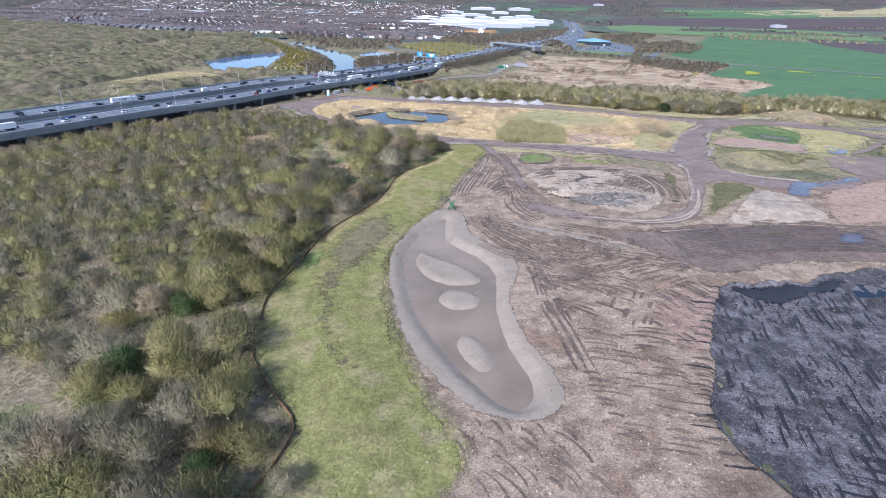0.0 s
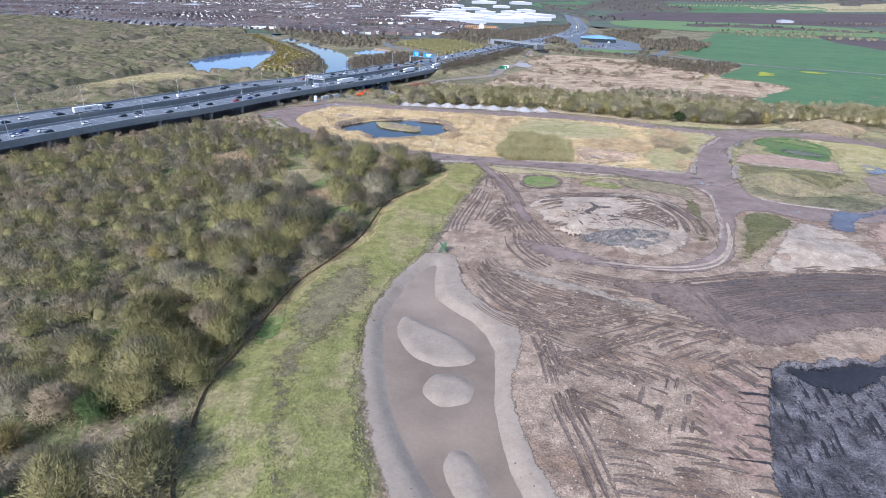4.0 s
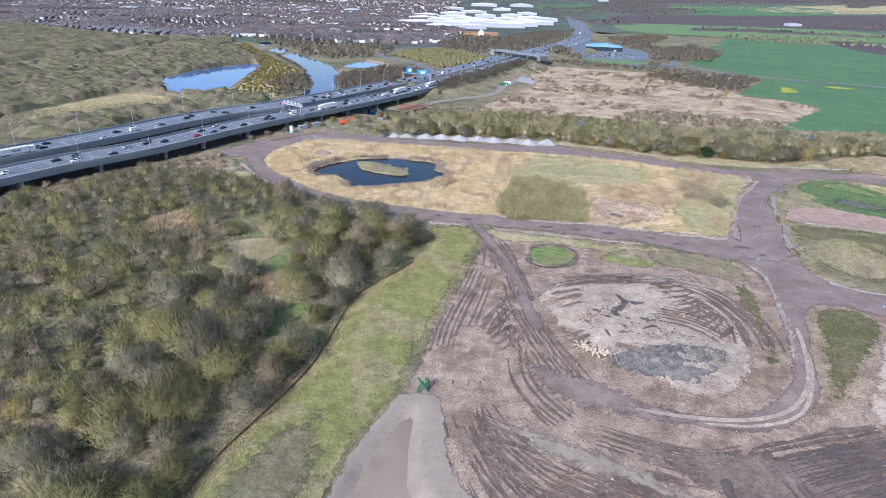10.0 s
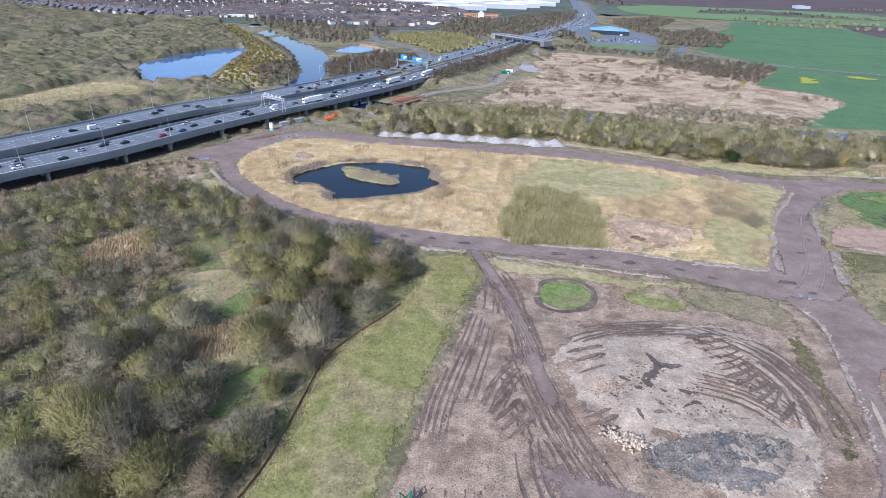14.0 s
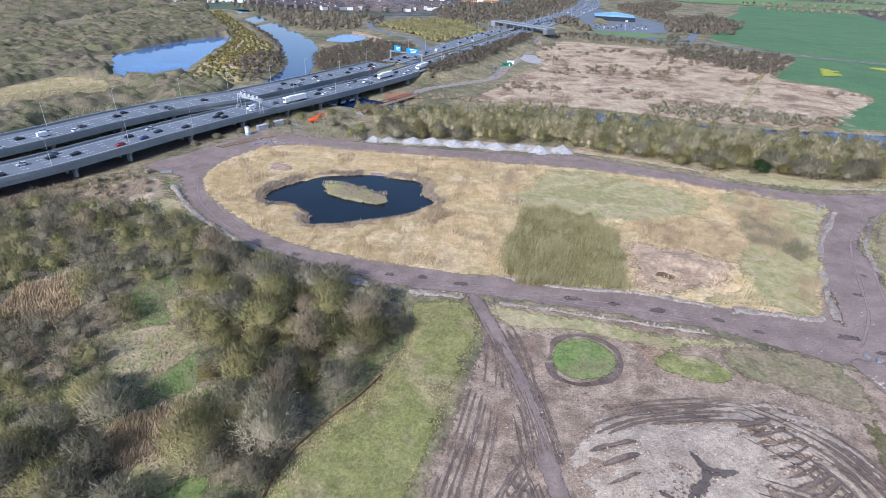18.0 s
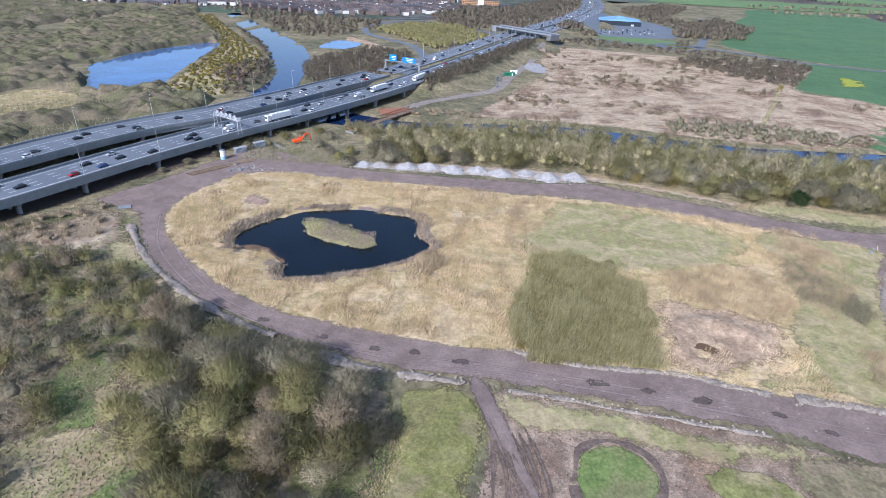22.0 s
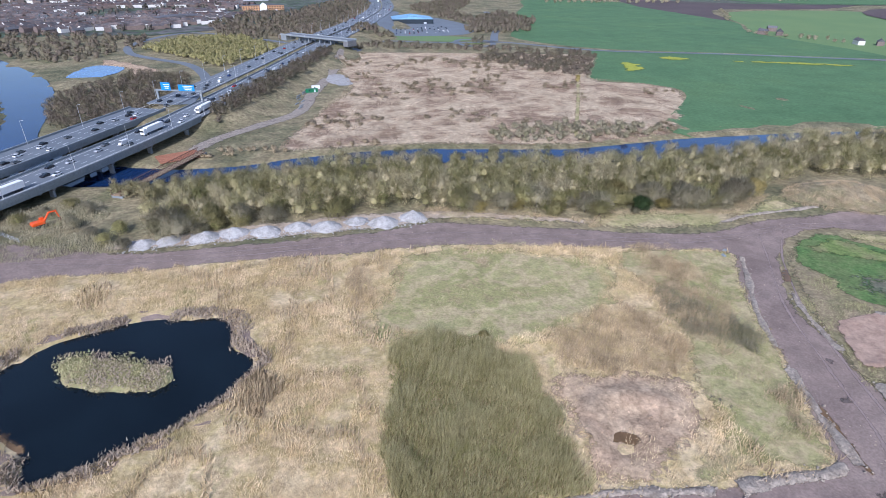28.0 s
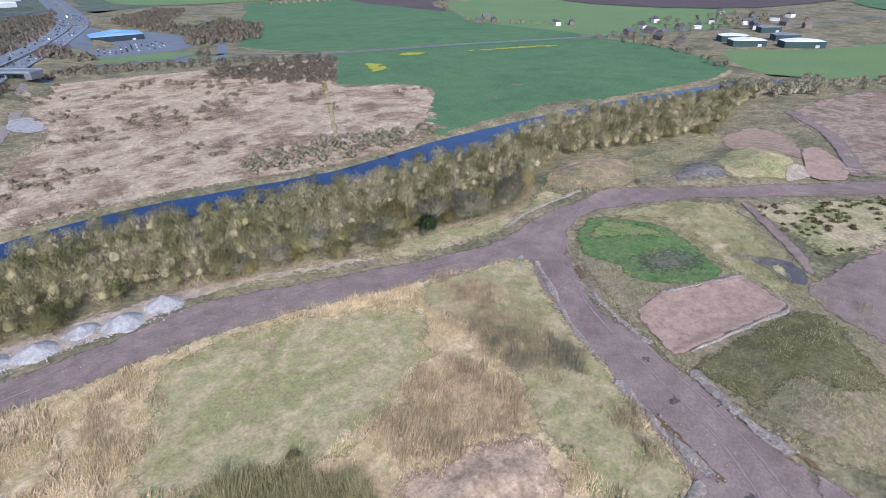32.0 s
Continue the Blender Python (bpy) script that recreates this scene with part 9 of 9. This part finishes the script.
def hut(x, y, turn, l, m, label):
    thing = empty("site_hut", pose(x, y, h1(x, y) + 0.25, 0, 0, turn), label, "hut", "site huts")
    part("body", box(bmesh.new(), 0, 0, 1.3, l, 2.5, 2.5, bevel=0.05), m, thing)
    part("roof", box(bmesh.new(), 0, 0, 2.62, l + 0.3, 2.8, 0.15), m, thing)
    part("door", box(bmesh.new(), l * 0.25, -1.28, 1.1, 0.9, 0.06, 2.0), M_white, thing)
    part("window", box(bmesh.new(), -l * 0.2, -1.28, 1.5, 1.2, 0.06, 0.9), M_glass, thing)


hut(20, 686, 10, 9, M_green, "green site hut beside the access track")
hut(24, 697, 10, 6, M_white, "white site hut beside the access track")
for k in range(9):
    x, y = 8 + RNG.uniform(-3, 3) + k * 0.8, 640 + k * 6
    block(x, y, 60, (5, 0.8, 0.6), "pale stacked pipe length beside the access track")
stones("rubble", [(-112, 439), (-104, 434), (-98, 436)], 3, 2, (0.2, 0.5), M_stone, "loose stones by the pipes", 0.2)


# parked cars at the showroom
PARKED = [car(k) for k in range(6)]
for row in range(5):
    for k in range(13):
        if RNG.random() < 0.82:
            x, y = 152 + k * 6.2 + row * 3, 1010 + row * 14 + k * 1.0
            copy_thing(PARKED[int(RNG.choice(6, p=[0.2, 0.3, 0.2, 0.15, 0.1, 0.05]))], Matrix.Translation((x, y, h1(x, y) + 0.32)) @ Matrix.Rotation(radians(80), 4, "Z"))["label"] = "parked car in the showroom yard"
for t in PARKED:
    for o in (*t.children_recursive, t):
        bpy.data.objects.remove(o)


# far hills that close the view
def far_hills():
    V, F = [], []
    n = 160
    for i in range(n + 1):
        a = radians(20 + 140 * i / n)
        r = 4650
        top = 178 + 12 * float(vnoise(i * 9.0, 0, 40, 401)) + 9 * float(vnoise(i * 9.0, 5, 11, 402))
        V += [(r * math.cos(a), r * math.sin(a), -5), (r * math.cos(a), r * math.sin(a), top), (r * 1.03 * math.cos(a), r * 1.03 * math.sin(a), -5)]
    for i in range(n):
        k = 3 * i
        F += [(k, k + 3, k + 4, k + 1), (k + 1, k + 4, k + 5, k + 2)]
    tagged(new("backdrop", mesh_of("backdrop", V, F, M_haze_hill)), "blue-grey far hills on the horizon", "hills", "", "structure")


far_hills()
